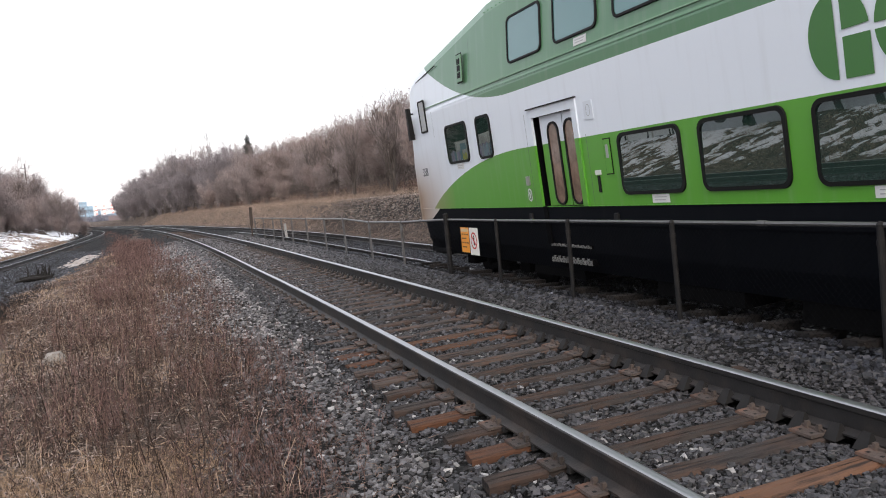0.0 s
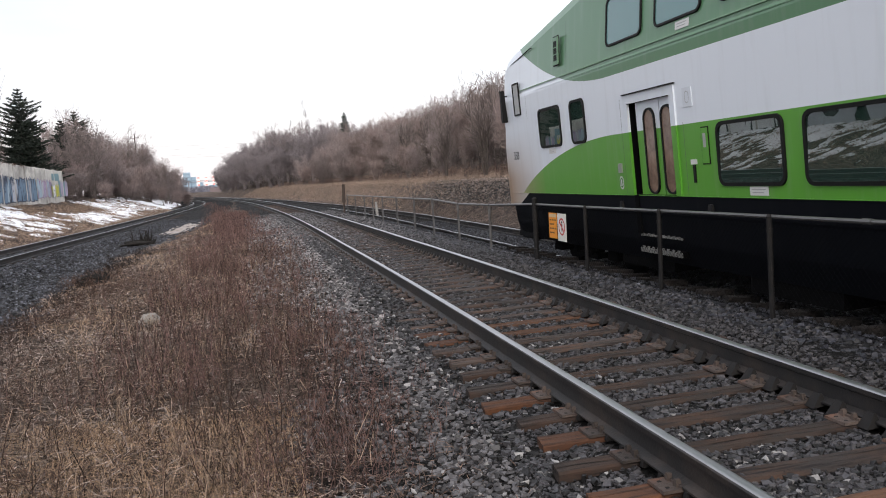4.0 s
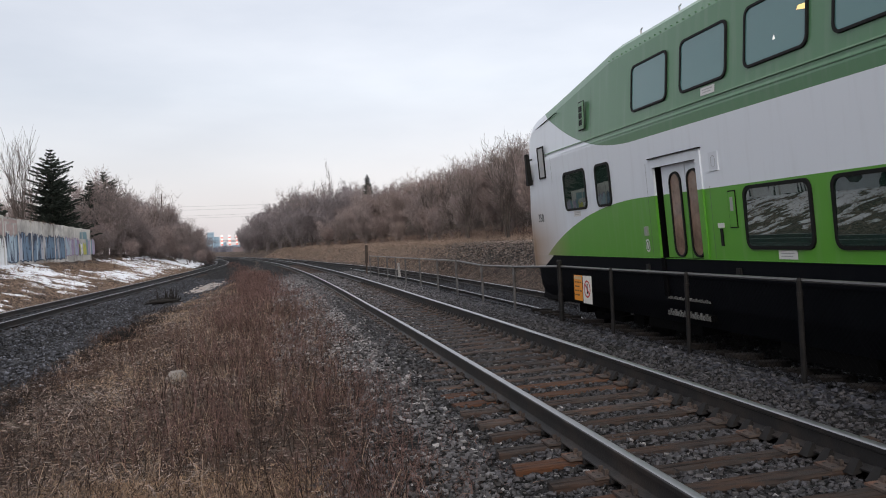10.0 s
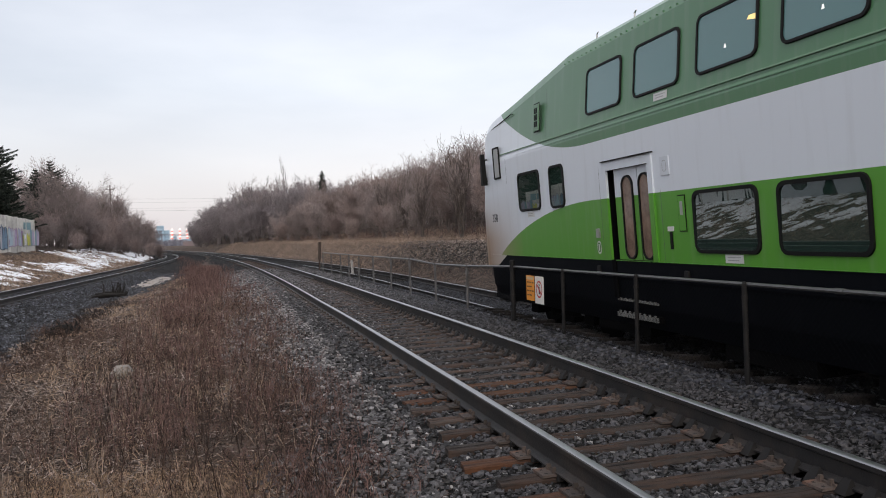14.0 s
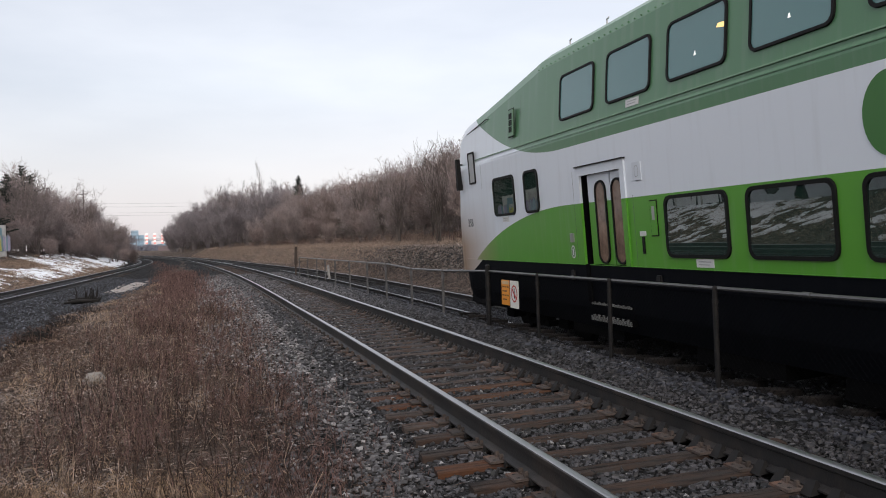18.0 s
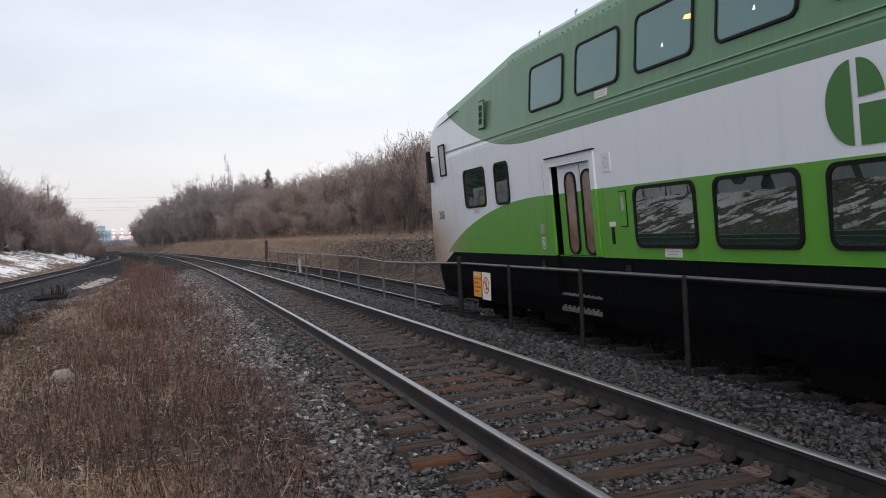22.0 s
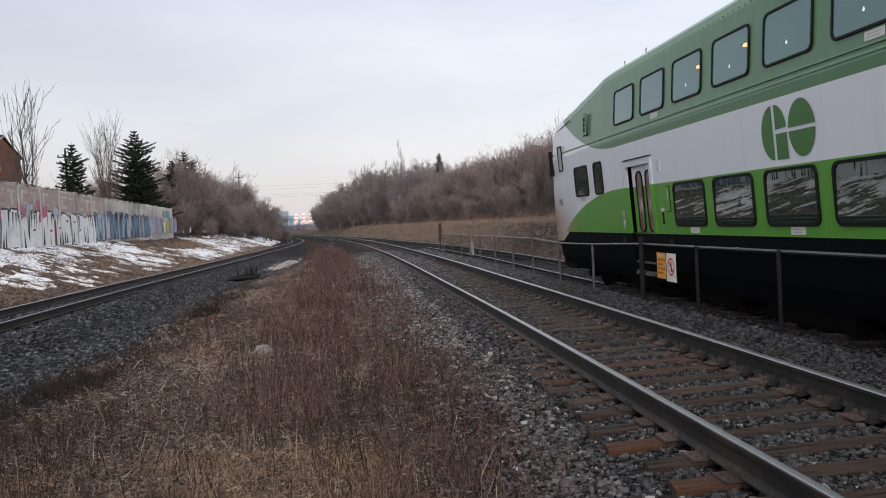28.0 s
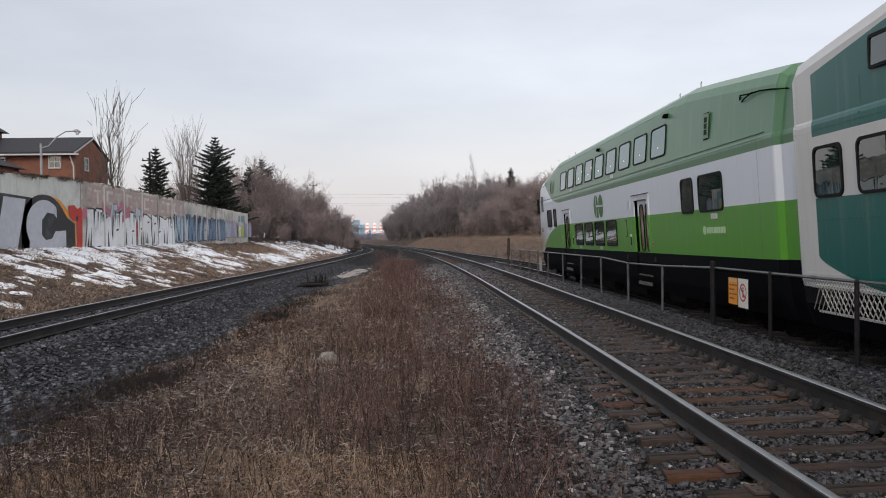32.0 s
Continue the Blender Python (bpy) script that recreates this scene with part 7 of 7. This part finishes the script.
# skyline slopes by bearing, as they look from the camera
SKYLINE = ((-4, 0.015), (-2.9, 0.022), (-0.6, 0.060), (1.5, 0.080), (5.0, 0.070), (7.8, 0.074), (10.6, 0.088), (12.8, 0.097), (14.4, 0.104), (16.7, 0.114), (22, 0.118), (60, 0.12))
WEST_SKYLINE = ((-20, 0.085), (-14.5, 0.07), (-13.4, 0.078), (-12.1, 0.094), (-11.3, 0.104), (-10.6, 0.083), (-9.5, 0.0725), (-8.3, 0.0766), (-7.4, 0.064), (-7.15, 0.047), (-6, 0.037), (-5.3, 0.021), (-4.98, 0.006))
KIND_TOP = [max(v.co.z for part_ob in k.children for v in part_ob.data.vertices) for k in KINDS]


def plant(kind, x, y, scale, rz, squash=1.0, cap=False):
    z = ground_z(x, y) - 0.1
    bearing = math.degrees(math.atan2(x - 0.4, y))
    if y > 100 and (-2.8 > bearing if cap else bearing > -4.9):
        # the line itself stays open
        # trees that would hide the far end from the camera are left out
        return None
    # beyond 135 m, kinds with haze in their colour take over
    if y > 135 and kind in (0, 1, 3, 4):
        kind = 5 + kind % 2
    # each tree is scaled so that its top fits the skyline seen by the camera
    room = 1.5 + math.hypot(x, y) * lerp_table(bearing, SKYLINE if cap else WEST_SKYLINE) * rt.uniform(0.9, 1.14) - z
    fit = min(1.0, max(0.3 if cap else 0.2, room / (KIND_TOP[kind] * scale * squash)))
    scale, squash = scale * fit ** 0.6, squash * fit ** 0.4
    t = copy_thing(KINDS[kind], Matrix.LocRotScale((x, y, z), Euler((0, 0, rz)), (scale, scale, scale * squash)))
    return t


rt = random.Random(12)
# eastern slope: a closed thicket behind the bank, taller trees further back
y = 34.0
while y < 250:
    c = bend(y)
    for row, (dx, kinds, smin, smax) in enumerate(((18.9, (0, 1, 0, 1, 0, 4), 0.45, 0.9), (21.5, (0, 1, 0, 1), 0.8, 1.1), (25.0, (1, 3, 1, 0), 0.85, 1.15), (30.0, (3, 2, 1), 0.8, 1.05))):
        if y > 130 and row == 0 and rt.random() < 0.5:
            continue
        k = kinds[rt.randrange(len(kinds))]
        near_x = x_train(y) + 6.5 + (dx - 18.6) * 1.1
        w = max(0.0, min(1.0, (y - 80) / 110))
        plant(k, (dx + c) * (1 - w) + near_x * w + rt.uniform(-1.3, 1.3), y + rt.uniform(-1.4, 1.4), rt.uniform(smin, smax) * (1.0 + 0.0009 * y), rt.uniform(0, 6.28), rt.uniform(0.85, 1.1), True)
    y += 3.4 + 0.010 * y
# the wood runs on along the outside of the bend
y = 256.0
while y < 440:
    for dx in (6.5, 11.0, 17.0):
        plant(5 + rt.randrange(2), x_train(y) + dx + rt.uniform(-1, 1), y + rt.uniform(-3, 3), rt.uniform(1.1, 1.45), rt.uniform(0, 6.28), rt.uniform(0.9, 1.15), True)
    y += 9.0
# western side beyond the wall
y = 81.0
while y < 260:
    c = bend(y) + 1.65
    for row, (dx, kinds, smin, smax) in enumerate(((-13.3, (0, 4, 0), 0.30, 0.5), (-14.6, (0, 1, 4), 0.65, 0.95), (-17.5, (1, 0, 3), 0.9, 1.15), (-22, (2, 3, 1), 0.9, 1.2))):
        near_x = x_left(y) - 3.6 + (dx + 14.6) * 1.1
        w = max(0.0, min(1.0, (y - 84) / 30))
        plant(kinds[rt.randrange(3)], (dx + min(0, c)) * (1 - w) + near_x * w + rt.uniform(-1.2, 1.2), y + rt.uniform(-1.5, 1.5), rt.uniform(smin, smax), rt.uniform(0, 6.28), rt.uniform(0.85, 1.1))
    y += 3.8 + 0.02 * y
# low bushes that close the foot of the wood
for i in range(46):
    y = 74 + 42 * (i / 46) + rt.uniform(-1, 1)
    foot = (-13.6 + min(0, bend(y) + 1.65)) if y < 90 else min(-13.0, x_left(y) - 4.6)
    plant((0, 4, 0, 1)[i % 4], foot - 3.6 * rt.random() ** 1.5, y, rt.uniform(0.28, 0.5), rt.uniform(0, 6.28), rt.uniform(0.8, 1.2))
# singles that stand out
for k, x, y, s, sq in ((2, 7.5, 168, 1.75, 1.05), (2, 3.5, 176, 1.6, 1.0), (2, 0.5, 186, 1.5, 1.0), (2, 5.5, 160, 1.6, 1.0), (2, 9.5, 158, 1.6, 1.0), (2, 2.0, 190, 1.7, 1.0), (2, 11.5, 150, 1.5, 1.0), (2, -1.5, 202, 1.6, 1.0), (2, 13.0, 138, 1.4, 1.0), (2, 15, 108, 1.1, 1.0), (3, 18.5, 84, 1.0, 1.0),
                       (2, -22.5, 107, 1.4, 1.0), (2, -22, 92, 1.2, 1.0), (2, -15.9, 111, 1.3, 1.0), (2, -15.2, 107, 1.1, 1.0), (3, -17.5, 92, 1.1, 1.0), (1, -16.4, 86, 1.1, 1.0), (1, -15.2, 84, 0.8, 1.0)):
    plant(k, x, y, s, rt.uniform(0, 6), sq, x > 0)
# darker trees with strong limbs that rise out of the thicket
M_dark_twigs = material("dark_bare_limbs", (0.15, 0.122, 0.115), 0.92, spec=0.2, per_object=0.15, per_island=0.3)
# dark limbs paled with painted haze for the far group
M_far_dark = material("hazed_dark_limbs", (0.17, 0.15, 0.152), 0.95, spec=0.1, per_object=0.15, per_island=0.2)
M_poplar = material("dark_poplar_bark", (0.085, 0.07, 0.062), 0.92, per_island=0.3)
limbs_a = bare_tree(5, 8.0, 0.5, 3, M_dark_twigs, 51, 0.10, 0.95, "bare_tree", "bare tree with dark spreading limbs above the thicket", 0.017, M_poplar)
limbs_b = bare_tree(2, 8.0, 0.45, 3, M_far_dark, 52, 0.16, 0.7, "bare_tree", "dark bare tree with a broad open crown", 0.03)
for kind, places in ((limbs_a, ((16.0, 56, 9.0), (15.5, 66.5, 8.9), (17.2, 62, 9.6), (14.9, 82, 9.2), (16.0, 76, 9.8))),
                     (limbs_b, ((5.4, 185, 13.9), (3.4, 190, 13.2), (8.0, 182, 13.4), (1.2, 198, 12.2), (10.6, 186, 13.2)))):
    tall = max(v.co.z for piece in kind.children for v in piece.data.vertices)
    for i, (x, y, top) in enumerate(places):
        z = ground_z(x, y) - 0.1
        s = (top - z) / tall
        m = Matrix.LocRotScale((x, y, z), Euler((0, 0, 1.7 * i)), (s * 0.85, s * 0.85, s))
        if i:
            copy_thing(kind, m)
        else:
            kind.matrix_basis = m
            tagged(kind, group="bare woodland")
slim = bare_tree(4, 9.5, 0.26, 2, M_poplar, 31, 0.085, 2.0, "bare_tree", "slender bare poplar with few upright branches", 0.016, M_poplar)
fine_slim = bare_tree(5, 9.5, 0.24, 2, M_dark_twigs, 33, 0.07, 2.4, "bare_tree", "slender bare poplar with fine upright branches", 0.014, M_poplar)
fine_slim.matrix_basis = Matrix.LocRotScale((-18.6, 66, 1.1), None, (0.9, 0.9, 0.98))
slim.matrix_basis = Matrix.LocRotScale((-18.95, 51, 1.0), None, (1.0, 1.0, 1.0))
for x, y, s, sq in ((-20.3, 54.5, 0.6, 0.9), (-19.7, 69, 0.95, 1.0), (-19.5, 78, 0.8, 1.0), (-20.5, 62, 0.6, 0.8)):
    copy_thing(slim if y < 60 else fine_slim, Matrix.LocRotScale((x, y, ground_z(x, y) - 0.1), Euler((0, 0, rt.uniform(0, 6))), (s, s, s * sq)))

poplar = bare_tree(1, 12.0, 0.03, 4, M_far_twigs[0], 41, 0.16, 3.2, "bare_tree", "tall slim bare poplar above the wood", 0.03)
poplar.matrix_basis = Matrix.LocRotScale((10.2, 172, ground_z(10.2, 172)), None, (0.30, 0.30, 1.0))
# spruces
M_needle = material("dark_spruce_needles", (0.034, 0.043, 0.035), 0.9, spec=0.2, per_island=0.5)


def spruce(height, width, seed):
    r = np.random.default_rng(seed)
    t = thing("spruce_tree", "dark green spruce with uneven drooping boughs behind the wall", "tree", group="spruces")
    b = Build()
    b.tube([(0, 0, -0.2), (0, 0, height * 0.6), (0, 0, height)], [0.16, 0.08, 0.01], 6)
    part("trunk", b.mesh("trunk", M_bark), t)
    P, Q, W0 = [], [], []
    z = height * 0.16
    while z < height * 0.985:
        f = 1 - z / height
        ring = width * (0.16 + 0.84 * f ** 0.8) * r.uniform(0.72, 1.12) * min(1.0, f * 6 + 0.15) * 0.62
        a0 = r.uniform(0, 6.28)
        n = 8 if f > 0.3 else 6
        for i in range(n):
            if r.random() < 0.10:
                continue
            a = a0 + 6.28 * i / n + r.normal(0, 0.18)
            l = ring * r.uniform(0.6, 1.15) + 0.08
            root = np.array([0, 0, z])
            out = np.array([math.cos(a), math.sin(a), 0.0])
            droop = -0.30 * f + 0.12
            steps = max(4, int(l * 9))
            last = root
            for s in range(steps):
                u = (s + 1) / steps
                p = root + out * l * u + np.array([0, 0, l * (droop * u + 0.22 * u * u)])
                P.append(last)
                Q.append(p)
                W0.append(0.018)
                for q in range(7):
                    e = np.array([r.normal(0, 1), r.normal(0, 1), r.normal(-0.45, 0.35)]) + 0.8 * out
                    e *= 0.34 * (1.15 - 0.6 * u) * min(1.0, 0.35 + l / 2) * r.uniform(0.6, 1.2) / np.linalg.norm(e)
                    b0 = last + (p - last) * r.random()
                    P.append(b0)
                    Q.append(b0 + e)
                    W0.append(0.042)
                last = p
        z += height * r.uniform(0.024, 0.036)
    v, f = ribbons(np.array(P), np.array(Q), np.array(W0), np.array(W0) * 0.35, r)
    part("crown", quads_mesh("crown", v, f, M_needle), t, "dense dark needles")
    return t


sp = spruce(9.2, 6.0, 5)
sp.matrix_basis = pose(-18.0, 72, 1.3)
sp2 = spruce(7.3, 3.4, 6)
sp2.matrix_basis = pose(-18.4, 57.5, 0.7)
for src, x, y, s, z in ((sp, -19.6, 79, 0.85, 1.2), (sp2, -18.5, 88, 1.14, 1.0), (sp, -18.4, 94, 1.04, 1.1), (sp2, 13.6, 128, 0.5, 8.6), (sp2, -20.6, 86, 0.9, 1.2)):
    copy_thing(src, Matrix.LocRotScale((x, y, z), Euler((0, 0, x)), (s, s, s)))

# ---- houses behind the wall ----
M_brick = material("orange_brown_brick", (0.225, 0.092, 0.058), 0.9, vary=0.3, scale=18, second=(0.14, 0.075, 0.058), second_scale=2.0, second_amount=0.5)
M_roof = material("dark_shingles", (0.035, 0.036, 0.042), 0.9, vary=0.35, scale=9)
M_trim = material("white_trim", (0.50, 0.50, 0.50), 0.6)


def house(x0, y0, w, d, eave, ridge, base, label, yaw, hip=False, windows=(0.62, 0.2)):
    """Brick house w wide along local x with the ridge along x; gable ends on the sides."""
    h = thing("house", label, "house", pose(x0, y0, base, 0, 0, yaw), group="houses")
    b = Build()
    b.box(0, 0, 0, w, d, eave)
    for gx in () if hip else (0, w):
        b.add([(gx, 0, eave), (gx, d, eave), (gx, d / 2, ridge - 0.1)], [(0, 1, 2)])
    part("wall", b.mesh("wall", M_brick), h, "orange-brown brick walls")
    b = Build()
    o, th = 0.35, 0.14
    og = 0.35 if hip else 0.06
    if hip:
        za = eave - 0.1
        b.add([(-o, -o, za), (w + o, -o, za), (w + o, d + o, za), (-o, d + o, za), (d / 2, d / 2, ridge), (w - d / 2, d / 2, ridge)], [(3, 2, 1, 0), (0, 1, 5, 4), (2, 3, 4, 5), (1, 2, 5), (3, 0, 4)])
    for s in () if hip else (0, 1):
        ya, yb = (-o, d / 2) if s == 0 else (d + o, d / 2)
        za = eave - 0.1
        b.add([(-og, ya, za), (w + og, ya, za), (w + og, yb, ridge), (-og, yb, ridge), (-og, ya, za + th), (w + og, ya, za + th), (w + og, yb, ridge + th), (-og, yb, ridge + th)],
              [(0, 1, 2, 3), (7, 6, 5, 4), (0, 4, 5, 1), (1, 5, 6, 2), (2, 6, 7, 3), (3, 7, 4, 0)])
    part("roof", b.mesh("roof", M_roof), h, "dark shingled gable roof")
    b = Build()
    b.box(-o, -o - 0.12, eave - 0.20, w + o, -o + 0.02, eave - 0.10)
    for gx in () if hip else (-og - 0.03, w + og):
        b.add([(gx, -o, eave - 0.14), (gx, d / 2, ridge - 0.05), (gx, d / 2, ridge + 0.07), (gx, -o, eave - 0.02), (gx + 0.03, -o, eave - 0.14), (gx + 0.03, d / 2, ridge - 0.05), (gx + 0.03, d / 2, ridge + 0.07), (gx + 0.03, -o, eave - 0.02)],
              [(0, 1, 2, 3), (7, 6, 5, 4), (0, 4, 5, 1), (1, 5, 6, 2), (2, 6, 7, 3), (3, 7, 4, 0)])
    b.tube([(w - 0.35, -0.1, eave - 0.2), (w - 0.12, -0.06, eave - 0.9), (w - 0.12, -0.06, 0)], 0.05, 6)
    part("gutter", b.mesh("gutter", M_trim), h, "white gutter and downpipe")
    for wx in windows:
        thing_window(h, pose(wx * w, -0.02, eave - (0.85 if hip else 0.6), 90, 0, 0), 0.66, 0.9 if hip else 0.7)
    thing_window(h, pose(w + 0.02, d * 0.3, eave - 0.65, 90, 0, 90), 0.45, 0.75)
    return h


def thing_window(parent, m, w=1.5, hh=1.2):
    b = Build()
    b.box(-w / 2 - 0.08, -hh / 2 - 0.08, -0.02, w / 2 + 0.08, -hh / 2, 0.06)
    b.box(-w / 2 - 0.08, hh / 2, -0.02, w / 2 + 0.08, hh / 2 + 0.08, 0.06)
    for x, e in ((-w / 2 - 0.08, 0.08), (w / 2, 0.08), (-0.025, 0.05)):
        b.box(x, -hh / 2, -0.02, x + e, hh / 2, 0.06)
    b.box(-w / 2, -0.02, -0.02, w / 2, 0.02, 0.05)
    win = part("window", b.mesh("window", M_trim), parent, "white framed window", m)
    b = Build()
    b.box(-w / 2, -hh / 2, -0.01, w / 2, hh / 2, 0.02)
    part("pane", b.mesh("pane", M_glass), win)
    return win


house(-28.75, 53.3, 6.6, 5.2, 5.6, 6.75, 1.6, "brick house with dark gable roof and white trim", 0, False, (0.80, 0.27))
house(-36.45, 51.5, 8.0, 5.0, 7.4, 9.6, 1.6, "taller brick house with dark hipped roof, small white window", 0, True, (0.9, 0.4))
house(-34.5, 47.5, 9.6, 4.0, 4.5, 5.6, 1.6, "low brick house wing with a dark hipped roof", 0, True, (0.3,))

# ---- street lamp, poles, wires ----
lamp = thing("street_lamp", "grey street lamp with a curved arm behind the wall", "street lamp", pose(-16.75, 36.9, 0.9))
b = Build()
b.tube([(0, 0, 0), (0, 0, 4.95)], [0.06, 0.05], 10)
part("pole", b.mesh("pole", M_pale_steel), lamp)
b = Build()
b.tube([(0, 0, 4.75), (0.3, 0.1, 4.85), (0.6, 0.2, 5.25), (0.95, 0.35, 5.52), (1.3, 0.5, 5.56)], 0.03, 8)
part("arm", b.mesh("arm", M_pale_steel), lamp)
b = Build()
b.tube([(1.25, 0.48, 5.57), (1.38, 0.53, 5.56), (1.52, 0.58, 5.52)], [0.05, 0.09, 0.04], 8)
b.tube([(1.4, 0.54, 5.52), (1.4, 0.54, 5.4)], [0.10, 0.06], 10, 1)
part("lantern", b.mesh("lantern", [M_pale_steel, M_plate_white]), lamp, "small lantern with a pale globe")
for x, y, h in ((-20.0, 61, 6.4), (-16.4, 122, 8.8)):
    u = thing("utility_pole", "wooden utility pole with a crossarm", "pole", pose(x, y, ground_z(x, y)), group="utility poles")
    b = Build()
    b.tube([(0, 0, 0), (0, 0, h)], [0.11, 0.07], 8)
    part("pole", b.mesh("pole", M_old_wood), u)
    b = Build()
    b.box(-0.55, -0.04, h - 0.66, 0.55, 0.04, h - 0.58)
    for q in (-0.5, 0.5):
        b.tube([(q, 0, h - 0.58), (q, 0, h - 0.45)], 0.04, 6)
    part("crossarm", b.mesh("crossarm", M_old_wood), u)
M_cable = material("dark_cable", (0.10, 0.095, 0.10), 0.7)
for i, z in enumerate((13.4, 12.6, 11.2, 10.6)):
    b = Build()
    b.tube([(-60 + 7.0 * j, 205 + 0.1 * j, z - 1.2 * (1 - ((j - 8) / 8) ** 2)) for j in range(17)], 0.013, 4)
    tagged(new("overhead_wire", b.mesh("overhead_wire", M_cable)), "thin overhead wire crossing the cutting", "wire", group="overhead wires")

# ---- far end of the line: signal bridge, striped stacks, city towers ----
# these far colours carry painted haze: paler and bluer than the things themselves
M_haze_blue = material("hazed_blue_glass", (0.34, 0.47, 0.58), 0.8, vary=0.06, scale=0.02)
M_haze_pane = material("hazed_window_band", (0.27, 0.37, 0.46), 0.8)
M_haze_dark = material("hazed_grey_steel", (0.20, 0.21, 0.24), 0.9)
M_haze_red = material("hazed_red_paint", (0.21, 0.165, 0.17), 0.9)
g = thing("signal_bridge", "distant signal bridge of hazed grey with red and white lights over the tracks", "signal", pose(-26.3, 420, 0.4))
for x in (-8.5, 7.0):
    b = Build()
    b.box(x - 0.3, -0.3, -1, x + 0.3, 0.3, 5.9)
    part("leg", b.mesh("leg", M_haze_dark), g)
b = Build()
b.box(-8.5, -0.4, 5.0, 7.0, 0.4, 5.18)
b.box(-8.5, -0.4, 5.7, 7.0, 0.4, 5.88)
for i in range(15):
    b.tube([(-8.5 + i, 0, 5.1), (-7.5 + i, 0, 5.8)], 0.07, 4)
part("truss", b.mesh("truss", M_haze_dark), g)
M_signal_red = bpy.data.materials.new("red_signal_light")
M_signal_red.use_nodes = True
sb = M_signal_red.node_tree.nodes['Principled BSDF']
sb.inputs['Base Color'].default_value = (0.5, 0.16, 0.13, 1)
sb.inputs['Emission Color'].default_value = (1.0, 0.3, 0.25, 1)
sb.inputs['Emission Strength'].default_value = 0.7
M_signal_white = bpy.data.materials.new("white_signal_light")
M_signal_white.use_nodes = True
sw = M_signal_white.node_tree.nodes['Principled BSDF']
sw.inputs['Emission Color'].default_value = (1.0, 0.96, 0.95, 1)
sw.inputs['Emission Strength'].default_value = 0.7
for x in (-3.6, 0.0, 3.5):
    b = Build()
    for k in range(6):
        b.tube([(x, -0.7, 3.4 + k * 0.85), (x, -0.7, 4.2 + k * 0.85)], 0.5, 8, k % 2)
    part("signal_head", b.mesh("signal_head", [M_signal_red, M_signal_white]), g, "column of red and white signal lights")
b = Build()
b.box(-2.5, 3, -1, 5.0, 6, 2.6, taper=0.2)
tagged(new("far_train", b.mesh("far_train", M_haze_red)), "red end of a distant train, dulled by painted haze", "train").matrix_basis = pose(-25.3, 460, 0)
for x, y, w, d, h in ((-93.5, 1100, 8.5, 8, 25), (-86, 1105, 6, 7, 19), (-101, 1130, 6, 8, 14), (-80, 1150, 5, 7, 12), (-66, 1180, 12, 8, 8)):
    t = thing("tower_block", "distant blue tower block, paled by painted haze", "building", pose(x, y, 0), group="far towers")
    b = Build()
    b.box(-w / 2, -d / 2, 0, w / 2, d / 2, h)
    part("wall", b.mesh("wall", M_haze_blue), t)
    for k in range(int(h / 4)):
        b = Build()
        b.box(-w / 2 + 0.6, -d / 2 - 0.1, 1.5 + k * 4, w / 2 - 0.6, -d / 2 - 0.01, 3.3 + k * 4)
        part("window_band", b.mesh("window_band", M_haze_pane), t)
# low woods where the line ends; the blue haze there is put into their colour
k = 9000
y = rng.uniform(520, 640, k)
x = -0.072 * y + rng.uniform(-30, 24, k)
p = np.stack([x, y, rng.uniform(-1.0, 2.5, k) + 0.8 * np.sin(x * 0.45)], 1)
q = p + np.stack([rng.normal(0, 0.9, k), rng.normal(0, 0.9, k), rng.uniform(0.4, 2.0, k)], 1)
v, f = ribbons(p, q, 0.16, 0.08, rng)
tagged(new("far_woods", quads_mesh("far_woods", v, f, material("hazed_low_woods", (0.18, 0.18, 0.215), 0.95, per_island=0.3))), "low woods where the line ends, haze painted in as blue-grey", "trees", kind="stuff")

motions()
